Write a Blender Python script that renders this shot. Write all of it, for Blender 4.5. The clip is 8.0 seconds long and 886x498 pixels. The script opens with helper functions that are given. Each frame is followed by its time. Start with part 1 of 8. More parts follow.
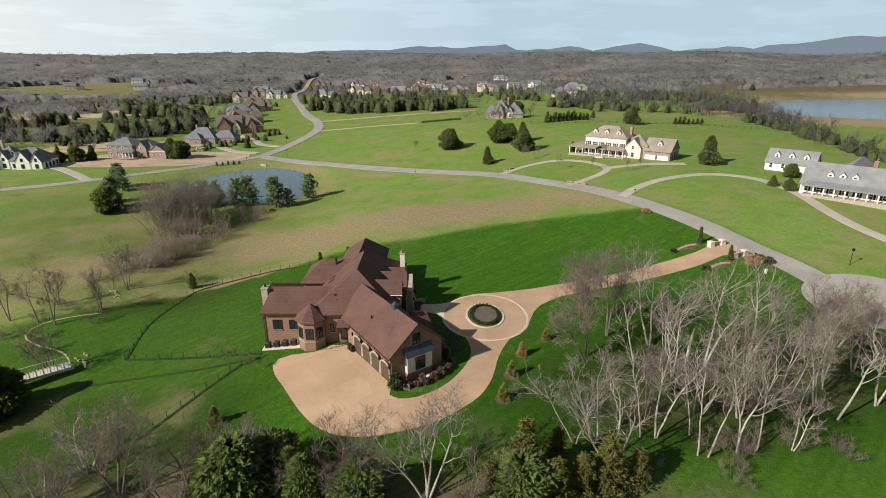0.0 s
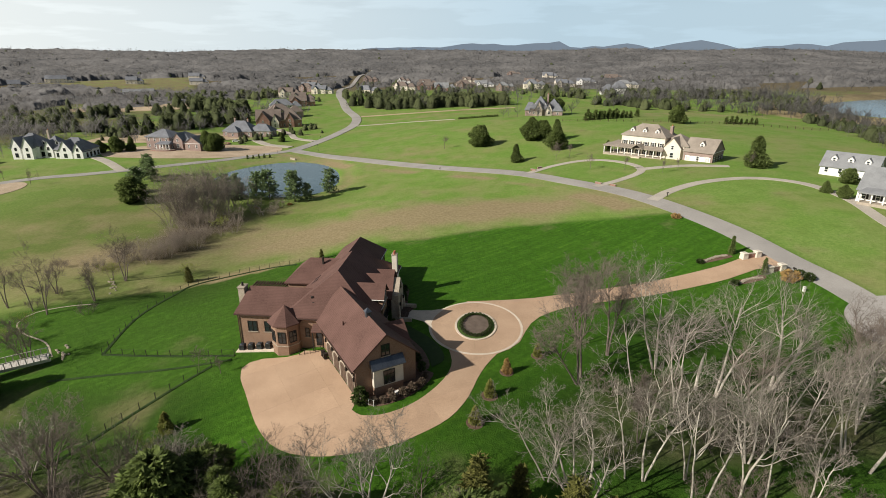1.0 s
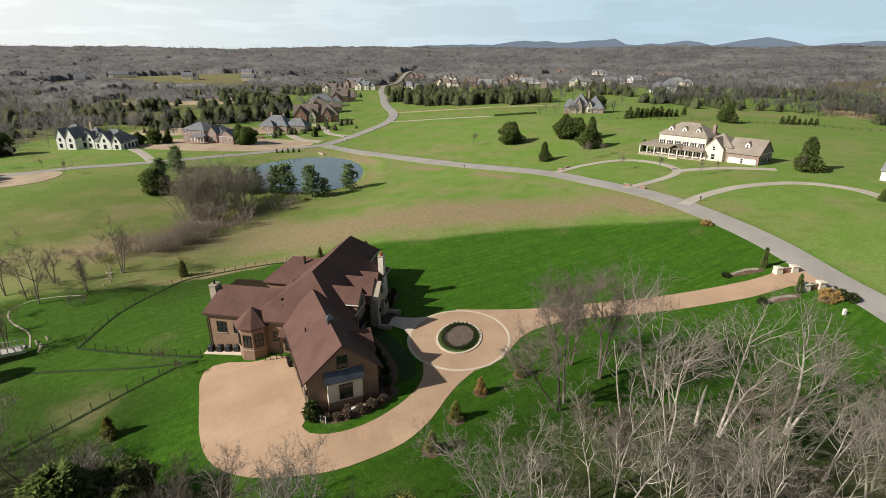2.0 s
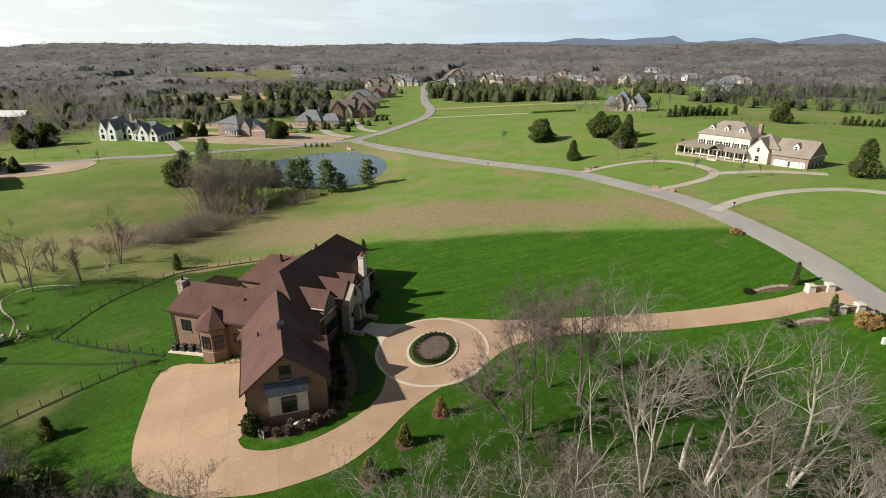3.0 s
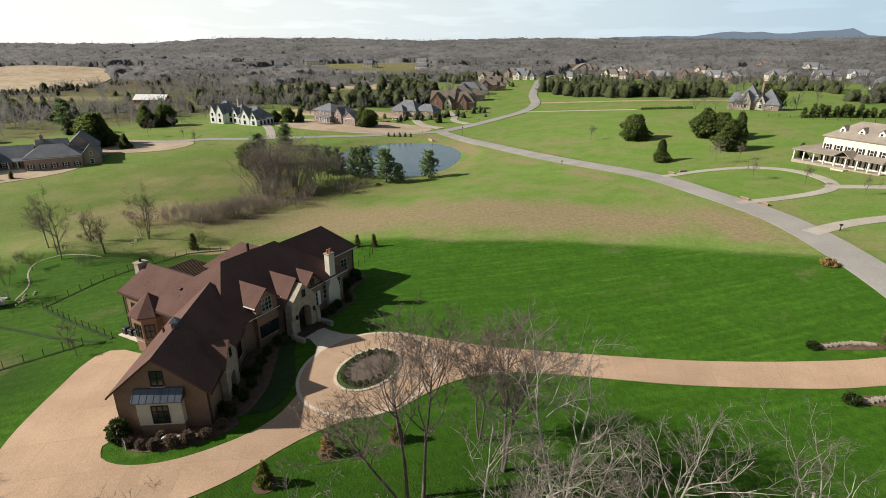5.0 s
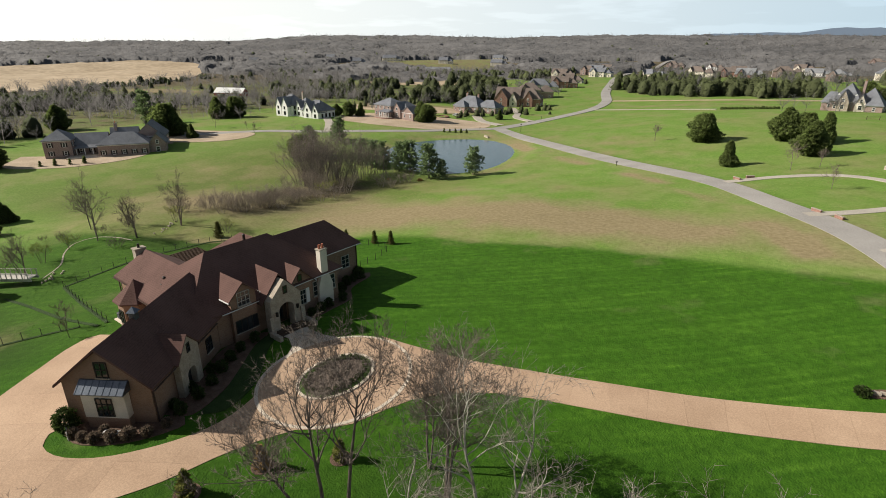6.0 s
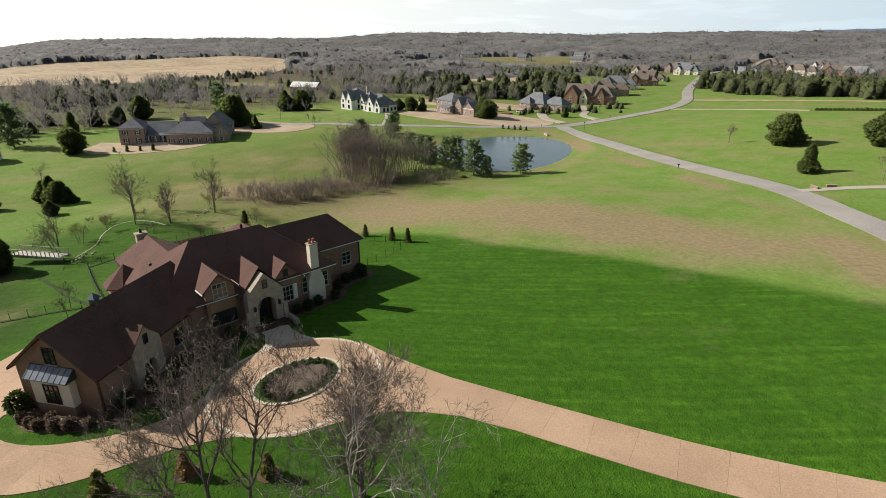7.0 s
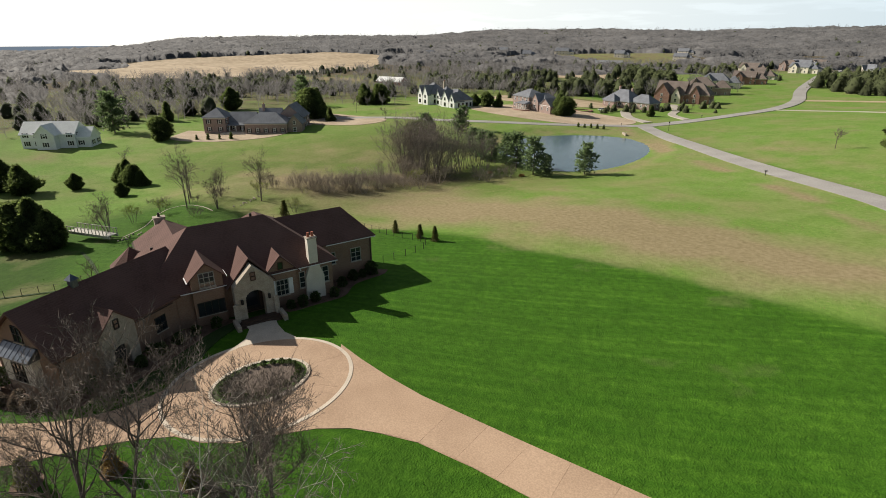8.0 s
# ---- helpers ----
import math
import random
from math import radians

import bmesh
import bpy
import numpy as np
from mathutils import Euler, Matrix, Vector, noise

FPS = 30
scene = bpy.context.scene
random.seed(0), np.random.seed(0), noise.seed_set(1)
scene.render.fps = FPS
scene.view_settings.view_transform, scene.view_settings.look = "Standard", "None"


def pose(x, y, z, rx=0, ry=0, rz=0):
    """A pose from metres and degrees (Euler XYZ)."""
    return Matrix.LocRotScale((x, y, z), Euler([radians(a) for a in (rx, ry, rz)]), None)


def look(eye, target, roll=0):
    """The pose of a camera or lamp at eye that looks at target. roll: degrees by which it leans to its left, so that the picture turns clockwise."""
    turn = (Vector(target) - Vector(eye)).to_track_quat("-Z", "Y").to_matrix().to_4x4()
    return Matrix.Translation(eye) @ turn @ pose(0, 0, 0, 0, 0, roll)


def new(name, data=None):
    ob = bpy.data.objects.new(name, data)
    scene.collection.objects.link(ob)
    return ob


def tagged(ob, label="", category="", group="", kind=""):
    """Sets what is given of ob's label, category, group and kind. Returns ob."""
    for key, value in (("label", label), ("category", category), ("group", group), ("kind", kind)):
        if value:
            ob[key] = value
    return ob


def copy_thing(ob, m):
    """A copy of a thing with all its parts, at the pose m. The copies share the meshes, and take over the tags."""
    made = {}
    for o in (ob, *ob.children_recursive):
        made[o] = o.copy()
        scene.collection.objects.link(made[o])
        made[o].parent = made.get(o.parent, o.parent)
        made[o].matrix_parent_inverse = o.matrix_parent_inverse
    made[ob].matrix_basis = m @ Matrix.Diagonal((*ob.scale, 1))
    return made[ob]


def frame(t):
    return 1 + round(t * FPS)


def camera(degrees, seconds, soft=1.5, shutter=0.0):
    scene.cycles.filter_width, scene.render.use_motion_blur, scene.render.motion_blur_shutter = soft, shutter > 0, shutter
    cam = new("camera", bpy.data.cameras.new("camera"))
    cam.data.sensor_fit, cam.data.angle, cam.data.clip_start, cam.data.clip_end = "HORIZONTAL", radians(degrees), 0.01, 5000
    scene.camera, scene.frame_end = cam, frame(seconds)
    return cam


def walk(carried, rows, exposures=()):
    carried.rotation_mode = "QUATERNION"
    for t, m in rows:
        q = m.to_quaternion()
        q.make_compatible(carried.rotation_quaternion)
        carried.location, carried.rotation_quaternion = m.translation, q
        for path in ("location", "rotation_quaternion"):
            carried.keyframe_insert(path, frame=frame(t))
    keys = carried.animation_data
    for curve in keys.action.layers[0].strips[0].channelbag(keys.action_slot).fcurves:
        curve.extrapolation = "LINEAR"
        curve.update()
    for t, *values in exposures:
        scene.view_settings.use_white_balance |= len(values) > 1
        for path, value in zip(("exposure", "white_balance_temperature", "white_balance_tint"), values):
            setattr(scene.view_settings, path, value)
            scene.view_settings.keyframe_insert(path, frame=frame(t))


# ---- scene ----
cam = camera(79.5, 8.0, soft=0.9)
METRES, EYE, TILT, LEAN, TURN = 100.0, 45.1, -19.7, 0.2, 0.0
ROWS = [
    (0.0, 0.0, 0.0, 0.0, 0.0, 0.0, -0.0),
    (0.5, 0.0491, 0.0379, 0.0047, 2.46, -0.13, -0.94),
    (1.0, 0.097, 0.078, 0.0107, 5.03, -0.32, -1.94),
    (1.5, 0.1432, 0.1206, 0.0171, 7.56, -0.53, -2.88),
    (3.0, 0.2746, 0.2535, 0.0392, 15.12, -1.42, -5.6),
    (3.5, 0.3161, 0.2999, 0.0475, 17.86, -1.8, -6.57),
    (4.0, 0.3562, 0.3481, 0.0567, 21.0, -2.31, -7.63),
    (5.5, 0.4619, 0.5033, 0.088, 32.21, -4.5, -11.13),
    (6.0, 0.4877, 0.5574, 0.0987, 36.34, -5.45, -12.28),
    (6.5, 0.5099, 0.6129, 0.1099, 40.55, -6.5, -13.37),
    (7.0, 0.5281, 0.6703, 0.1218, 44.78, -7.64, -14.41),
    (7.5, 0.5412, 0.7295, 0.1347, 49.42, -8.97, -15.4),
    (8.0, 0.5495, 0.7896, 0.1469, 54.84, -10.57, -16.41),
]
walk(cam, [(t, pose(0, 0, EYE, TILT, LEAN, TURN) @ pose(METRES * x, METRES * y, METRES * z, 90 + pitch, roll, yaw)) for t, x, y, z, yaw, pitch, roll in ROWS],
     exposures=[(0.0, 0.19), (8.0, 0.28)])

# ---- sky and sun ----
SUN = Vector((-12.3, -7.6, 9.0)).normalized()
world = bpy.data.worlds.new("sky")
scene.world = world
world.use_nodes = True
wn, wl = world.node_tree.nodes, world.node_tree.links
sky = wn.new("ShaderNodeTexSky")
sky.sky_type, sky.sun_disc = "NISHITA", False
sky.sun_elevation = math.asin(SUN.z)
sky.sun_rotation = math.atan2(SUN.x, SUN.y)
sky.air_density, sky.dust_density, sky.ozone_density = 1.0, 2.2, 1.4
# pale haze low over the land, thinning upward, broken by faint streaks of cloud
co = wn.new("ShaderNodeTexCoord")
sp = wn.new("ShaderNodeSeparateXYZ")
mp = wn.new("ShaderNodeMapping")
mp.inputs["Scale"].default_value = (3.0, 3.0, 22.0)
cn = wn.new("ShaderNodeTexNoise")
cn.inputs["Scale"].default_value, cn.inputs["Detail"].default_value = 2.2, 7
hz = wn.new("ShaderNodeMapRange")
hz.inputs["From Min"].default_value, hz.inputs["From Max"].default_value = 0.06, 0.27
hz.interpolation_type = "SMOOTHSTEP"
hz.inputs["To Min"].default_value, hz.inputs["To Max"].default_value = 0.92, 0.04
st = wn.new("ShaderNodeMapRange")
st.inputs["From Min"].default_value, st.inputs["From Max"].default_value = 0.5, 0.72
st.inputs["To Min"].default_value, st.inputs["To Max"].default_value = 0.0, 0.22
ad = wn.new("ShaderNodeMath")
ad.operation, ad.use_clamp = "ADD", True
cm = wn.new("ShaderNodeMix")
cm.data_type = "RGBA"
# the haze is whiter and brighter toward the sun
dt = wn.new("ShaderNodeVectorMath")
dt.operation = "DOT_PRODUCT"
dt.inputs[1].default_value = Vector((SUN.x, SUN.y, 0)).normalized()
gl = wn.new("ShaderNodeMapRange")
gl.inputs["From Min"].default_value, gl.inputs["From Max"].default_value = -0.6, 0.8
warm = wn.new("ShaderNodeMix")
warm.data_type = "RGBA"
warm.inputs["A"].default_value, warm.inputs["B"].default_value = (14.0, 18.2, 21.0, 1), (31.5, 30.8, 28.4, 1)
wl.new(co.outputs["Generated"], dt.inputs[0])
wl.new(dt.outputs["Value"], gl.inputs["Value"])
wl.new(gl.outputs["Result"], warm.inputs["Factor"])
wl.new(warm.outputs["Result"], cm.inputs["B"])
wl.new(co.outputs["Generated"], sp.inputs["Vector"])
wl.new(sp.outputs["Z"], hz.inputs["Value"])
wl.new(co.outputs["Generated"], mp.inputs["Vector"])
wl.new(mp.outputs["Vector"], cn.inputs["Vector"])
wl.new(cn.outputs["Fac"], st.inputs["Value"])
wl.new(hz.outputs["Result"], ad.inputs[0])
wl.new(st.outputs["Result"], ad.inputs[1])
wl.new(ad.outputs[0], cm.inputs["Factor"])
wl.new(sky.outputs["Color"], cm.inputs["A"])
wl.new(cm.outputs["Result"], wn["Background"].inputs["Color"])
wn["Background"].inputs["Strength"].default_value = 0.033
sun = new("sun", bpy.data.lights.new("sun", "SUN"))
sun.data.energy, sun.data.angle, sun.data.color = 5.0, radians(0.6), (1.0, 0.93, 0.82)
sun.matrix_world = look(SUN * 300 + Vector((0, 100, 0)), (0, 100, 0))


# ---- materials ----
def material(name, rough=0.85, metal=0.0):
    m = bpy.data.materials.new(name)
    m.use_nodes = True
    b = m.node_tree.nodes["Principled BSDF"]
    b.inputs["Roughness"].default_value, b.inputs["Metallic"].default_value = rough, metal
    b.inputs["Specular IOR Level"].default_value = 0.25
    return m, m.node_tree.nodes, m.node_tree.links, b


def noise_fac(n, l, scale, detail=4, lo=0.35, hi=0.65, kind="Object", stretch=(1, 1, 1)):
    c = n.new("ShaderNodeTexCoord")
    g = n.new("ShaderNodeMapping")
    g.inputs["Scale"].default_value = stretch
    t = n.new("ShaderNodeTexNoise")
    t.inputs["Scale"].default_value, t.inputs["Detail"].default_value = scale, detail
    r = n.new("ShaderNodeMapRange")
    r.inputs["From Min"].default_value, r.inputs["From Max"].default_value = lo, hi
    l.new(c.outputs[kind], g.inputs["Vector"])
    l.new(g.outputs["Vector"], t.inputs["Vector"])
    l.new(t.outputs["Fac"], r.inputs["Value"])
    return r.outputs["Result"]


def mixed(n, l, fac, a, b):
    m = n.new("ShaderNodeMix")
    m.data_type = "RGBA"
    for key, value in (("Factor", fac), ("A", a), ("B", b)):
        if isinstance(value, (tuple, float, int)):
            m.inputs[key].default_value = (*value, 1) if isinstance(value, tuple) else value
        else:
            l.new(value, m.inputs[key])
    return m.outputs["Result"]


def bumped(n, l, b, height, strength=0.4, distance=0.03):
    k = n.new("ShaderNodeBump")
    k.inputs["Strength"].default_value, k.inputs["Distance"].default_value = strength, distance
    l.new(height, k.inputs["Height"])
    l.new(k.outputs["Normal"], b.inputs["Normal"])


def mottled(name, c1, c2, scale=3.0, fine=25.0, rough=0.85, metal=0.0, bump=0.3, dist=0.02, vary=0.0, island=False, thin=0.0, fluffy=0.0):
    """Two scales of variation between two colours, with relief; vary: spread between separate objects or islands."""
    m, n, l, b = material(name, rough, metal)
    big = noise_fac(n, l, scale)
    small = noise_fac(n, l, fine, 3, 0.3, 0.7)
    c = mixed(n, l, big, c1, c2)
    dark = mixed(n, l, small, tuple(v * 0.72 for v in c1), tuple(min(1, v * 1.2) for v in c2))
    c = mixed(n, l, 0.4, c, dark)
    if vary:
        if island:
            o = n.new("ShaderNodeNewGeometry").outputs["Random Per Island"]
        else:
            o = n.new("ShaderNodeObjectInfo").outputs["Random"]
        h = n.new("ShaderNodeHueSaturation")
        r = n.new("ShaderNodeMapRange")
        r.inputs["To Min"].default_value, r.inputs["To Max"].default_value = 1 - vary, 1 + vary
        l.new(o, r.inputs["Value"])
        l.new(r.outputs["Result"], h.inputs["Value"])
        l.new(c, h.inputs["Color"])
        c = h.outputs["Color"]
    l.new(c, b.inputs["Base Color"])
    bumped(n, l, b, small, bump, dist)
    if fluffy:
        # a cloud of twigs or needles scatters like a soft mass, brightest from above
        geo, add, nrm = n.new("ShaderNodeNewGeometry"), n.new("ShaderNodeVectorMath"), n.new("ShaderNodeVectorMath")
        add.operation, nrm.operation = "MULTIPLY_ADD", "NORMALIZE"
        add.inputs[1].default_value = (1 - fluffy,) * 3
        up = (Vector((0, 0, 1)) * 0.75 + SUN * 0.35) * fluffy
        add.inputs[2].default_value = up
        l.new(geo.outputs["Normal"], add.inputs[0])
        l.new(add.outputs[0], nrm.inputs[0])
        for link in list(b.inputs["Normal"].links):
            l.remove(link)
        l.new(nrm.outputs[0], b.inputs["Normal"])
    if thin:
        # light that passes through thin leaves and twigs
        tr, mx = n.new("ShaderNodeBsdfTranslucent"), n.new("ShaderNodeMixShader")
        mx.inputs["Fac"].default_value = thin
        l.new(c, tr.inputs["Color"])
        l.new(b.outputs["BSDF"], mx.inputs[1])
        l.new(tr.outputs["BSDF"], mx.inputs[2])
        l.new(mx.outputs["Shader"], n["Material Output"].inputs["Surface"])
    return m


def brickwork(name, c1, c2, mortar, size=0.215, height=0.075):
    m, n, l, b = material(name, 0.9)
    c = n.new("ShaderNodeTexCoord")
    g = n.new("ShaderNodeNewGeometry")
    # courses run round the walls: along = x*ny - y*nx
    sep, sn = n.new("ShaderNodeSeparateXYZ"), n.new("ShaderNodeSeparateXYZ")
    l.new(c.outputs["Object"], sep.inputs["Vector"])
    l.new(c.outputs["Normal"], sn.inputs["Vector"])
    m1, m2, m3 = (n.new("ShaderNodeMath") for _ in range(3))
    m1.operation = m2.operation = "MULTIPLY"
    m3.operation = "SUBTRACT"
    l.new(sep.outputs["X"], m1.inputs[0]), l.new(sn.outputs["Y"], m1.inputs[1])
    l.new(sep.outputs["Y"], m2.inputs[0]), l.new(sn.outputs["X"], m2.inputs[1])
    l.new(m1.outputs[0], m3.inputs[0]), l.new(m2.outputs[0], m3.inputs[1])
    com = n.new("ShaderNodeCombineXYZ")
    l.new(m3.outputs[0], com.inputs["X"]), l.new(sep.outputs["Z"], com.inputs["Y"])
    t = n.new("ShaderNodeTexBrick")
    t.inputs["Scale"].default_value = 1.0
    t.inputs["Brick Width"].default_value, t.inputs["Row Height"].default_value = size, height
    t.inputs["Mortar Size"].default_value = 0.009
    t.inputs["Color1"].default_value, t.inputs["Color2"].default_value = (*c1, 1), (*c2, 1)
    t.inputs["Mortar"].default_value = (*mortar, 1)
    l.new(com.outputs[0], t.inputs["Vector"])
    stain = noise_fac(n, l, 0.6, 5, 0.3, 0.75)
    big = mixed(n, l, stain, tuple(v * 0.8 for v in c1), tuple(v * 1.05 for v in c2))
    l.new(mixed(n, l, 0.4, t.outputs["Color"], big), b.inputs["Base Color"])
    bumped(n, l, b, t.outputs["Fac"], -0.3, 0.01)
    return m


def shingled(name, c1, c2, course=0.16):
    m, n, l, b = material(name, 0.92)
    c = n.new("ShaderNodeTexCoord")
    sep = n.new("ShaderNodeSeparateXYZ")
    l.new(c.outputs["Object"], sep.inputs["Vector"])
    w = n.new("ShaderNodeMath")
    w.operation = "FRACT"
    d = n.new("ShaderNodeMath")
    d.operation = "DIVIDE"
    d.inputs[1].default_value = course
    l.new(sep.outputs["Z"], d.inputs[0]), l.new(d.outputs[0], w.inputs[0])
    tab = noise_fac(n, l, 4.0, 2, 0.3, 0.7, stretch=(1, 1, 2.2))
    big = noise_fac(n, l, 0.35, 5, 0.3, 0.7)
    col = mixed(n, l, tab, c1, c2)
    col = mixed(n, l, big, col, tuple(v * 1.12 for v in c2))
    k = n.new("ShaderNodeMapRange")
    k.inputs["From Min"].default_value, k.inputs["From Max"].default_value = 0.0, 0.12
    l.new(w.outputs[0], k.inputs["Value"])
    col = mixed(n, l, k.outputs["Result"], tuple(v * 0.72 for v in c1), col)
    l.new(col, b.inputs["Base Color"])
    bumped(n, l, b, w.outputs[0], 0.35, 0.02)
    return m


def glazing(name, tint=(0.02, 0.025, 0.03)):
    m, n, l, b = material(name, 0.06)
    b.inputs["Base Color"].default_value = (*tint, 1)
    b.inputs["Specular IOR Level"].default_value = 0.7
    return m


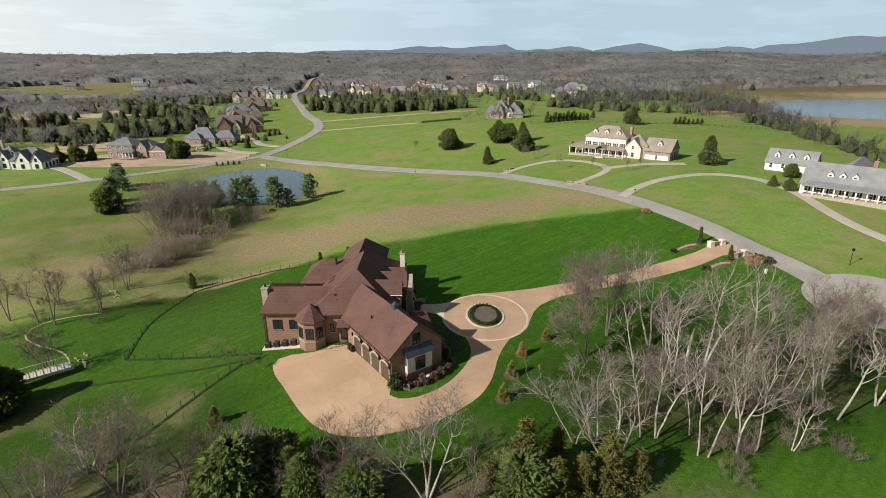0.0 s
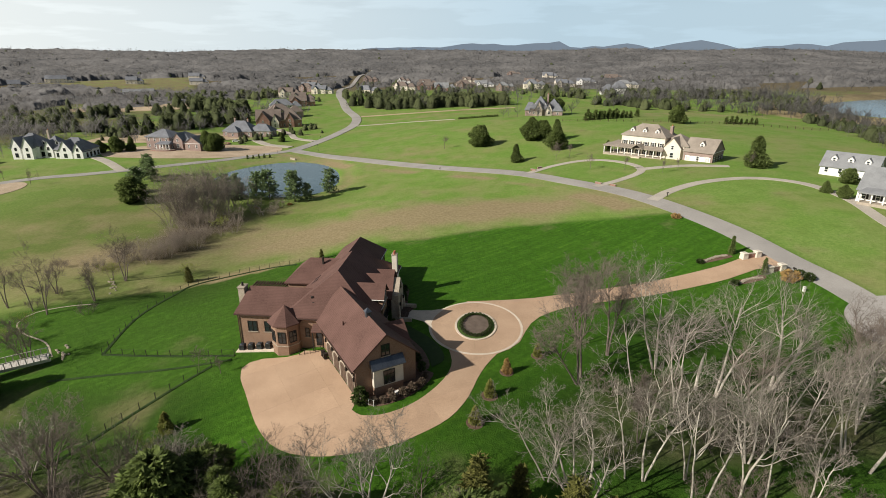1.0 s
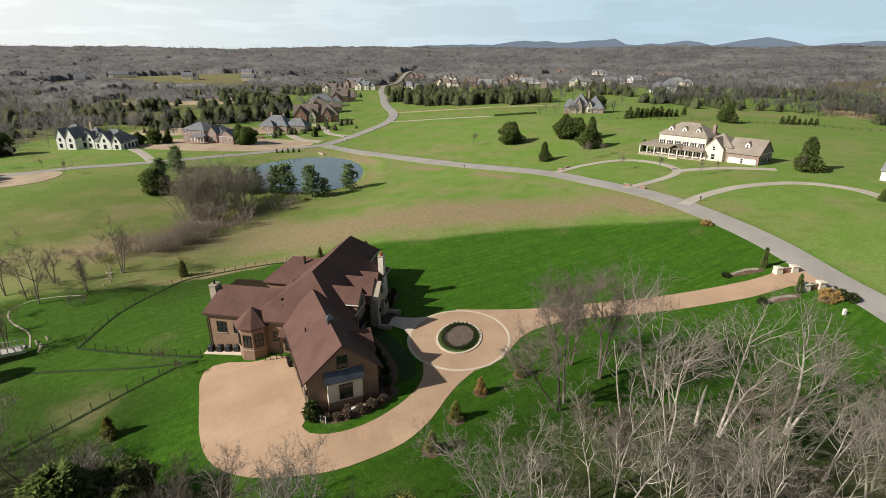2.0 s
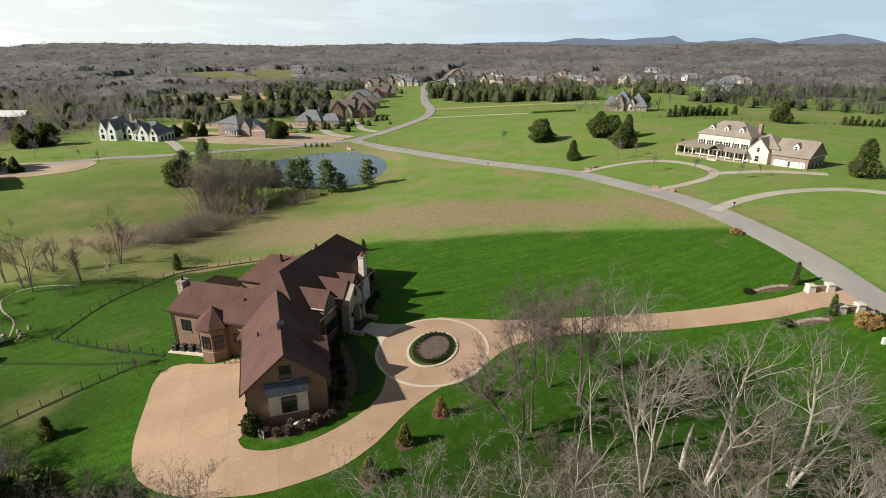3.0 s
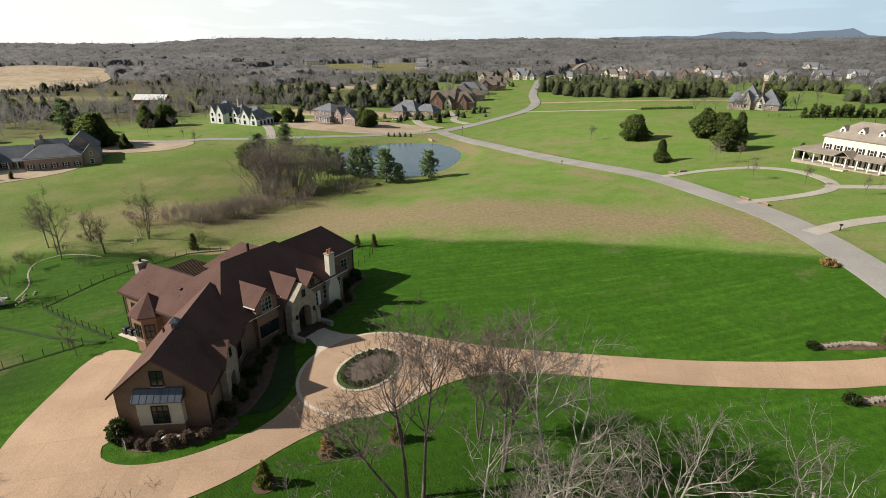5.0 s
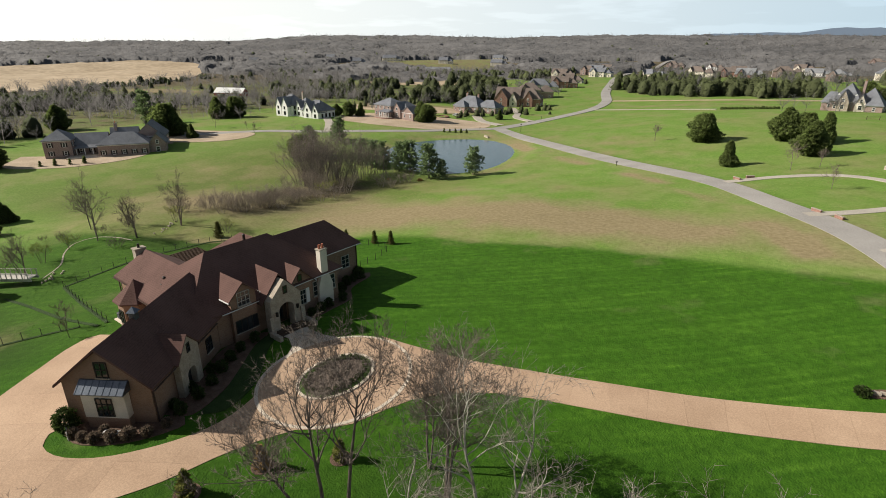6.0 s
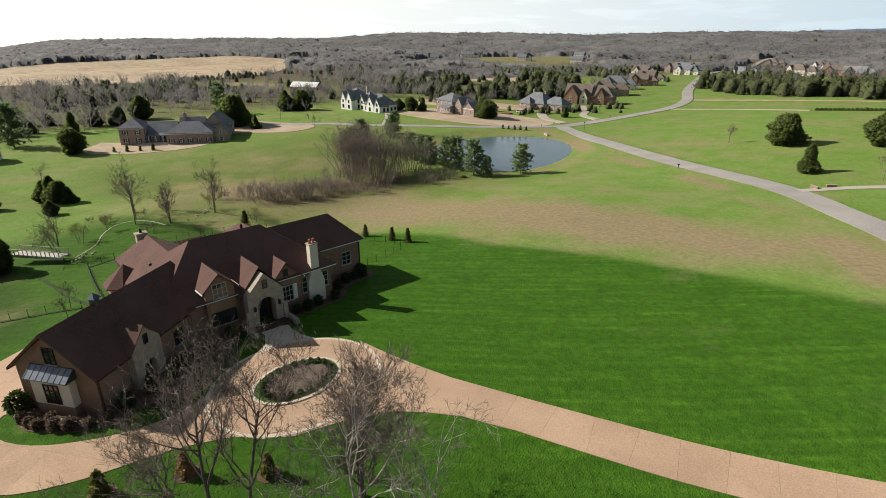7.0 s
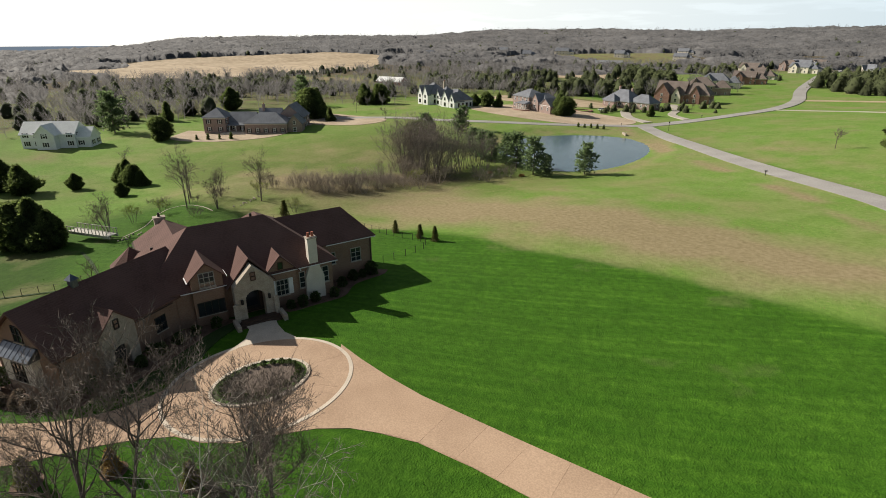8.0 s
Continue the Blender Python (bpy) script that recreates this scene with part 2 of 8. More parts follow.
M = {
    "roof": shingled("russet_shingle", (0.082, 0.044, 0.036), (0.132, 0.074, 0.062)),
    "roof_grey": shingled("grey_shingle", (0.155, 0.162, 0.172), (0.245, 0.252, 0.262)),
    "roof_slate": shingled("blue_grey_shingle", (0.115, 0.122, 0.138), (0.195, 0.204, 0.225)),
    "roof_tan": shingled("tan_shingle", (0.20, 0.17, 0.14), (0.30, 0.26, 0.22)),
    "roof_brown": shingled("brown_shingle", (0.12, 0.095, 0.08), (0.19, 0.155, 0.135)),
    "brick": brickwork("warm_brown_brick", (0.215, 0.122, 0.080), (0.30, 0.185, 0.125), (0.32, 0.27, 0.215)),
    "brick_red": brickwork("red_brick", (0.22, 0.10, 0.075), (0.32, 0.16, 0.12), (0.4, 0.36, 0.32)),
    "brick_pink": brickwork("greyed_red_brick", (0.24, 0.16, 0.14), (0.34, 0.25, 0.22), (0.42, 0.38, 0.35)),
    "stone": mottled("buff_limestone", (0.30, 0.258, 0.205), (0.45, 0.39, 0.315), 1.6, 7, bump=0.5),
    "stucco": mottled("pale_stucco", (0.62, 0.56, 0.47), (0.72, 0.66, 0.57), 0.8, 20),
    "white": mottled("white_siding", (0.72, 0.72, 0.70), (0.82, 0.82, 0.80), 0.6, 12),
    "cream": mottled("cream_siding", (0.70, 0.635, 0.53), (0.78, 0.72, 0.615), 0.6, 12),
    "trim": mottled("white_trim", (0.74, 0.73, 0.70), (0.82, 0.81, 0.79), 1, 20, rough=0.5),
    "dark": mottled("dark_bronze", (0.018, 0.016, 0.014), (0.035, 0.030, 0.027), 2, 20, rough=0.45),
    "gutter": mottled("brown_gutter", (0.05, 0.03, 0.025), (0.08, 0.05, 0.04), 2, 20, rough=0.5),
    "metal_roof": mottled("standing_seam_metal", (0.10, 0.12, 0.15), (0.16, 0.18, 0.21), 1, 9, rough=0.35, metal=0.8, bump=0.05),
    "sash_pale": mottled("pale_putty_paint", (0.34, 0.32, 0.29), (0.44, 0.42, 0.38), 2, 20, rough=0.5),
    "glass": glazing("window_glass"),
    "door": mottled("brown_garage_door", (0.075, 0.05, 0.038), (0.12, 0.085, 0.065), 1.5, 14, rough=0.6),
    "wood": mottled("dark_timber", (0.05, 0.03, 0.02), (0.10, 0.065, 0.045), 2, 18),
    "pale_wood": mottled("weathered_timber", (0.45, 0.42, 0.38), (0.62, 0.59, 0.54), 2, 14),
    "pot": mottled("terracotta", (0.32, 0.10, 0.06), (0.42, 0.15, 0.09), 3, 20),
    "drive": mottled("tan_aggregate_concrete", (0.395, 0.268, 0.178), (0.515, 0.362, 0.248), 0.18, 7, vary=0.05, bump=0.2),
    "band": mottled("pale_concrete", (0.56, 0.48, 0.38), (0.68, 0.59, 0.48), 0.8, 9, vary=0.05),
    "asphalt": mottled("worn_asphalt", (0.28, 0.265, 0.248), (0.385, 0.365, 0.34), 0.12, 5, bump=0.2),
    "lane": mottled("grey_concrete_drive", (0.37, 0.335, 0.285), (0.49, 0.445, 0.385), 0.2, 5, bump=0.2),
    "dirt": mottled("bare_tan_soil", (0.37, 0.285, 0.195), (0.54, 0.43, 0.315), 0.15, 2.5, bump=0.6, dist=0.1),
    "mulch": mottled("brown_mulch", (0.10, 0.06, 0.042), (0.20, 0.13, 0.095), 1.2, 9, bump=1.0, dist=0.06),
    "mulch_grey": mottled("dry_leaf_mulch", (0.12, 0.09, 0.072), (0.20, 0.155, 0.125), 1.2, 9, bump=1.0, dist=0.06),
    "turf": mottled("edging_turf", (0.055, 0.105, 0.020), (0.095, 0.160, 0.034), 0.7, 12, bump=1.0, dist=0.06),
    # unmown grass, its green darkened to carry shade as well
    "grass_with_shade": mottled("unmown_grass_with_shade", (0.022, 0.05, 0.010), (0.045, 0.085, 0.018), 0.7, 9, bump=1.0, dist=0.1),
    "bark_white": mottled("pale_sycamore_bark", (0.17, 0.145, 0.115), (0.56, 0.52, 0.455), 0.5, 3, vary=0.2),
    "twig": mottled("grey_twigs", (0.125, 0.108, 0.09), (0.225, 0.20, 0.172), 0.8, 6, vary=0.2),
    "bark_brown": mottled("grey_brown_bark", (0.12, 0.095, 0.08), (0.22, 0.18, 0.155), 0.9, 5, vary=0.15),
    "twig_brown": mottled("brown_twigs", (0.12, 0.095, 0.08), (0.205, 0.168, 0.142), 0.8, 6, vary=0.2),
    "twig_bush": mottled("buff_brown_twigs", (0.215, 0.178, 0.145), (0.36, 0.305, 0.252), 0.5, 4, vary=0.15),
    "bud": mottled("yellow_green_buds", (0.20, 0.24, 0.05), (0.32, 0.34, 0.09), 0.8, 6, vary=0.15),
    "cedar": mottled("cedar_foliage", (0.085, 0.092, 0.022), (0.175, 0.172, 0.048), 0.8, 5, vary=0.35, island=True, thin=0.3, fluffy=0.50),
    "pine": mottled("pine_needles", (0.120, 0.185, 0.075), (0.230, 0.310, 0.135), 0.8, 5, vary=0.3, island=True, thin=0.45, fluffy=0.72),
    "spruce": mottled("dark_evergreen", (0.105, 0.148, 0.042), (0.210, 0.268, 0.080), 0.8, 5, vary=0.35, island=True, thin=0.45, fluffy=0.70),
    "arbor": mottled("olive_evergreen", (0.13, 0.15, 0.03), (0.23, 0.23, 0.06), 1.5, 6, vary=0.3, island=True, thin=0.3, fluffy=0.50),
    "dead": mottled("browned_evergreen", (0.28, 0.18, 0.06), (0.42, 0.28, 0.11), 1.5, 6, vary=0.3, island=True, thin=0.3, fluffy=0.50),
    "shrub_red": mottled("grey_brown_shrub", (0.15, 0.115, 0.085), (0.27, 0.21, 0.155), 1.5, 6, vary=0.3, island=True, thin=0.42),
    "box": mottled("boxwood_leaves", (0.035, 0.06, 0.014), (0.085, 0.12, 0.035), 1.5, 6, vary=0.3, island=True, thin=0.42),
    # twigs of the far woods, cooled to grey for the haze of distance
    "wood_far_hazed": mottled("winter_woods", (0.145, 0.140, 0.136), (0.262, 0.252, 0.244), 0.02, 0.11, vary=0.12, island=True, thin=0.5, fluffy=0.85),
    # cool for haze, and darker than the twigs as painted shade between trees
    "canopy": mottled("woods_roof_haze_shade", (0.072, 0.072, 0.074), (0.185, 0.180, 0.178), 0.010, 0.16, thin=0.1, fluffy=0.6),
    "ever_far": mottled("distant_evergreens", (0.062, 0.080, 0.036), (0.140, 0.162, 0.072), 0.01, 0.1, vary=0.35, island=True, thin=0.35, fluffy=0.8),
    "dead_grass": mottled("dry_straw_grass", (0.36, 0.275, 0.175), (0.53, 0.42, 0.29), 0.02, 0.12, bump=0.8, dist=0.1),
    "dead_tuft": mottled("dry_tufts", (0.22, 0.19, 0.085), (0.36, 0.30, 0.16), 0.3, 3, vary=0.2, island=True, thin=0.3),
    "green_tuft": mottled("grass_tufts", (0.03, 0.085, 0.008), (0.07, 0.15, 0.016), 0.3, 3, vary=0.25, island=True, thin=0.3),
    "red_barn": mottled("red_barn_boards", (0.25, 0.06, 0.045), (0.33, 0.09, 0.07), 0.8, 8),
    "vehicle": mottled("white_car_paint", (0.75, 0.75, 0.74), (0.82, 0.82, 0.8), 1, 8, rough=0.2),
}


def water(name):
    m, n, l, b = material(name, 0.16)
    l.new(mixed(n, l, noise_fac(n, l, 0.03), (0.075, 0.125, 0.155), (0.10, 0.155, 0.185)), b.inputs["Base Color"])
    b.inputs["Specular IOR Level"].default_value = 0.5
    bumped(n, l, b, noise_fac(n, l, 1.2, 3, stretch=(1, 2.2, 1)), 0.25, 0.03)
    return m


M["water"] = water("pond_water")


# ---- helpers for things and parts ----
def part(name, bm, mat, parent=None, label="", smooth=False, at=None):
    """Links a bmesh as one mesh object, under a thing or part where one is given."""
    me = bpy.data.meshes.new(name)
    bm.to_mesh(me)
    bm.free()
    if smooth:
        me.polygons.foreach_set("use_smooth", [True] * len(me.polygons))
    me.materials.append(M[mat] if isinstance(mat, str) else mat)
    ob = new(name, me)
    if parent:
        ob.parent = parent
    if at is not None:
        ob.matrix_basis = at
    if label:
        tagged(ob, label)
    return ob


def sheet(name, verts, faces, mat, parent=None, label="", smooth=False):
    me = bpy.data.meshes.new(name)
    me.from_pydata(verts, [], faces)
    if smooth:
        me.polygons.foreach_set("use_smooth", [True] * len(me.polygons))
    me.materials.append(M[mat] if isinstance(mat, str) else mat)
    ob = new(name, me)
    if parent:
        ob.parent = parent
    if label:
        tagged(ob, label)
    return ob


def thing(name, m, label, category, group="", kind=""):
    ob = new(name)
    ob.matrix_basis = m
    return tagged(ob, label, category, group, kind)


def box(bm, x0, x1, y0, y1, z0, z1, bevel=0.0):
    vs = [bm.verts.new((x, y, z)) for z in (z0, z1) for x, y in ((x0, y0), (x1, y0), (x1, y1), (x0, y1))]
    fs = [bm.faces.new([vs[i] for i in f]) for f in ((3, 2, 1, 0), (4, 5, 6, 7), (0, 1, 5, 4), (1, 2, 6, 5), (2, 3, 7, 6), (3, 0, 4, 7))]
    if bevel:
        bmesh.ops.bevel(bm, geom=list({e for f in fs for e in f.edges}), offset=bevel, segments=1, affect="EDGES")
    return bm


def prism(bm, poly, z0, z1):
    """A solid of a plan polygon (counter-clockwise) between two heights."""
    a = [bm.verts.new((x, y, z0)) for x, y in poly]
    b = [bm.verts.new((x, y, z1)) for x, y in poly]
    bm.faces.new(a[::-1]), bm.faces.new(b)
    for i in range(len(poly)):
        j = (i + 1) % len(poly)
        bm.faces.new((a[i], a[j], b[j], b[i]))
    return bm


def profile(bm, poly, y0, y1):
    """A solid of an x-z polygon, drawn out along y."""
    a = [bm.verts.new((x, y0, z)) for x, z in poly]
    b = [bm.verts.new((x, y1, z)) for x, z in poly]
    bm.faces.new(a), bm.faces.new(b[::-1])
    for i in range(len(poly)):
        j = (i + 1) % len(poly)
        bm.faces.new((a[j], a[i], b[i], b[j]))
    bmesh.ops.recalc_face_normals(bm, faces=bm.faces)
    return bm


def hull(points):
    bm = bmesh.new()
    for p in points:
        bm.verts.new(p)
    bmesh.ops.convex_hull(bm, input=bm.verts)
    bmesh.ops.dissolve_limit(bm, angle_limit=0.01, verts=bm.verts, edges=bm.edges)
    return bm


def hip_roof(x0, x1, y0, y1, ze, zr, over=0.55, run0=None, run1=None, drop=0.22, axis="y"):
    """A hip roof over a plan rectangle, ridge along the axis; run0, run1: how far the ridge stops short of each end (0: a gable)."""
    if axis == "x":
        bm = hip_roof(y0, y1, x0, x1, ze, zr, over, run0, run1, drop)
        for v in bm.verts:
            v.co.x, v.co.y = v.co.y, v.co.x
        bmesh.ops.recalc_face_normals(bm, faces=bm.faces)
        return bm
    x0, x1, y0, y1 = x0 - over, x1 + over, y0 - over, y1 + over
    h, xm = (x1 - x0) / 2, (x0 + x1) / 2
    run0, run1 = h if run0 is None else run0, h if run1 is None else run1
    pts = [(x, y, z) for x in (x0, x1) for y in (y0, y1) for z in (ze, ze - drop)]
    return hull(pts + [(xm, y0 + run0, zr), (xm, y1 - run1, zr)])


def gable_roof(x0, x1, y0, y1, ze, zr, over=0.5, rake=0.45, t=0.22):
    """Two slabs that meet at a ridge along y."""
    xm, s = (x0 + x1) / 2, (zr - ze) / ((x1 - x0) / 2)
    zo = ze - s * over
    return profile(bmesh.new(), [(x0 - over, zo), (xm, zr), (x1 + over, zo), (x1 + over, zo - t), (xm, zr - t * 1.25), (x0 - over, zo - t)], y0 - rake, y1 + rake)


def tube(V, F, pts, radii, sides):
    """A tapered tube along points, appended to vertex and face lists."""
    base = len(V)
    for i, p in enumerate(pts):
        d = (pts[min(i + 1, len(pts) - 1)] - pts[max(i - 1, 0)]).normalized()
        a = d.orthogonal().normalized()
        b = d.cross(a)
        for k in range(sides):
            w = 2 * math.pi * k / sides
            V.append(p + (a * math.cos(w) + b * math.sin(w)) * radii[i])
    for i in range(len(pts) - 1):
        for k in range(sides):
            q = (k + 1) % sides
            F.append((base + i * sides + k, base + i * sides + q, base + (i + 1) * sides + q, base + (i + 1) * sides + k))


def soft(a, b, x):
    t = np.clip((x - a) / (b - a), 0, 1)
    return t * t * (3 - 2 * t)


# ---- the lie of the land ----
BASE=[-2.47, 2.97, 2.74]
MOUNDS=[(-10, 85, 30, 3.51), (-70, 150, 40, -2.72), (-68, 80, 40, 0.39), (40, 110, 45, 0.27), (70, 220, 45, 0.25), (-40, 190, 40, 0.09), (-120, 80, 60, -3.58), (-160, 280, 70, 1.52), (100, 300, 80, 5.45), (0, 260, 50, -2.0), (40, 180, 40, 1.12), (0, 30, 50, -0.04), (110, 150, 50, 4.99), (-90, 285, 40, -3.21), (-200, 150, 80, 0.02), (30, 310, 60, 3.96), (250, 200, 120, 1.5), (-2, 63, 13, 0.72), (-130, 390, 70, -4.66), (-83, 113, 22, 3.47), (-20, 160, 25, 2.29), (-60, 215, 35, -2.7), (0, 500, 150, 1.42), (300, 400, 100, -4.53)]
POND = (-81.5, 227.0, 37.5, 26.0, math.radians(126))
LAKE = (440.0, 475.0, 185.0, 105.0, math.radians(15))
POND_Z, LAKE_Z = -6.0, 3.2


def basin(x, y, shape):
    """1 at the middle of a pond, 0 at its shore, below 0 outside."""
    cx, cy, rx, ry, turn = shape
    c, s = math.cos(turn), math.sin(turn)
    u, v = ((x - cx) * c + (y - cy) * s) / rx, (-(x - cx) * s + (y - cy) * c) / ry
    w = np.arctan2(v, u)
    return 1 - np.sqrt(u * u + v * v) * (1 + 0.07 * np.sin(2 * w + 0.6) + 0.05 * np.sin(3 * w + 1))


def land(x, y):
    """Height of the ground, for numbers or arrays."""
    x, y = np.asarray(x, float), np.asarray(y, float)
    xc, yc = np.clip(x, -420, 420), np.clip(y, -160, 620)
    z = BASE[0] + BASE[1] * xc / 200 + BASE[2] * (yc - 150) / 200
    for a, b, s, h in MOUNDS:
        z = z + h * np.exp(-((x - a) ** 2 + (y - b) ** 2) / (2 * s * s))
    for shape, level, depth in ((POND, POND_Z, 2.5), (LAKE, LAKE_Z, 4.0)):
        k = basin(x, y, shape)
        shore = soft(-0.35, 0.02, k)
        z = z * (1 - shore) + (level + 0.25) * shore - depth * soft(-0.01, 0.25, k)
    # wooded hills that close the distance
    r = np.hypot(x, y - 150)
    far = soft(700, 2600, r)
    roll = (np.sin(x / 310 + 1.3) * np.cos(y / 270 - 0.4) + 0.6 * np.sin(x / 130 - y / 170) + 0.5 * np.sin(x / 610 + y / 480 + 2))
    rise = np.interp(np.degrees(np.arctan2(x - 30, y - 60)), (-100, -89, -85, -81, -71, -57, -51, -29, -13, 32, 60), (-12, -12, -4, 20, 24, 28, 46, 52, 54, 30, 28))
    z = z + soft(350, 900, r) * 2.5 * roll + far * (rise + 4 * roll) + soft(500, 1000, r) * 5.0 * np.sin(r / 62 + 1.6 * np.sin(x / 240) + np.sin(y / 310)) - soft(2700, 3300, r) * 40
    return z


def within(poly, x, y):
    """Whether points lie in a polygon."""
    hit = np.zeros(np.shape(x), bool)
    for (ax, ay), (bx, by) in zip(poly, poly[1:] + poly[:1]):
        cross = ((ay > y) != (by > y)) & (x < (bx - ax) * (y - ay) / (by - ay + 1e-9) + ax)
        hit ^= cross
    return hit


STUBBLE = [(-740, 70), (-960, 76), (-1080, 239), (-1010, 520), (-930, 585), (-705, 470), (-575, 310), (-575, 195), (-655, 130)]
PASTURE = [(-690, 770), (-615, 974), (-555, 1017), (-365, 682), (-451, 685)]


def z_at(x, y):
    return float(land(x, y))


def toward(points, x, y):
    """Signed distance from a polyline, positive on its left."""
    best, sign = np.full(np.shape(x), 1e9), np.ones(np.shape(x))
    for (ax, ay), (bx, by) in zip(points, points[1:]):
        dx, dy = bx - ax, by - ay
        t = np.clip(((x - ax) * dx + (y - ay) * dy) / (dx * dx + dy * dy), 0, 1)
        px, py = x - ax - t * dx, y - ay - t * dy
        d = np.hypot(px, py)
        s = np.where(dx * (y - ay) - dy * (x - ax) > 0, 1.0, -1.0)
        sign = np.where(d < best, s, sign)
        best = np.minimum(best, d)
    return best * sign


def blob(x, y, cx, cy, rx, ry, turn=0.0):
    c, s = math.cos(radians(turn)), math.sin(radians(turn))
    u, v = ((x - cx) * c + (y - cy) * s) / rx, (-(x - cx) * s + (y - cy) * c) / ry
    return np.exp(-(u * u + v * v))


# roads, by their middle lines
ROAD = [(-99, 290), (-78, 275), (-51, 257), (-11, 229), (19, 208), (36, 189.5), (48.5, 175), (56, 163), (63.5, 147), (68.5, 134), (72.6, 119), (76.2, 108.5), (78.5, 98)]
ROAD_WEST = [(-99, 290), (-112, 272), (-123, 253), (-144, 229), (-160, 216), (-176, 207.5), (-190, 194), (-205, 176)]
ROAD_NORTH = [(-99, 290), (-93, 320), (-90, 345), (-90, 385), (-99, 430), (-120, 480), (-140, 540), (-172, 640), (-205, 780), (-260, 1100), (-300, 1400)]
LAWN_EDGE = [(-140, 82), (-90, 95), (-58, 108), (-43, 120), (-30, 129), (-17.5, 135), (-5, 137), (3, 141), (12, 144), (27, 147.5), (41, 149), (53, 151), (70, 152)]


def spaced(points, step):
    """Points along a smooth curve through the given ones."""
    p = [Vector(a).to_2d() for a in points]
    p = [p[0] * 2 - p[1]] + p + [p[-1] * 2 - p[-2]]
    out = []
    for i in range(1, len(p) - 2):
        n = max(2, int((p[i + 1] - p[i]).length / step))
        for k in range(n):
            t = k / n
            out.append(0.5 * (2 * p[i] + (p[i + 1] - p[i - 1]) * t + (2 * p[i - 1] - 5 * p[i] + 4 * p[i + 1] - p[i + 2]) * t * t
                              + (3 * p[i] - p[i - 1] - 3 * p[i + 1] + p[i + 2]) * t ** 3))
    return out + [p[-2]]


def grid_lines(lo, hi, centre0, centre1, fine, growth):
    out, s = list(np.arange(centre0, centre1, fine)), fine
    while out[-1] < hi:
        s *= growth
        out.append(out[-1] + s)
    s = fine
    while out[0] > lo:
        s *= growth
        out.insert(0, out[0] - s)
    return np.array(out)


def make_ground():
    xs = grid_lines(-4600, 4300, -95, 95, 1.6, 1.035)
    ys = grid_lines(-2500, 4700, 35, 215, 1.6, 1.035)
    X, Y = np.meshgrid(xs, ys)
    Z = land(X, Y)
    n, k = len(ys), len(xs)
    verts = np.stack([X, Y, Z], -1).reshape(-1, 3)
    i = np.arange(n * k).reshape(n, k)
    faces = np.stack([i[:-1, :-1], i[:-1, 1:], i[1:, 1:], i[1:, :-1]], -1).reshape(-1, 4)
    me = bpy.data.meshes.new("ground")
    me.from_pydata(verts.tolist(), [], faces.tolist())
    me.polygons.foreach_set("use_smooth", [True] * len(me.polygons))
    # cover: red, rough meadow; green, dry tan grass; blue, bare soil and woodland floor
    edge = toward(LAWN_EDGE, X, Y)
    near_road = np.exp(-(toward(ROAD, X, Y) / 9.0) ** 2)
    meadow = soft(-2.2, 1.6, edge) * soft(3, -3, toward(ROAD, X, Y))
    # fields beyond the lane: half rough
    meadow = np.maximum(meadow, soft(0, 6, toward(ROAD, X, Y)) * 0.92 * (X > -110))
    meadow = np.maximum(meadow, 0.92 * soft(0, 20, -toward(ROAD_WEST + [(-330, 60)], X, Y)) * soft(-60, -100, X))
    meadow = np.maximum(meadow, 0.8 * soft(-78, -98, X))
    # the side lawn is thinner and more olive
    meadow = np.maximum(meadow, 0.10 * soft(-24, -44, X) + 0.12 * soft(60, 46, Y) * (X > 0))
    dry = 0.62 * blob(X, Y, 5, 156, 36, 13, 14) + 0.5 * blob(X, Y, 28, 163, 26, 10, 8) + 0.5 * blob(X, Y, -42, 140, 18, 13, 35)
    dry += 0.45 * blob(X, Y, -12, 165, 20, 12) + 0.5 * blob(X, Y, -95, 128, 22, 13, 20) + 0.4 * blob(X, Y, -110, 165, 34, 10, 40)
    dry += 0.8 * blob(X, Y, -48, 116, 16, 3.5, 38) + 0.3 * near_road * (edge > 4) + 0.75 * np.exp(-((toward(ROAD, X, Y) + 10.5) / 2.6) ** 2) * (edge > 3) * soft(-0.5, 0.4, np.sin(X / 5.3) + np.sin(Y / 3.7 + 1))
    dry += 0.42 * blob(X, Y, -88, 125, 26, 24) + 0.38 * blob(X, Y, -62, 150, 18, 26, -20) + 0.4 * blob(X, Y, -30, 148, 26, 12, 10)
    dry *= (edge > -1)
    dry += 0.55 * blob(X, Y, -40, 415, 55, 7, 15) + 0.5 * blob(X, Y, 140, 400, 60, 25, 10) + 0.4 * blob(X, Y, -28, 262, 24, 8, -35)
    dry += 0.25 * blob(X, Y, -40, 66, 5, 14, 20) + 0.3 * blob(X, Y, -62, 66, 8, 5, 40)
    dry += 0.45 * np.exp(-((basin(X, Y, POND) + 0.12) / 0.1) ** 2) * (Y > 195)
    field = 1.3 * within(STUBBLE, X, Y) + 0.45 * within(PASTURE, X, Y) + 0.7 * blob(X, Y, -325, 495, 75, 36, 10) + 0.8 * blob(X, Y, -185, 330, 48, 17, 10) + 0.9 * blob(X, Y, -480, 300, 60, 20, 20)
    field += np.where(np.abs(basin(X, Y, LAKE) + 0.14) < 0.13, 0.8, 0.0)
    dry = np.maximum(dry, 1.3 * np.clip(field, 0, 1))
    r = np.hypot(X - 20, Y - 200)
    soil = soft(420, 620, r) * np.clip(1 - 1.5 * field, 0, 1)
    soil = np.maximum(soil, 0.62 * soft(-235, -290, X) * (Y < 480) * (1 - np.clip(field, 0, 1)))
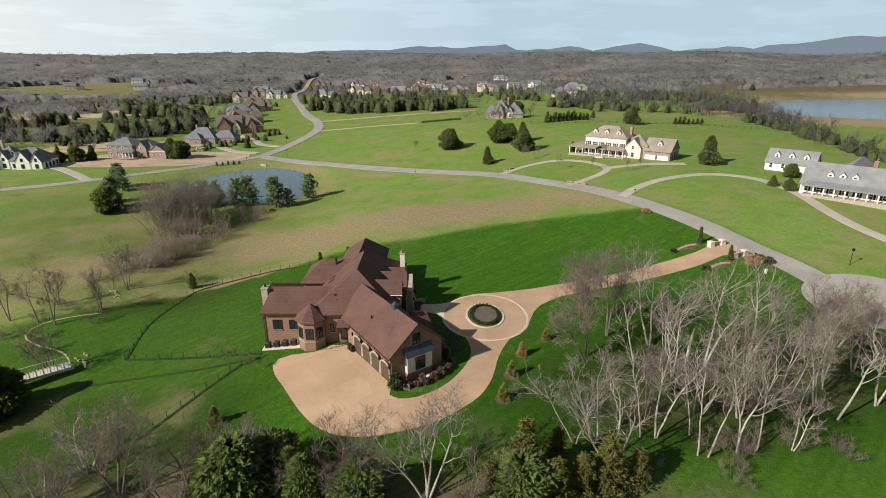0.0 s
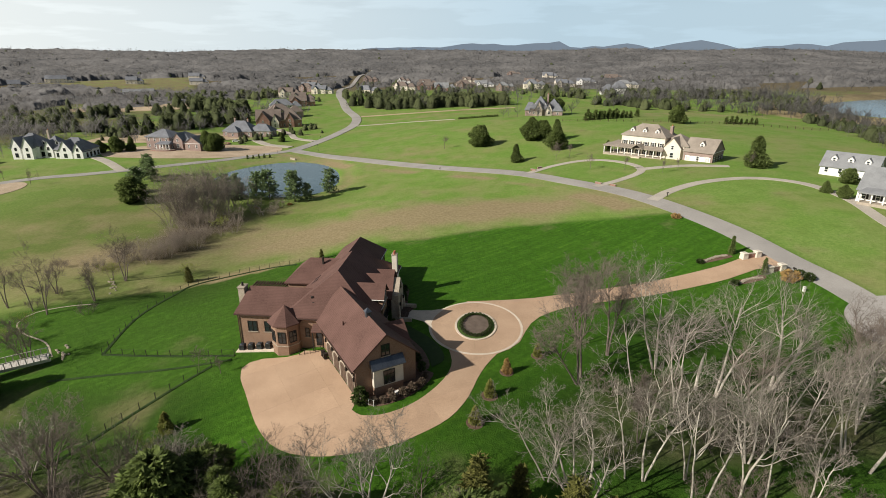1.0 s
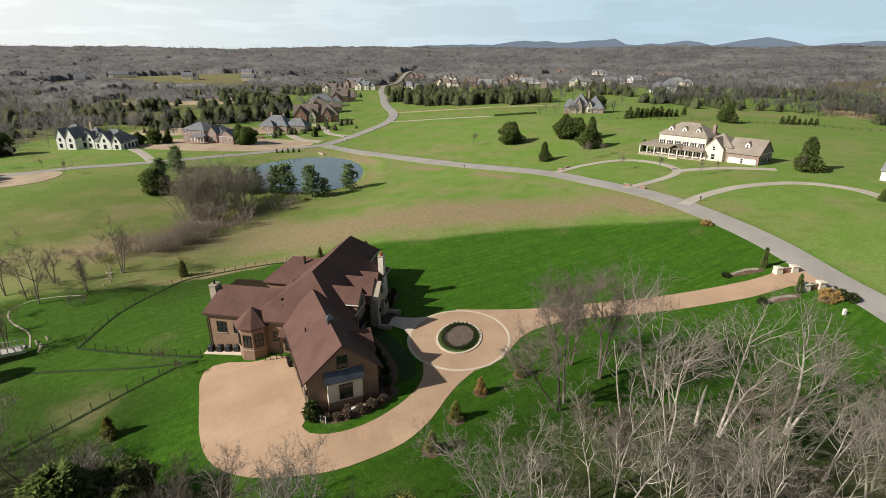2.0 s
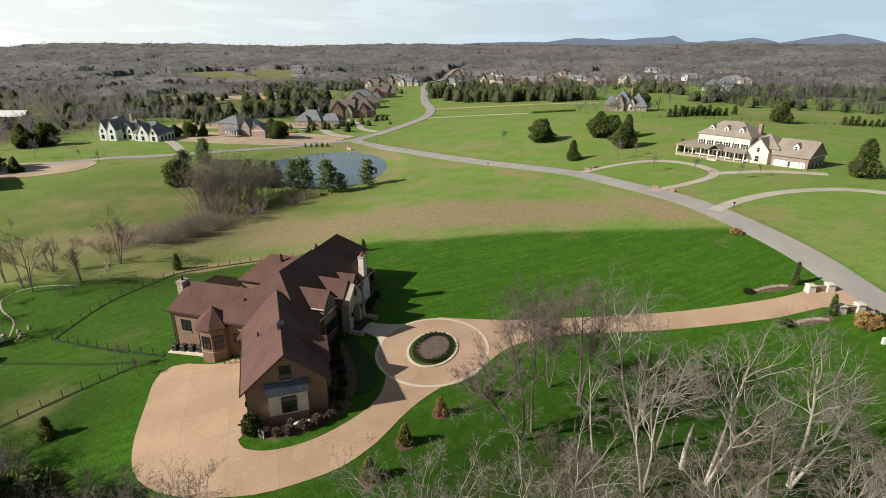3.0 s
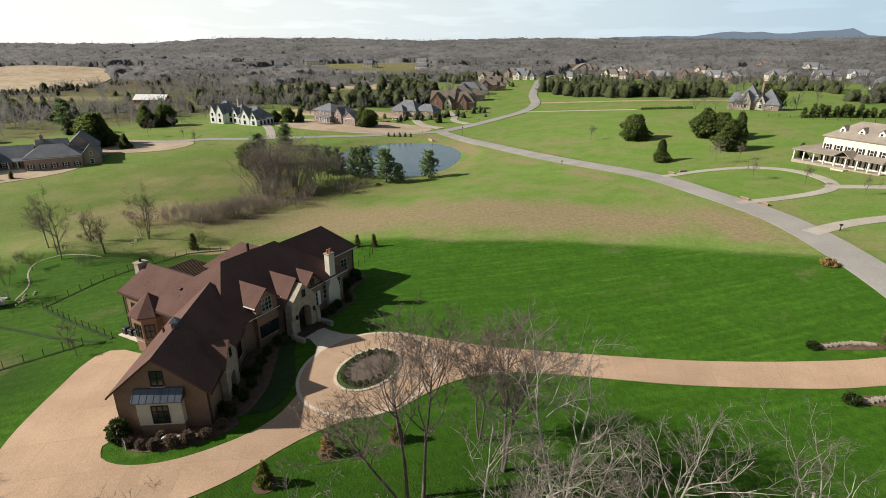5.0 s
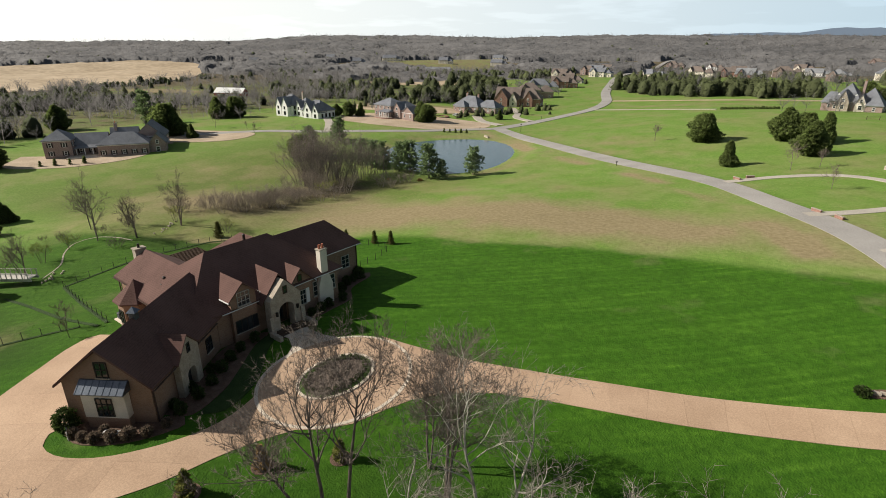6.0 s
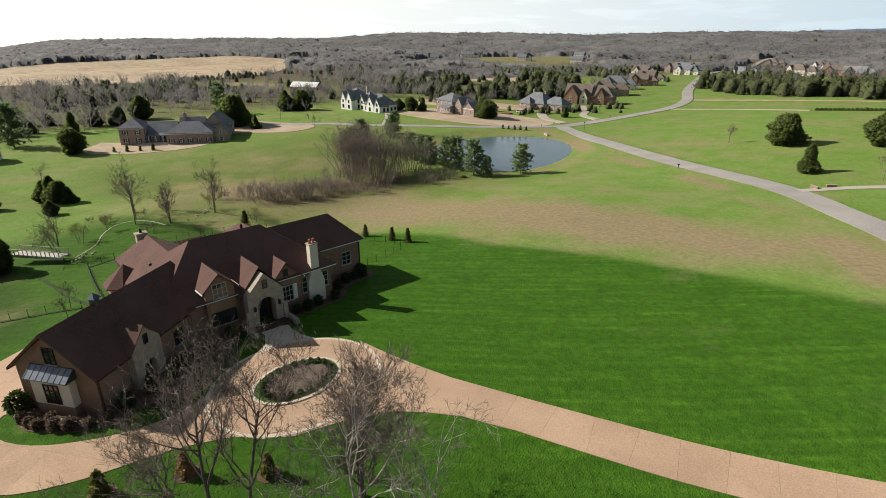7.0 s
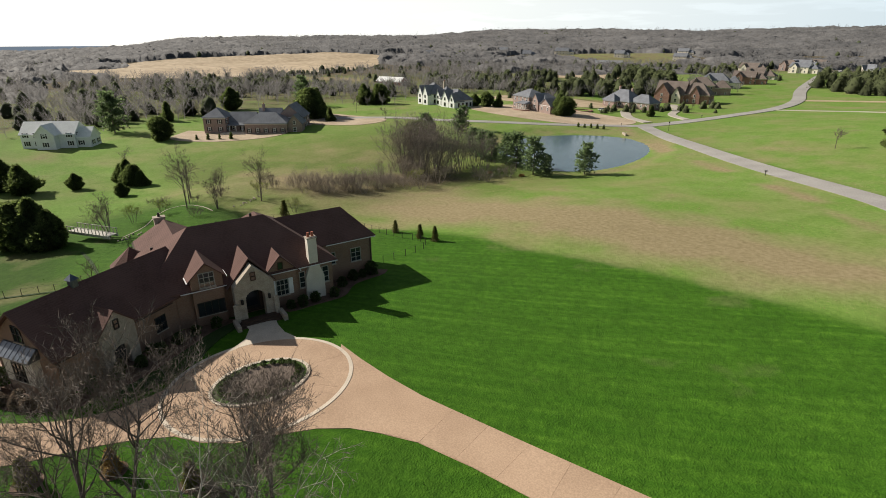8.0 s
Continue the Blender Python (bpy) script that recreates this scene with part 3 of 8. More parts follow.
    # brown floor of grove and brush; the grove's amount includes shade between trees
    soil = np.maximum(soil, 0.24 * blob(X, Y, 42, 68, 34, 9, 8) + 0.20 * blob(X, Y, 44, 66, 22, 6, 8) + 0.4 * blob(X, Y, -18, 48, 36, 7) + 0.5 * blob(X, Y, 8, 46, 26, 5) + 0.5 * blob(X, Y, -36, 48, 14, 8))
    soil = np.maximum(soil, 0.95 * blob(X, Y, -78, 158, 22, 12, 60) + 0.8 * blob(X, Y, -72, 132, 16, 7, 40))
    soil = np.maximum(soil, 0.7 * blob(X, Y, 360, 600, 170, 35, -20))
    # olive, thinner turf west of the house and along the brush; tree shade painted by the grove
    olive = np.maximum(soft(-14, -34, X) * soft(-98, -80, X) * soft(-2, 4, -edge), soft(60, 50, Y) * soft(26, 10, X)) * (0.32 * (Y < 130))
    # lower side lawn, darkened for trees and their shade
    olive = np.maximum(olive, 0.75 * soft(80, 66, Y) * soft(-20, -34, X) * soft(-100, -80, X))
    # shade of the grove's trees, painted into the grass as far as the drive
    olive = np.maximum(olive, 1.0 * np.clip(1.6 * blob(X, Y, 42, 69, 34, 13, 10), 0, 1))
    olive = np.maximum(olive, 0.75 * blob(X, Y, 38, 82, 28, 13, 22))
    olive = np.maximum(olive, 0.85 * soft(-30, -60, X) * soft(88, 106, Y) * soft(240, 180, Y) * soft(-190, -120, X))
    cover = np.zeros((n * k, 4), np.float32)
    cover[:, 0], cover[:, 1], cover[:, 2], cover[:, 3] = meadow.ravel(), np.clip(dry, 0, 1).ravel(), np.clip(soil, 0, 1).ravel(), olive.ravel()
    me.color_attributes.new("cover", "FLOAT_COLOR", "POINT").data.foreach_set("color", cover.ravel())
    m, nd, l, b = material("grassland", 0.95)
    b.inputs["Specular IOR Level"].default_value = 0.1
    at = nd.new("ShaderNodeVertexColor")
    at.layer_name = "cover"
    sep = nd.new("ShaderNodeSeparateColor")
    l.new(at.outputs["Color"], sep.inputs["Color"])
    ragged = noise_fac(nd, l, 0.10, 7, 0.25, 0.75)
    fine = noise_fac(nd, l, 1.3, 5, 0.25, 0.75)
    tuft = noise_fac(nd, l, 6.0, 3, 0.25, 0.75)
    grain = mixed(nd, l, 0.5, fine, tuft)

    def broken(channel, lo=0.28, hi=0.72):
        add, sub = nd.new("ShaderNodeMath"), nd.new("ShaderNodeMapRange")
        add.operation = "MULTIPLY_ADD"
        l.new(ragged, add.inputs[0])
        add.inputs[1].default_value = 0.5
        l.new(channel, add.inputs[2])
        sub.inputs["From Min"].default_value, sub.inputs["From Max"].default_value = lo + 0.1, hi + 0.35
        l.new(add.outputs[0], sub.inputs["Value"])
        return sub.outputs["Result"]

    # mown stripes
    wave = nd.new("ShaderNodeTexWave")
    wave.inputs["Scale"].default_value, wave.inputs["Distortion"].default_value, wave.inputs["Detail"].default_value = 0.17, 0.7, 2
    turn = nd.new("ShaderNodeMapping")
    turn.inputs["Rotation"].default_value = (0, 0, radians(47))
    tc = nd.new("ShaderNodeTexCoord")
    l.new(tc.outputs["Object"], turn.inputs["Vector"])
    l.new(turn.outputs["Vector"], wave.inputs["Vector"])
    lawn = mixed(nd, l, wave.outputs["Fac"], (0.088, 0.218, 0.015), (0.142, 0.308, 0.026))
    lawn = mixed(nd, l, ragged, lawn, (0.098, 0.222, 0.020))
    # fine lines left by the mower, along the stripes
    spin, draw, lines, part_of = nd.new("ShaderNodeMapping"), nd.new("ShaderNodeMapping"), nd.new("ShaderNodeTexNoise"), nd.new("ShaderNodeMapRange")
    spin.inputs["Rotation"].default_value = (0, 0, radians(-43))
    draw.inputs["Scale"].default_value = (0.07, 1.0, 1.0)
    lines.inputs["Scale"].default_value, lines.inputs["Detail"].default_value = 1.1, 5
    part_of.inputs["From Min"].default_value, part_of.inputs["From Max"].default_value = 0.36, 0.66
    l.new(tc.outputs["Object"], spin.inputs["Vector"])
    l.new(spin.outputs["Vector"], draw.inputs["Vector"])
    l.new(draw.outputs["Vector"], lines.inputs["Vector"])
    l.new(lines.outputs["Fac"], part_of.inputs["Value"])
    lawn = mixed(nd, l, part_of.outputs["Result"], (0.060, 0.162, 0.011), lawn)
    worn = noise_fac(nd, l, 0.35, 6, 0.42, 0.75)
    lawn = mixed(nd, l, worn, lawn, (0.062, 0.150, 0.012))
    lawn = mixed(nd, l, grain, (0.022, 0.072, 0.005), lawn)
    # unmown grass, made darker to hold the grove's shade
    weedy_shade = mixed(nd, l, worn, (0.022, 0.062, 0.006), (0.052, 0.105, 0.013))
    weedy_shade = mixed(nd, l, grain, (0.014, 0.036, 0.004), weedy_shade)
    lawn = mixed(nd, l, at.outputs["Alpha"], lawn, weedy_shade)
    field_c = mixed(nd, l, ragged, (0.192, 0.318, 0.058), (0.296, 0.380, 0.122))
    field_c = mixed(nd, l, grain, (0.100, 0.185, 0.028), field_c)
    field_c = mixed(nd, l, at.outputs["Alpha"], field_c, mixed(nd, l, grain, (0.088, 0.118, 0.030), (0.170, 0.200, 0.062)))
    straw = noise_fac(nd, l, 0.05, 8, 0.44, 0.78)
    field_c = mixed(nd, l, straw, field_c, mixed(nd, l, grain, (0.205, 0.205, 0.080), (0.315, 0.290, 0.135)))
    scrub = noise_fac(nd, l, 0.22, 6, 0.50, 0.80)
    field_c = mixed(nd, l, scrub, field_c, (0.140, 0.215, 0.044))
    tan = mixed(nd, l, fine, (0.225, 0.185, 0.095), (0.335, 0.272, 0.160))
    floor = mixed(nd, l, fine, (0.080, 0.072, 0.035), (0.190, 0.150, 0.100))
    c = mixed(nd, l, sep.outputs["Red"], lawn, field_c)
    c = mixed(nd, l, broken(sep.outputs["Green"]), c, tan)
    c = mixed(nd, l, broken(sep.outputs["Blue"]), c, floor)
    l.new(c, b.inputs["Base Color"])
    bumped(nd, l, b, grain, 0.9, 0.12)
    me.materials.append(m)
    return tagged(new("ground", me), "rolling ground of mown lawn, rough meadow and woodland floor", "ground", "", "structure")


make_ground()


def disc(name, shape, level, label):
    V, F = [(shape[0], shape[1], level)], []
    n = 96
    for i in range(n):
        w = 2 * math.pi * i / n
        c, s = math.cos(shape[4]), math.sin(shape[4])
        k = 1.06 / (1 + 0.07 * math.sin(2 * w + 0.6) + 0.05 * math.sin(3 * w + 1))
        u, v = shape[2] * k * math.cos(w), shape[3] * k * math.sin(w)
        V.append((shape[0] + u * c - v * s, shape[1] + u * s + v * c, level))
        F.append((0, 1 + i, 1 + (i + 1) % n))
    return tagged(sheet(name, V, F, "water"), label, "water", "", "structure")


disc("water", POND, POND_Z, "still blue-grey pond among pines")
disc("water", LAKE, LAKE_Z, "wide blue lake beyond the tree line")


def ribbon(name, points, width, mat, label, lift=0.07, step=2.5, kind="structure", category="road", ends=None):
    """A road laid over the land, with a little thickness."""
    c = spaced(points, step)
    V, F, m = [], [], 5
    for i, p in enumerate(c):
        d = (c[min(i + 1, len(c) - 1)] - c[max(i - 1, 0)]).normalized()
        q = Vector((-d.y, d.x))
        w = width if not ends else ends[0] + (ends[1] - ends[0]) * i / (len(c) - 1)
        far = lift + max(0, (p - Vector((0, 120))).length - 150) * 0.0012
        for k in range(m):
            o = p + q * w * (k / (m - 1) - 0.5)
            V.append((o.x, o.y, z_at(o.x, o.y) + (far if 0 < k < m - 1 else far - 0.02)))
        for s in (-1, 1):
            o = p + q * (w / 2 + 0.05) * s
            V.append((o.x, o.y, z_at(o.x, o.y) - 0.4))
    for i in range(len(c) - 1):
        a, b = i * (m + 2), (i + 1) * (m + 2)
        for k in range(m - 1):
            F.append((a + k + 1, a + k, b + k, b + k + 1))
        F.append((a, a + m, b + m, b)), F.append((a + m - 1, b + m - 1, b + m + 1, a + m + 1))
    return tagged(sheet(name, V, F, mat), label, category, "", kind)


ribbon("road", ROAD, 6.6, "asphalt", "worn grey asphalt lane curving past the lawns")
ribbon("road", ROAD_WEST, 5.5, "asphalt", "worn grey asphalt lane beside the pond", 0.09)
ribbon("road", ROAD_NORTH, 7.0, "asphalt", "grey asphalt street climbing to the houses", 0.10)


def draped(name, poly, mat, label, lift=0.05, cell=4.0, category="pavement", kind="structure", parent=None):
    """A flat thing of any plan shape, laid over the land with some thickness."""
    bm = bmesh.new()
    bm.faces.new([bm.verts.new((x, y, 0)) for x, y in poly])
    xs, ys = [p[0] for p in poly], [p[1] for p in poly]
    for lo, hi, no in ((min(xs), max(xs), (1, 0, 0)), (min(ys), max(ys), (0, 1, 0))):
        k = lo + cell
        while k < hi:
            at = Vector(no) * k
            bmesh.ops.bisect_plane(bm, geom=list(bm.verts) + list(bm.edges) + list(bm.faces), plane_co=at, plane_no=no)
            k += cell
    bmesh.ops.triangulate(bm, faces=[f for f in bm.faces if len(f.verts) > 4])
    for v in bm.verts:
        v.co.z = z_at(v.co.x, v.co.y) + lift
    bmesh.ops.recalc_face_normals(bm, faces=bm.faces)
    if sum(f.normal.z for f in bm.faces) < 0:
        bmesh.ops.reverse_faces(bm, faces=bm.faces)
    edge = [e for e in bm.edges if e.is_boundary]
    ring = bmesh.ops.extrude_edge_only(bm, edges=edge)["geom"]
    for v in ring:
        if isinstance(v, bmesh.types.BMVert):
            v.co.z -= lift + 0.25
    ob = part(name, bm, mat, parent, "" if parent else label)
    return ob if parent else tagged(ob, label, category, "", kind)


def ellipse(cx, cy, rx, ry, n=48, a0=0.0, a1=360.0):
    return [(cx + rx * math.cos(radians(a0 + (a1 - a0) * i / n)), cy + ry * math.sin(radians(a0 + (a1 - a0) * i / n))) for i in range(n if a1 - a0 == 360 else n + 1)]


def smooth_poly(points, step=1.2):
    return [(p.x, p.y) for p in spaced(list(points) + [points[0]], step)][:-1]


draped("road", ellipse(82.5, 93, 12, 11), "asphalt", "round grey asphalt turning place at the lane's end", 0.085, 4)

# side drives of the neighbours
ribbon("side_drive", [(56, 163), (64, 172), (77, 181), (93, 184.5), (104, 177), (107, 160), (104.5, 140), (104.5, 126), (108, 110)], 3.4, "lane", "curving pale concrete drive to the white house", 0.10, category="drive")
ribbon("side_drive", [(23, 207), (34, 217), (46, 222.5), (56, 219), (62.5, 208), (61, 198), (52, 188), (43, 181.5)], 2.8, "lane", "looped pale drive before the cream house", 0.11, category="drive")
ribbon("side_drive", [(61, 202), (70, 204.5), (80, 206), (93, 204)], 3.4, "lane", "pale concrete drive to the garage", 0.14, category="drive")
ribbon("side_drive", [(-150, 222), (-170, 240), (-186, 252)], 4.2, "lane", "pale concrete drive of the white stone house", 0.14, category="drive")
ribbon("side_drive", [(-205, 176), (-196, 168), (-188, 163)], 7.0, "dirt", "sandy drive by the long brick house", 0.16, category="drive")
ribbon("side_drive", [(-97, 320), (-112, 330), (-122, 348), (-140, 372)], 4.0, "lane", "winding pale drive to the gabled house", 0.16, category="drive")
ribbon("side_drive", [(-104, 300), (-120, 306), (-135, 322)], 5.0, "lane", "pale drive between the brick houses", 0.16, category="drive")
ribbon("side_drive", [(-87, 381), (-66, 383), (-48, 383), (-17, 378)], 1.6, "lane", "pale gravel track over the field", 0.18, category="drive")
ribbon("straw_strip", [(-96, 434), (-70, 439), (-46, 443), (-2, 450), (26, 455)], 4.0, "dead_grass", "strip of pale cut straw before the evergreens", 0.18, category="field")
draped("bare_ground", smooth_poly([(-190, 262), (-178, 252), (-150, 252), (-122, 262), (-106, 284), (-112, 300), (-140, 300), (-160, 296), (-182, 284)], 3), "dirt", "raw tan building plot of bare soil", 0.12, 6, "soil")
draped("bare_ground", smooth_poly([(-212, 118), (-196, 108), (-178, 122), (-172, 142), (-178, 152), (-190, 138), (-200, 128)], 3), "dirt", "bare sandy soil round the long brick house", 0.12, 6, "soil")
draped("bare_ground", smooth_poly([(-230, 300), (-196, 296), (-150, 318), (-150, 336), (-190, 340), (-228, 326)], 4), "dead_grass", "straw-coloured dry field behind the houses", 0.14, 8, "field")
draped("harvested_field", smooth_poly(STUBBLE, 20), "dead_grass", "pale harvested field among the far woods", 0.9, 30, "field")
draped("bare_ground", smooth_poly([(-214, 172), (-190, 168), (-171, 184), (-176, 200), (-200, 194), (-218, 186)], 3), "dirt", "bare sandy soil beside the lane and the long brick house", 0.13, 6, "soil")
draped("harvested_field", smooth_poly([(-385, 470), (-330, 462), (-270, 480), (-262, 510), (-310, 530), (-375, 515)], 10), "dead_grass", "straw-coloured field behind the evergreens", 0.5, 15, "field")


# ---- windows, doors and other pieces that houses share ----
def lattice(xs, zs, solid, y0, y1):
    """One connected frame: the cells of a grid in the x-z plane that are solid, with depth."""
    bm, vs = bmesh.new(), {}

    def vert(i, k, y):
        if (i, k, y) not in vs:
            vs[i, k, y] = bm.verts.new((xs[i], y, zs[k]))
        return vs[i, k, y]

    n, m = len(xs) - 1, len(zs) - 1
    full = lambda i, k: 0 <= i < n and 0 <= k < m and solid(i, k)
    for i in range(n):
        for k in range(m):
            if not solid(i, k):
                continue
            bm.faces.new([vert(i, k, y0), vert(i + 1, k, y0), vert(i + 1, k + 1, y0), vert(i, k + 1, y0)])
            bm.faces.new([vert(i, k + 1, y1), vert(i + 1, k + 1, y1), vert(i + 1, k, y1), vert(i, k, y1)])
            for di, dk, a, b in ((-1, 0, (i, k + 1), (i, k)), (1, 0, (i + 1, k), (i + 1, k + 1)), (0, -1, (i, k), (i + 1, k)), (0, 1, (i + 1, k + 1), (i, k + 1))):
                if not full(i + di, k + dk):
                    bm.faces.new([vert(*b, y0), vert(*a, y0), vert(*a, y1), vert(*b, y1)])
    bmesh.ops.recalc_face_normals(bm, faces=bm.faces)
    return bm


def sash(w, h, cols, rows, f=0.09, b=0.04, y0=-0.1, y1=0.05):
    """A window frame with its glazing bars as one piece."""
    xs, zs = [-w / 2, -w / 2 + f], [0, f]
    for i in range(1, cols):
        xs += [-w / 2 + w * i / cols - b, -w / 2 + w * i / cols + b]
    for i in range(1, rows):
        zs += [h * i / rows - b, h * i / rows + b]
    xs, zs = xs + [w / 2 - f, w / 2], zs + [h - f, h]
    return lattice(xs, zs, lambda i, k: i % 2 == 0 or k % 2 == 0, y0, y1)


def window(parent, m, w, h, cols=2, rows=2, frame_mat="dark", sill=None):
    """A window on a wall: its frame and bars proud of the wall, glass behind. It faces local -y."""
    fr = part("window", sash(w, h, cols, rows), frame_mat, parent, at=m)
    part("pane", box(bmesh.new(), -w / 2 + 0.05, w / 2 - 0.05, -0.045, 0.03, 0.05, h - 0.05), "glass", fr)
    if sill:
        part("sill", box(bmesh.new(), -w / 2 - 0.1, w / 2 + 0.1, -0.16, 0.02, -0.12, -0.004), sill, fr)
    return fr


def face(x, y, z, turn):
    """A pose on a wall, turned so that local -y looks out: 0 south, 90 east, 180 north, -90 west."""
    return pose(x, y, z, 0, 0, turn)


def arch_outline(w, h, spring, n=10):
    r = w / 2
    rise = h - spring
    return [(-r, 0), (r, 0)] + [(r * math.cos(math.pi * i / n), spring + rise * math.sin(math.pi * i / n)) for i in range(n + 1)]


def arched_wall(w, h, t, hole_w, hole_h, spring, peak=None):
    """A wall piece in the x-z plane with an arched hole through it; peak: height of a gable tip in its middle."""
    bm = bmesh.new()
    hole = arch_outline(hole_w, hole_h, spring)
    top = lambda x: h if peak is None else h + (peak - h) * (1 - abs(x) / (w / 2))
    pieces = [[(-w / 2, 0), (-hole_w / 2, 0), (-hole_w / 2, top(-hole_w / 2)), (-w / 2, top(-w / 2))],
              [(hole_w / 2, 0), (w / 2, 0), (w / 2, top(w / 2)), (hole_w / 2, top(hole_w / 2))]]
    arc = hole[2:]
    for a, b in zip(arc, arc[1:]):
        poly = [(b[0], b[1]), (a[0], a[1]), (a[0], top(a[0])), (b[0], top(b[0]))]
        if abs(a[0] - b[0]) > 1e-5:
            pieces.append(poly)
    for q in pieces:
        profile(bm, q, -t, 0)
    bmesh.ops.remove_doubles(bm, verts=bm.verts, dist=1e-4)
    return bm


def chimney(parent, x, y, z0, z1, w, d, mat, pots=1, cap="stone", pot_mat="pot"):
    ch = part("chimney", box(bmesh.new(), x - w / 2, x + w / 2, y - d / 2, y + d / 2, z0, z1, 0.03), mat, parent)
    part("chimney_cap", box(bmesh.new(), x - w / 2 - 0.1, x + w / 2 + 0.1, y - d / 2 - 0.1, y + d / 2 + 0.1, z1, z1 + 0.18, 0.03), cap, ch)
    for i in range(pots):
        bm = bmesh.new()
        px = x + (i - (pots - 1) / 2) * 0.5
        bmesh.ops.create_cone(bm, segments=10, radius1=0.2, radius2=0.15, depth=0.6, cap_ends=True, matrix=Matrix.Translation((px, y, z1 + 0.48)))
        part("chimney_pot", bm, pot_mat, ch)
    return ch


# ---- the brick house ----
HOUSE = thing("house", pose(0, 0, 0), "sprawling brown brick house with a russet hipped roof and stone gables", "house")
GX = pose(-7.7, 67.4, 0, 0, 0, 34.7)      # garage wing: local x along its gable, y along its ridge
W0 = -3.4                                  # foot of the walls, below the falling ground


def in_wing(bm):
    bmesh.ops.transform(bm, matrix=GX, verts=bm.verts)
    return bm


# walls
part("wall", prism(bmesh.new(), [(-22.3, 80.9), (-16.2, 80.9), (-8.3, 84.0), (-8.3, 103.2), (-22.3, 103.2)], W0, 4.9), "brick", HOUSE)
part("wall", prism(bmesh.new(), [(-20.9, 101), (-12.6, 101), (-12.6, 111.2), (-20.9, 111.2)], W0, 5.3), "brick", HOUSE)
part("wall", box(bmesh.new(), -30.9, -20.5, 82.2, 90.2, W0, 4.35), "brick", HOUSE)
part("wall", box(bmesh.new(), -26.6, -20.5, 93.2, 101.8, W0, 5.2), "brick", HOUSE)
gw = bmesh.new()
profile(gw, [(0, W0), (8.9, W0), (8.9, 4.75), (4.45, 8.2), (0, 4.75)], 0, 0.4)
part("wall", in_wing(gw), "brick", HOUSE)
part("wall", in_wing(box(bmesh.new(), 0.4, 8.9, 0.4, 17.5, W0, 4.75)), "brick", HOUSE)

# roofs
part("roof", hip_roof(-22.3, -8.3, 80.9, 103.2, 4.75, 10.15, 0.6, 7.0, 7.0), "roof", HOUSE)
part("roof", hip_roof(-20.9, -12.6, 98, 111.2, 5.25, 8.9, 0.5, 0.0, 3.3), "roof", HOUSE)
part("roof", hip_roof(-30.9, -16, 82.2, 90.2, 4.3, 7.3, 0.5, 1.2, 0.0, axis="x"), "roof", HOUSE)
part("roof", hip_roof(-26.6, -17, 93.2, 101.8, 5.15, 8.3, 0.5, 3.6, 0.0, axis="x"), "roof", HOUSE)
part("roof", in_wing(gable_roof(0, 8.9, 0, 17.2, 4.85, 8.6, 0.55, 0.5)), "roof", HOUSE)

# gutters and white soffit edges
for x0, x1, y0, y1, z in ((-7.76, -7.6, 84.5, 103.8, 4.5), (-22.9, -17.0, 80.1, 80.26, 4.5), (-31.4, -24.6, 81.5, 81.66, 4.06), (-12.16, -12.0, 104, 111.7, 5.0)):
    part("gutter", box(bmesh.new(), x0, x1, y0, y1, z, z + 0.10), "trim" if x0 > -17 else "gutter", HOUSE)
part("gutter", in_wing(box(bmesh.new(), -0.72, -0.57, -0.4, 13, 4.05, 4.2)), "gutter", HOUSE)
part("gutter", in_wing(box(bmesh.new(), 9.47, 9.62, -0.4, 4.0, 4.05, 4.15)), "gutter", HOUSE)
part("gutter", in_wing(box(bmesh.new(), 9.47, 9.62, 8.0, 13.0, 4.05, 4.15)), "gutter", HOUSE)
for x, y, z1 in ((-22.35, 80.7, 4.6), (-30.95, 82.05, 4.2), (-16.6, 80.75, 4.6), (-12.5, 111.0, 5.1), (-8.15, 86.0, 4.6)):
    part("downpipe", box(bmesh.new(), x - 0.06, x + 0.06, y - 0.06, y + 0.06, W0, z1), "gutter", HOUSE)
part("downpipe", in_wing(box(bmesh.new(), 8.95, 9.07, 0.1, 0.22, W0, 4.4)), "gutter", HOUSE)
part("downpipe", in_wing(box(bmesh.new(), -0.12, 0.0, 0.1, 0.22, W0, 4.4)), "gutter", HOUSE)

# garage doors, under arches of pale stone, with lanterns between
for i in range(4):
    v = 1.95 + 3.05 * i
    m = GX @ face(0, v, -0.25, -90)
    bm = bmesh.new()
    profile(bm, arch_outline(2.5, 2.75, 2.1), -0.02, 0.1)
    d = part("garage_door", bm, "door", HOUSE, at=GX @ face(0.0, v, -0.25, -90) @ pose(0, -0.03, 0))
    for k in range(3):
        part("door_panel", box(bmesh.new(), -1.15 + 0.78 * k, -0.45 + 0.78 * k, -0.07, -0.02, 0.15, 2.05), "door", d)
    bm = bmesh.new()
    inner, outer = arch_outline(2.5, 2.75, 2.1), arch_outline(2.95, 3.0, 2.1)
    for (a, b), (c, e) in zip(zip(inner[1:], inner[2:]), zip(outer[1:], outer[2:])):
        profile(bm, [a, b, e, c], -0.1, 0.06)
    profile(bm, [(-1.475, 0), (-1.25, 0), (-1.25, 2.1), (-1.475, 2.1)], -0.1, 0.06)
    part("door_surround", bm, "stone", HOUSE, at=m)
for i in range(5):
    v = 0.45 + 3.05 * i
    lan = part("lantern", box(bmesh.new(), -0.13, 0.13, -0.3, -0.04, 2.45, 2.95, 0.03), "dark", HOUSE, at=GX @ face(0, v, -0.25, -90))
    part("lantern_top", box(bmesh.new(), -0.08, 0.08, -0.25, -0.09, 2.95, 3.1), "dark", lan)

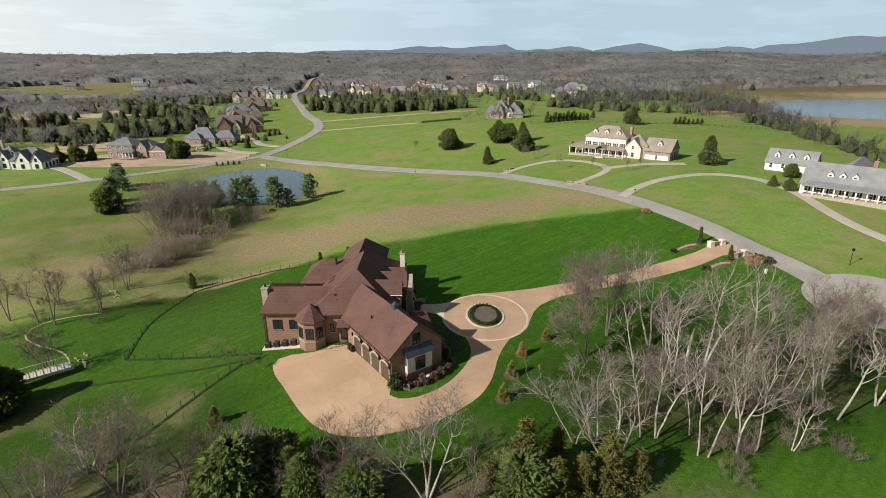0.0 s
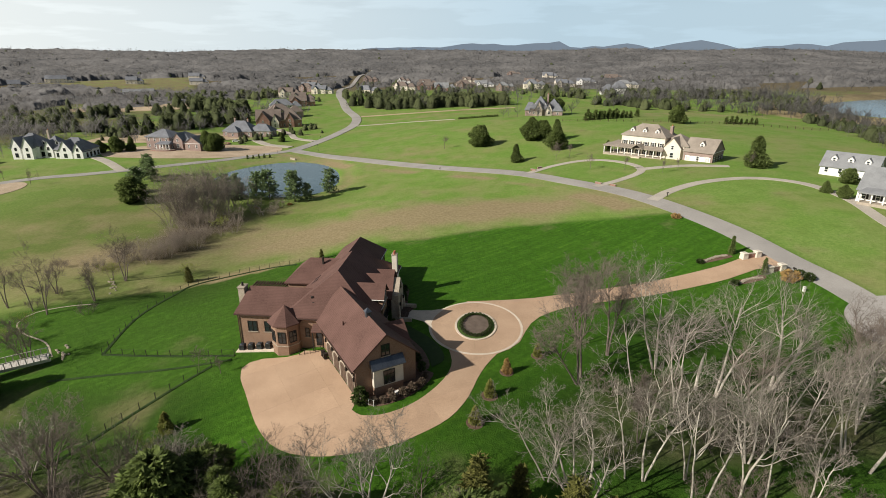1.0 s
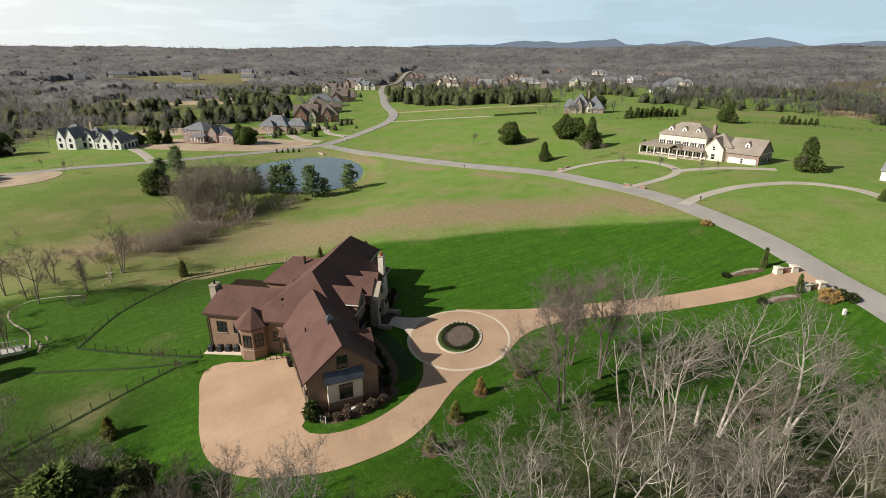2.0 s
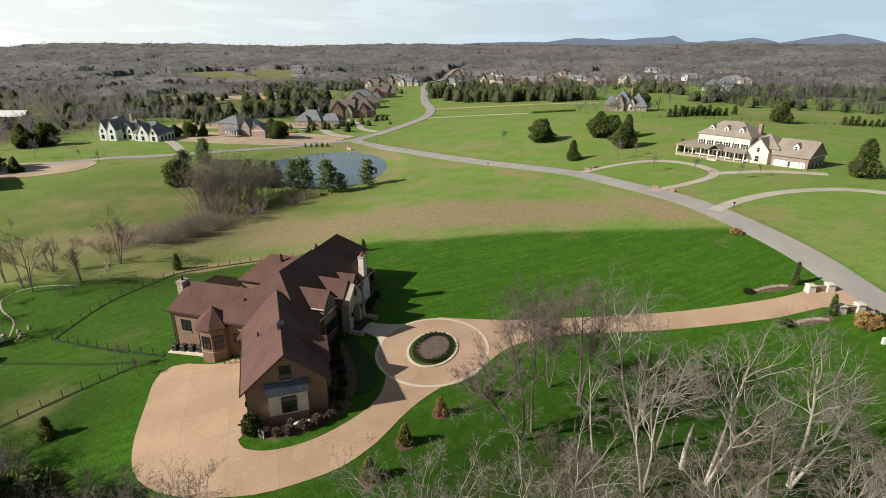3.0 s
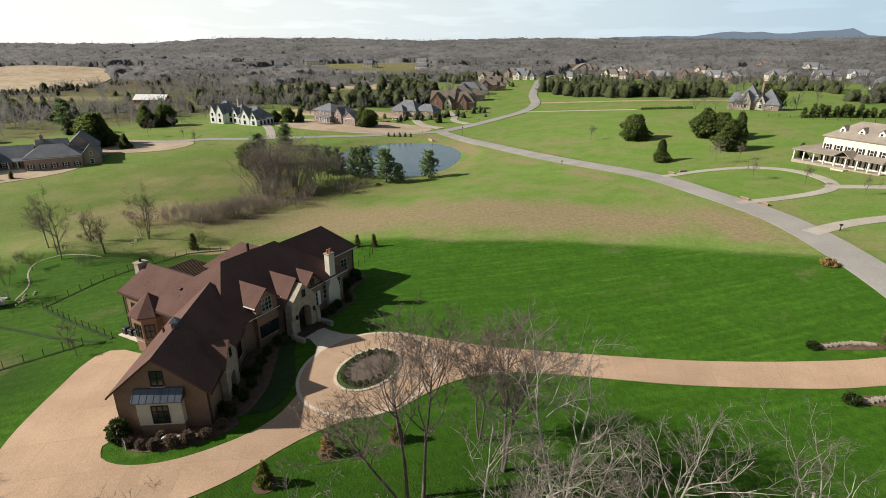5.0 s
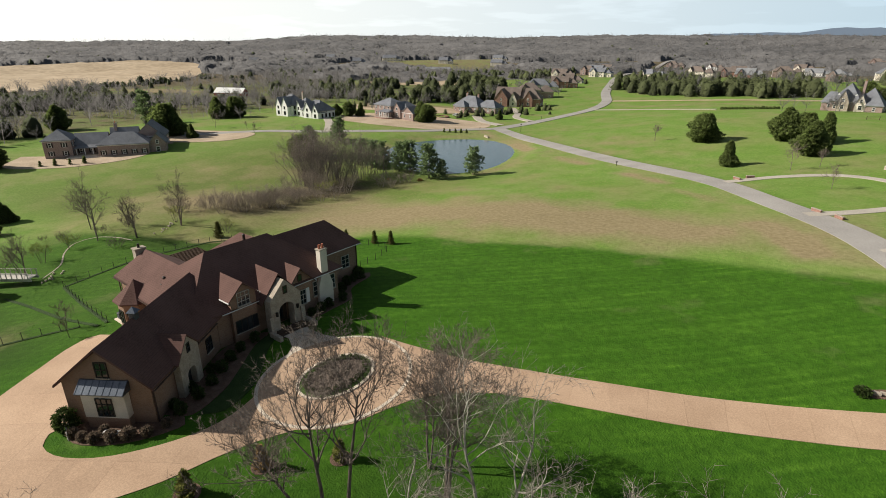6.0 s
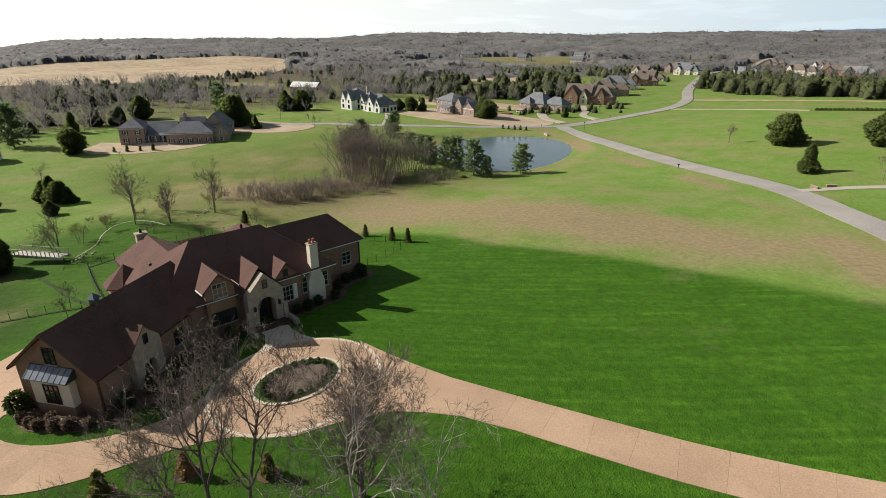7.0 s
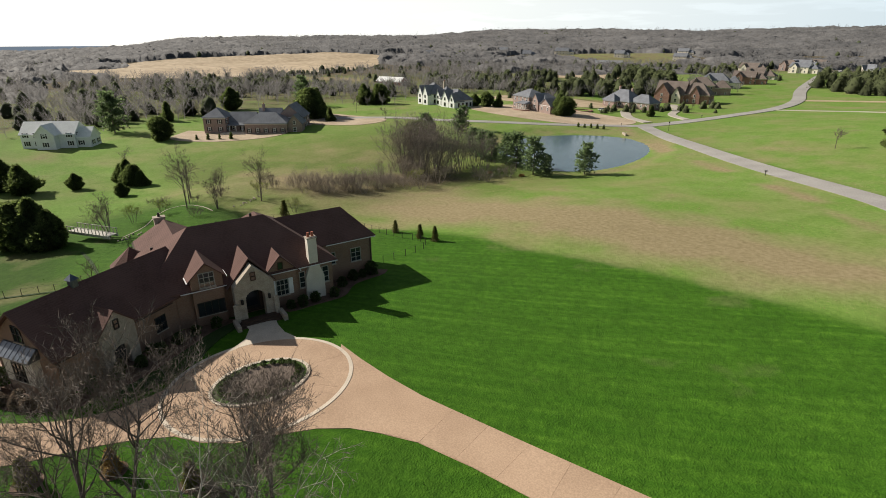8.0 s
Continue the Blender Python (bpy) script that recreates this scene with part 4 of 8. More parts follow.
# garage gable: stucco bay under a metal roof, window above
bay = part("bay", in_wing(box(bmesh.new(), 2.3, 6.6, -0.75, 0.05, W0, 3.95)), "brick", HOUSE)
part("bay_panel", in_wing(box(bmesh.new(), 2.26, 6.64, -0.8, -0.02, 1.05, 3.95)), "stucco", bay)
window(bay, GX @ face(4.5, -0.8, 1.25, 0), 1.7, 2.1, 3, 3, "dark")
bm = bmesh.new()
profile(bm, [(-0.15, 4.95), (-1.25, 4.0), (-1.25, 3.9), (0.1, 3.9), (0.1, 4.95)], 2.0, 6.9)
bmesh.ops.transform(bm, matrix=Matrix(((0, 1, 0, 0), (1, 0, 0, 0), (0, 0, 1, 0), (0, 0, 0, 1))), verts=bm.verts)
bmesh.ops.reverse_faces(bm, faces=bm.faces)
br = part("bay_roof", in_wing(bm), "metal_roof", bay)
for k in range(8):
    x = 2.05 + 0.68 * k
    bm = bmesh.new()
    profile(bm, [(-0.15, 4.99), (-1.25, 4.04), (-1.25, 3.98), (-0.15, 4.93)], x, x + 0.06)
    bmesh.ops.transform(bm, matrix=Matrix(((0, 1, 0, 0), (1, 0, 0, 0), (0, 0, 1, 0), (0, 0, 0, 1))), verts=bm.verts)
    part("seam", in_wing(bm), "metal_roof", br)
window(HOUSE, GX @ face(4.4, 0.0, 5.15, 0), 1.3, 1.75, 2, 2, "dark", sill="stone")

# garage front: stone gable with a dark opening
bm = arched_wall(4.0, 4.6, 0.75, 1.7, 2.7, 2.1, 6.6)
g = part("stone_gable", bm, "stone", HOUSE, at=GX @ face(9.0, 5.9, 0.0, 90))
part("gable_roof", gable_roof(-2.0, 2.0, -0.75, 3.6, 4.75, 6.75, 0.35, 0.12, 0.16), "roof", HOUSE, at=GX @ face(9.0, 5.9, 0.0, 90))
part("window_recess", box(bmesh.new(), -1.0, 1.0, -0.12, 0.02, 0.0, 2.9), "glass", HOUSE, at=GX @ face(8.95, 5.9, 0, 90))
window(g, pose(0, -0.75, 4.6), 0.6, 1.1, 1, 2, "dark")

# cupola on the garage ridge
cup = part("cupola", in_wing(box(bmesh.new(), 4.1, 4.8, 5.75, 6.45, 7.9, 9.15, 0.04)), "metal_roof", HOUSE, "small dark metal roof cupola")
part("cupola_roof", in_wing(hull([(3.95, 5.6, 9.15), (4.95, 5.6, 9.15), (3.95, 6.6, 9.15), (4.95, 6.6, 9.15), (4.45, 6.1, 9.75)])), "metal_roof", cup)

# octagonal turret on the garden side
TX, TY, TR = -22.4, 80.9, 2.35
octagon = lambda r, a=22.5: [(TX + r * math.cos(radians(a + 45 * i)), TY + r * math.sin(radians(a + 45 * i))) for i in range(8)]
tur = part("turret", prism(bmesh.new(), octagon(TR), W0, 4.15), "brick", HOUSE)
part("turret_roof", hull([(x, y, z) for x, y in octagon(TR + 0.5) for z in (3.95, 4.13)] + [(TX, TY, 6.6)]), "roof", tur)
part("turret_sill", prism(bmesh.new(), octagon(TR + 0.08), 0.35, 0.5), "stone", tur)
for a in (-135, -90, -45, 180):
    r = TR * math.cos(radians(22.5))
    window(tur, face(TX + r * math.cos(radians(a)), TY + r * math.sin(radians(a)), 0.95, a + 90), 1.25, 1.95, 2, 2, "dark")

# garden-side windows and the back door
for x in (-28.7, -25.9):
    window(HOUSE, face(x, 82.2, 1.0, 0), 1.55, 1.85, 2, 2, "dark", sill="stone")
window(HOUSE, face(-19.0, 80.9, 1.2, 0), 0.7, 1.5, 1, 2, "dark", sill="stone")
door = part("door", box(bmesh.new(), -0.55, 0.55, -0.08, 0.04, 0, 2.3), "dark", HOUSE, "dark glazed back door", at=face(-17.1, 80.9, -0.3, 0))
part("door_glass", box(bmesh.new(), -0.4, 0.4, -0.1, -0.05, 0.5, 2.1), "glass", door)
porch = part("porch_roof", hull([(-18.0, 79.6, 2.75), (-16.0, 79.6, 2.75), (-18.0, 81, 3.5), (-16.0, 81, 3.5), (-18, 79.6, 2.6), (-16, 79.6, 2.6), (-18, 81, 2.6), (-16, 81, 2.6)]), "roof", HOUSE)
part("porch_post", box(bmesh.new(), -17.9, -17.75, 79.7, 79.85, W0, 2.65), "dark", HOUSE)
for y in (84.3, 88.0):
    window(HOUSE, face(-30.9, y, 0.6, -90), 1.4, 2.0, 2, 2, "dark")
part("door", box(bmesh.new(), -0.06, 0.06, 91, 93, 0, 2.3), "glass", HOUSE, at=pose(-22.3, 0, 0))

# entry front: stone gable with a deep arch, wall dormer, bay and windows
EN = face(-7.1, 92.3, 0.0, 90)
bm = arched_wall(4.7, 4.7, 1.3, 2.3, 3.9, 2.9, 7.15)
entry = part("entry_gable", bm, "stone", HOUSE, at=EN)
part("gable_roof", gable_roof(-2.35, 2.35, -0.1, 6.2, 4.95, 7.75, 0.55, 0.15, 0.18), "roof", HOUSE, at=EN)
part("entry_recess", box(bmesh.new(), -1.6, 1.6, 1.15, 1.35, 0, 4.2), "wood", entry)
ed = part("entry_door", box(bmesh.new(), -0.95, 0.95, 1.05, 1.14, 0.45, 3.3), "dark", entry)
part("door_glass", box(bmesh.new(), -0.7, 0.7, 1.0, 1.06, 0.9, 3.0), "glass", ed)
window(entry, pose(0, -1.3, 5.2), 0.65, 1.1, 1, 2, "wood")
for s in (-1, 1):
    part("buttress", hull([(s * x, y, z) for x, y, z in ((2.1, -1.3, W0), (2.7, -1.3, W0), (2.1, -2.0, W0), (2.7, -2.0, W0), (2.1, -1.3, 2.6), (2.7, -1.3, 2.6), (2.1, -1.45, 2.5), (2.7, -1.45, 2.5))]), "stone", entry)
    lan = part("lantern", box(bmesh.new(), s * 1.62 - 0.14, s * 1.62 + 0.14, -1.6, -1.32, 2.5, 3.1, 0.03), "dark", entry)
for k in range(3):
    part("step", box(bmesh.new(), -2.2 - 0.3 * k, 2.2 + 0.3 * k, -2.2 - 0.45 * k, -1.2, -1.0, 0.42 - 0.16 * k, 0.02), "wood", entry)
for s in (-1, 1):
    part("step_wall", box(bmesh.new(), s * 2.75 - 0.25, s * 2.75 + 0.25, -3.6, -1.3, -1.0, 0.75, 0.05), "stone", entry)
# wall dormer with a tall window
DL = face(-7.8, 87.5, 0.0, 90)
bm = bmesh.new()
profile(bm, [(-1.75, W0), (1.75, W0), (1.75, 6.35), (0, 7.7), (-1.75, 6.35)], -0.1, 3.0)
dorm = part("dormer", bm, "brick", HOUSE, at=DL)
part("dormer_roof", gable_roof(-1.75, 1.75, -0.1, 4.2, 6.4, 8.05, 0.4, 0.35, 0.16), "roof", dorm)
for s in (-1, 1):
    part("gutter", box(bmesh.new(), s * 2.2 - 0.06, s * 2.2 + 0.06, -0.5, 1.6, 5.85, 5.96), "trim", dorm)
window(dorm, pose(0, -0.1, 4.85), 1.75, 1.9, 3, 3, "sash_pale", sill="stone")
window(dorm, pose(0.1, -0.1, 1.3), 3.1, 1.75, 4, 1, "dark", sill="stone")
# gabled bay with a shuttered window
DR = face(-8.0, 96.2, 0.0, 90)
bm = bmesh.new()
profile(bm, [(-1.9, W0), (1.9, W0), (1.9, 4.9), (0, 6.7), (-1.9, 4.9)], -0.15, 3.5)
bayr = part("gabled_bay", bm, "brick", HOUSE, at=DR)
part("dormer_roof", gable_roof(-1.9, 1.9, -0.15, 4.6, 4.95, 7.0, 0.5, 0.4, 0.16), "roof", bayr)
for s in (-1, 1):
    part("gutter", box(bmesh.new(), s * 2.45 - 0.06, s * 2.45 + 0.06, -0.6, 1.4, 4.32, 4.43), "trim", bayr)
window(bayr, pose(0, -0.15, 1.35), 1.6, 2.2, 3, 3, "sash_pale", sill="stone")
for s in (-1, 1):
    part("shutter", box(bmesh.new(), s * 1.12 - 0.28, s * 1.12 + 0.28, -0.25, -0.13, 1.35, 3.55, 0.02), "trim", bayr)
window(bayr, pose(0, -0.15, 4.95), 0.7, 1.0, 1, 1, "wood")
# windows along the front
window(HOUSE, face(-8.3, 102.2, 1.6, 90), 0.9, 2.3, 1, 3, "sash_pale", sill="stone")
window(HOUSE, face(-8.3, 99.0, 1.5, 90), 0.8, 2.3, 1, 3, "sash_pale", sill="stone")
window(HOUSE, face(-12.6, 108.6, 1.6, 90), 1.6, 2.1, 2, 3, "sash_pale", sill="stone")
window(HOUSE, face(-12.6, 105.0, 1.9, 90), 0.9, 1.8, 1, 2, "sash_pale", sill="stone")
window(HOUSE, GX @ face(8.9, 11.5, 1.2, 90), 1.4, 1.8, 2, 2, "dark", sill="stone")

# front chimney: broad foot, sloping shoulders, two clay pots
CX, CY = -8.3, 100.6
bm = hull([(CX + x, CY + y, z) for x in (-0.4, 0.55) for y, z in ((-1.25, W0), (1.25, W0), (-1.25, 2.9), (1.25, 2.9), (-0.62, 4.6), (0.62, 4.6))])
fc = part("chimney", bm, "stucco", HOUSE, "pale stone chimney with sloping shoulders")
part("flue", box(bmesh.new(), CX - 0.45, CX + 0.5, CY - 0.6, CY + 0.6, 4.4, 8.2, 0.03), "stucco", fc)
part("chimney_cap", box(bmesh.new(), CX - 0.55, CX + 0.6, CY - 0.7, CY + 0.7, 8.2, 8.36, 0.03), "stone", fc)
for s in (-0.28, 0.28):
    bm = bmesh.new()
    bmesh.ops.create_cone(bm, segments=10, radius1=0.2, radius2=0.16, depth=0.6, cap_ends=True, matrix=Matrix.Translation((CX, CY + s, 8.66)))
    part("chimney_pot", bm, "pot", fc)
gc = chimney(HOUSE, -31.3, 85.7, W0, 7.3, 1.1, 1.5, "stone", 1, "stone", "dark")
# roof vents, pipes and skylights
for x, y, z, h in ((-20.8, 96.4, 6.6, 2.3), (-18.6, 83.2, 6.4, 0.8), (-18.2, 82.6, 5.9, 0.6)):
    part("vent_pipe", box(bmesh.new(), x - 0.16, x + 0.16, y - 0.16, y + 0.16, z, z + h, 0.04), "dark", HOUSE)
part("vent_pipe", in_wing(box(bmesh.new(), 1.55, 1.75, 9.0, 9.2, 5.9, 6.9, 0.02)), "roof", HOUSE)
for y in (91.4, 93.0):
    part("skylight", hull([(-21.5 + 1.1 * k, yy, 5.55 + 0.85 * k + d) for k in (0, 1) for yy in (y - 0.5, y + 0.5) for d in (0, 0.2)]), "glass", HOUSE)

# pergola over the garden terrace
perg = thing("pergola", pose(-30.0, 92.6, z_at(-29, 93)), "dark timber slatted pergola beside the garden chimney", "pergola")
for i in range(14):
    part("slat", box(bmesh.new(), -3.3 + 0.5 * i, -3.12 + 0.5 * i, -2.7, 2.7, 5.9, 6.12), "wood", perg)
for y in (-2.3, 2.3):
    part("beam", box(bmesh.new(), -3.5, 3.5, y - 0.1, y + 0.1, 5.62, 5.88), "wood", perg)
    for x in (-2.5, 2.5):
        part("post", box(bmesh.new(), x - 0.12, x + 0.12, y - 0.12, y + 0.12, -1.2, 5.62, 0.02), "wood", perg)

# ---- paving of the house ----
COURT = [(-28.0, 75.6), (-26.9, 72.8), (-24.6, 69.4), (-20.3, 63.0), (-16.8, 59.3), (-13.5, 57.7), (-10, 57.3), (-6.7, 57.7), (-1.8, 59.2), (1.6, 61.4), (5.1, 64.7), (7.3, 69.1), (8.4, 73.4), (9.6, 77.0), (11.2, 80.3), (6.5, 81.5), (2.4, 82.6),
         (3.7, 80.6), (4.4, 77.6), (4.2, 74.6), (2.9, 71.2), (0.7, 67.8), (-1.6, 65.7), (-4.0, 64.5), (-6.4, 64.3), (-7.9, 65.3), (-7.75, 67.38), (-14.9, 77.7), (-16.6, 79.8), (-19.4, 79.9), (-20.0, 78.9), (-21.8, 78.2), (-25.6, 78.0), (-27.4, 77.1)]


def clipped(poly, x0, x1, y0, y1):
    """Bisects a plan polygon down to one cell; gives the bmesh, empty where nothing is left."""
    bm = bmesh.new()
    bm.faces.new([bm.verts.new((x, y, 0)) for x, y in poly])
    for at, no in (((x0, 0, 0), (-1, 0, 0)), ((x1, 0, 0), (1, 0, 0)), ((0, y0, 0), (0, -1, 0)), ((0, y1, 0), (0, 1, 0))):
        if bm.faces:
            bmesh.ops.bisect_plane(bm, geom=list(bm.verts) + list(bm.edges) + list(bm.faces), plane_co=at, plane_no=no, clear_outer=True)
    return bm


def slab(bm, parent, mat, lift, name="slab", thick=0.3):
    bmesh.ops.triangulate(bm, faces=bm.faces)
    bmesh.ops.recalc_face_normals(bm, faces=bm.faces)
    if sum(f.normal.z for f in bm.faces) < 0:
        bmesh.ops.reverse_faces(bm, faces=bm.faces)
    for v in bm.verts:
        v.co.z = z_at(v.co.x, v.co.y) + lift
    for v in bmesh.ops.extrude_edge_only(bm, edges=[e for e in bm.edges if e.is_boundary])["geom"]:
        if isinstance(v, bmesh.types.BMVert):
            v.co.z -= thick
    return part(name, bm, mat, parent)


COURT = [(p.x, p.y) for p in spaced(COURT[:15], 1.5)] + COURT[15:17] + [(p.x, p.y) for p in spaced(COURT[17:26], 1.2)] + COURT[26:]
DRIVE = tagged(new("driveway"), "long tan aggregate driveway with a court and turning circle", "driveway", "", "structure")
draped("bed_slab", COURT, "drive", "", 0.03, 4, parent=DRIVE)
turn_court = radians(34.7)
cc, cs = math.cos(turn_court), math.sin(turn_court)
rot = [((x + 10) * cc + (y - 68) * cs, -(x + 10) * cs + (y - 68) * cc) for x, y in COURT]
lo, hi = [min(p[i] for p in rot) for i in (0, 1)], [max(p[i] for p in rot) for i in (0, 1)]
size = 5.2
for i in range(int((hi[0] - lo[0]) / size) + 1):
    for j in range(int((hi[1] - lo[1]) / size) + 1):
        x0, y0 = lo[0] + i * size, lo[1] + j * size
        bm = clipped(rot, x0 + 0.006, x0 + size - 0.006, y0 + 0.006, y0 + size - 0.006)
        if not bm.faces:
            bm.free()
            continue
        for v in bm.verts:
            v.co.x, v.co.y = v.co.x * cc - v.co.y * cs - 10, v.co.x * cs + v.co.y * cc + 68
        slab(bm, DRIVE, "drive", 0.05)
# the turning circle: wedges round the island, a pale ring outside and inside
OX, OY, RX, RY, IX, IY = 7.6, 88.8, 8.0, 9.3, 3.55, 4.95


def ring_piece(r0, r1, a0, a1, mat, lift, name, parent):
    bm = bmesh.new()
    n = 10
    inner = [(OX + r0[0] * math.cos(radians(a0 + (a1 - a0) * k / n)), OY + r0[1] * math.sin(radians(a0 + (a1 - a0) * k / n))) for k in range(n + 1)]
    outer = [(OX + r1[0] * math.cos(radians(a0 + (a1 - a0) * k / n)), OY + r1[1] * math.sin(radians(a0 + (a1 - a0) * k / n))) for k in range(n + 1)]
    a = [bm.verts.new((x, y, 0)) for x, y in inner]
    b = [bm.verts.new((x, y, 0)) for x, y in outer]
    for k in range(n):
        bm.faces.new((a[k], b[k], b[k + 1], a[k + 1]))
    return slab(bm, parent, mat, lift, name)


for k in range(8):
    ring_piece((IX, IY), (RX - 0.4, RY - 0.4), 45 * k + 0.1, 45 * k + 44.9, "drive", 0.07, "slab", DRIVE)
    ring_piece((RX - 0.4, RY - 0.4), (RX, RY), 45 * k, 45 * k + 45, "band", 0.085, "border", DRIVE)
    ring_piece((IX - 0.35, IY - 0.35), (IX, IY), 45 * k, 45 * k + 45, "band", 0.18, "kerb", DRIVE)
# the long drive to the lane, slab by slab
SOUTH_EDGE = [(20.6, 95.2), (23.6, 97.5), (28.5, 99.7), (34.1, 101.7), (41.5, 104.3), (50.2, 107.9), (57.5, 111.2), (64.5, 115.4), (71.8, 116.8)]
NORTH_EDGE = [(18.0, 100.9), (24.5, 103.4), (34.0, 107.0), (42.0, 110.0), (50.3, 113.6), (58.5, 117.6), (63.8, 120.9), (70.5, 124.5)]
SOUTH, NORTH = spaced(SOUTH_EDGE, 0.5), spaced(NORTH_EDGE, 0.5)
N_SLABS = 15


def along(line, n):
    return [line[round((len(line) - 1) * i / n)] for i in range(n + 1)]


edge_a, edge_b = along(SOUTH, N_SLABS * 4), along(NORTH, N_SLABS * 4)
for i in range(N_SLABS):
    bm = bmesh.new()
    rows = []
    for k in range(5):
        a, b = edge_a[i * 4 + k], edge_b[i * 4 + k]
        gap = (edge_a[i * 4 + 1] - edge_a[i * 4]).normalized() * (0.008 if k == 0 else -0.008 if k == 4 else 0)
        rows.append([bm.verts.new((*(a + gap + (b - a) * q / 4), 0)) for q in range(5)])
    for k in range(4):
        for q in range(4):
            bm.faces.new((rows[k][q], rows[k + 1][q], rows[k + 1][q + 1], rows[k][q + 1]))
    slab(bm, DRIVE, "drive", 0.06)
draped("bed_slab", SOUTH_EDGE[:-1] + [(71.5, 116.9), (70.4, 124.2)] + NORTH_EDGE[-2::-1], "drive", "", 0.035, 3, parent=DRIVE)
draped("drive_apron", [(9.5, 80.0), (11.2, 80.3), (13.2, 82.0), (14.9, 84.4), (16.0, 88.0), (17.1, 90.9), (18.7, 93.4), (20.6, 95.2), (22.2, 96.6), (21.6, 102.2), (18.5, 101.1), (13.8, 99.8), (9.5, 98.9), (5.5, 98.3), (9, 96.5), (14.3, 93.0), (14.6, 85.5), (11.5, 82.0)], "drive", "", 0.045, 2, parent=DRIVE)
# walk to the entry steps
draped("walkway", [(-5.6, 90.4), (-3.6, 90.6), (-1.5, 89.6), (0.4, 87.0), (-0.2, 89.5), (0.3, 92.5), (1.2, 94.6), (-0.6, 93.9), (-3.0, 93.8), (-5.6, 94.2)], "band", "pale concrete walk flaring to the turning circle", 0.075, 2, "path")
# island: turf ring, mulch, low clipped box plants
draped("island_turf", ellipse(OX, OY, IX - 0.36, IY - 0.36), "turf", "grass ring inside the turning circle", 0.12, 2, "lawn")
draped("flower_bed", ellipse(OX, OY, IX - 1.0, IY - 1.1), "mulch_grey", "oval bed of leaf mulch in the island", 0.2, 2, "bed")
# planting bed round the garage gable and along the front
draped("flower_bed", smooth_poly([(-6.6, 66.6), (-5.2, 66.1), (-3.2, 66.6), (-0.6, 68.6), (1.2, 71.2), (2.0, 74.0), (-0.2, 74.4), (-1.0, 72.4), (-6.4, 68.4)], 0.8), "mulch", "curved mulch bed under the garage gable", 0.08, 2, "bed")
# added dark sheet: the house's shade on this grass, put in as colour
draped("ground_cover", smooth_poly([(1.6, 75.4), (3.2, 77.6), (2.4, 80.8), (0.2, 84.0), (-3.0, 87.0), (-5.0, 89.4), (-6.4, 89.4), (-5.2, 86.6), (-2.4, 83.0), (0.4, 79.0)], 0.9), "grass_with_shade", "dark sheet that deepens the house's shade on the front grass", 0.1, 1.5, "bed")
draped("flower_bed", smooth_poly([(-1.2, 73.4), (1.2, 75.2), (0.0, 79.5), (-3.0, 84.0), (-5.6, 87.0), (-6.6, 89.6), (-7.6, 89.6), (-8.0, 84.2), (-5.0, 79.6)], 0.9), "mulch", "dark mulch bed along the front wall", 0.08, 2, "bed")
draped("flower_bed", smooth_poly([(-7.8, 95.2), (-5.6, 96.0), (-5.8, 100.0), (-6.4, 104.0), (-9.5, 107.0), (-11.0, 112.5), (-13.0, 112.8), (-12.8, 104.5), (-8.6, 102.0)], 0.9), "mulch", "dark mulch bed beside the stone chimney", 0.08, 2, "bed")
draped("terrace", [(-31.3, 80.4), (-24.6, 80.0), (-24.6, 82.3), (-31.3, 82.3)], "band", "narrow pale slab for the cooling units", 0.12, 2, "terrace")


# ---- neighbouring houses ----
SHARED = {}


def small_window(parent, m, w, h, frame_mat, shutters=None):
    """A window of a distant house: frame with a cross bar, pane behind; alike ones share their meshes."""
    key = (w, h, frame_mat)
    if key not in SHARED:
        a = part("window", sash(w, h, 1, 2, 0.13, 0.05, -0.12), frame_mat, parent, at=m)
        b = part("pane", box(bmesh.new(), -w / 2 + 0.05, w / 2 - 0.05, -0.07, 0.03, 0.05, h - 0.05), "glass", a)
        SHARED[key] = (a.data, b.data)
    else:
        a, b = new("window", SHARED[key][0]), new("pane", SHARED[key][1])
        a.parent, a.matrix_basis, b.parent = parent, m, a
    if shutters:
        for s in (-1, 1):
            part("shutter", box(bmesh.new(), s * (w / 2 + 0.28) - 0.24, s * (w / 2 + 0.28) + 0.24, -0.1, 0.04, 0, h), shutters, a)
    return a


def inside(blocks, me, x, y, z):
    return any(b is not me and b[0] - 0.3 < x < b[1] + 0.3 and b[2] - 0.3 < y < b[3] + 0.3 and z < b[4] for b in blocks)


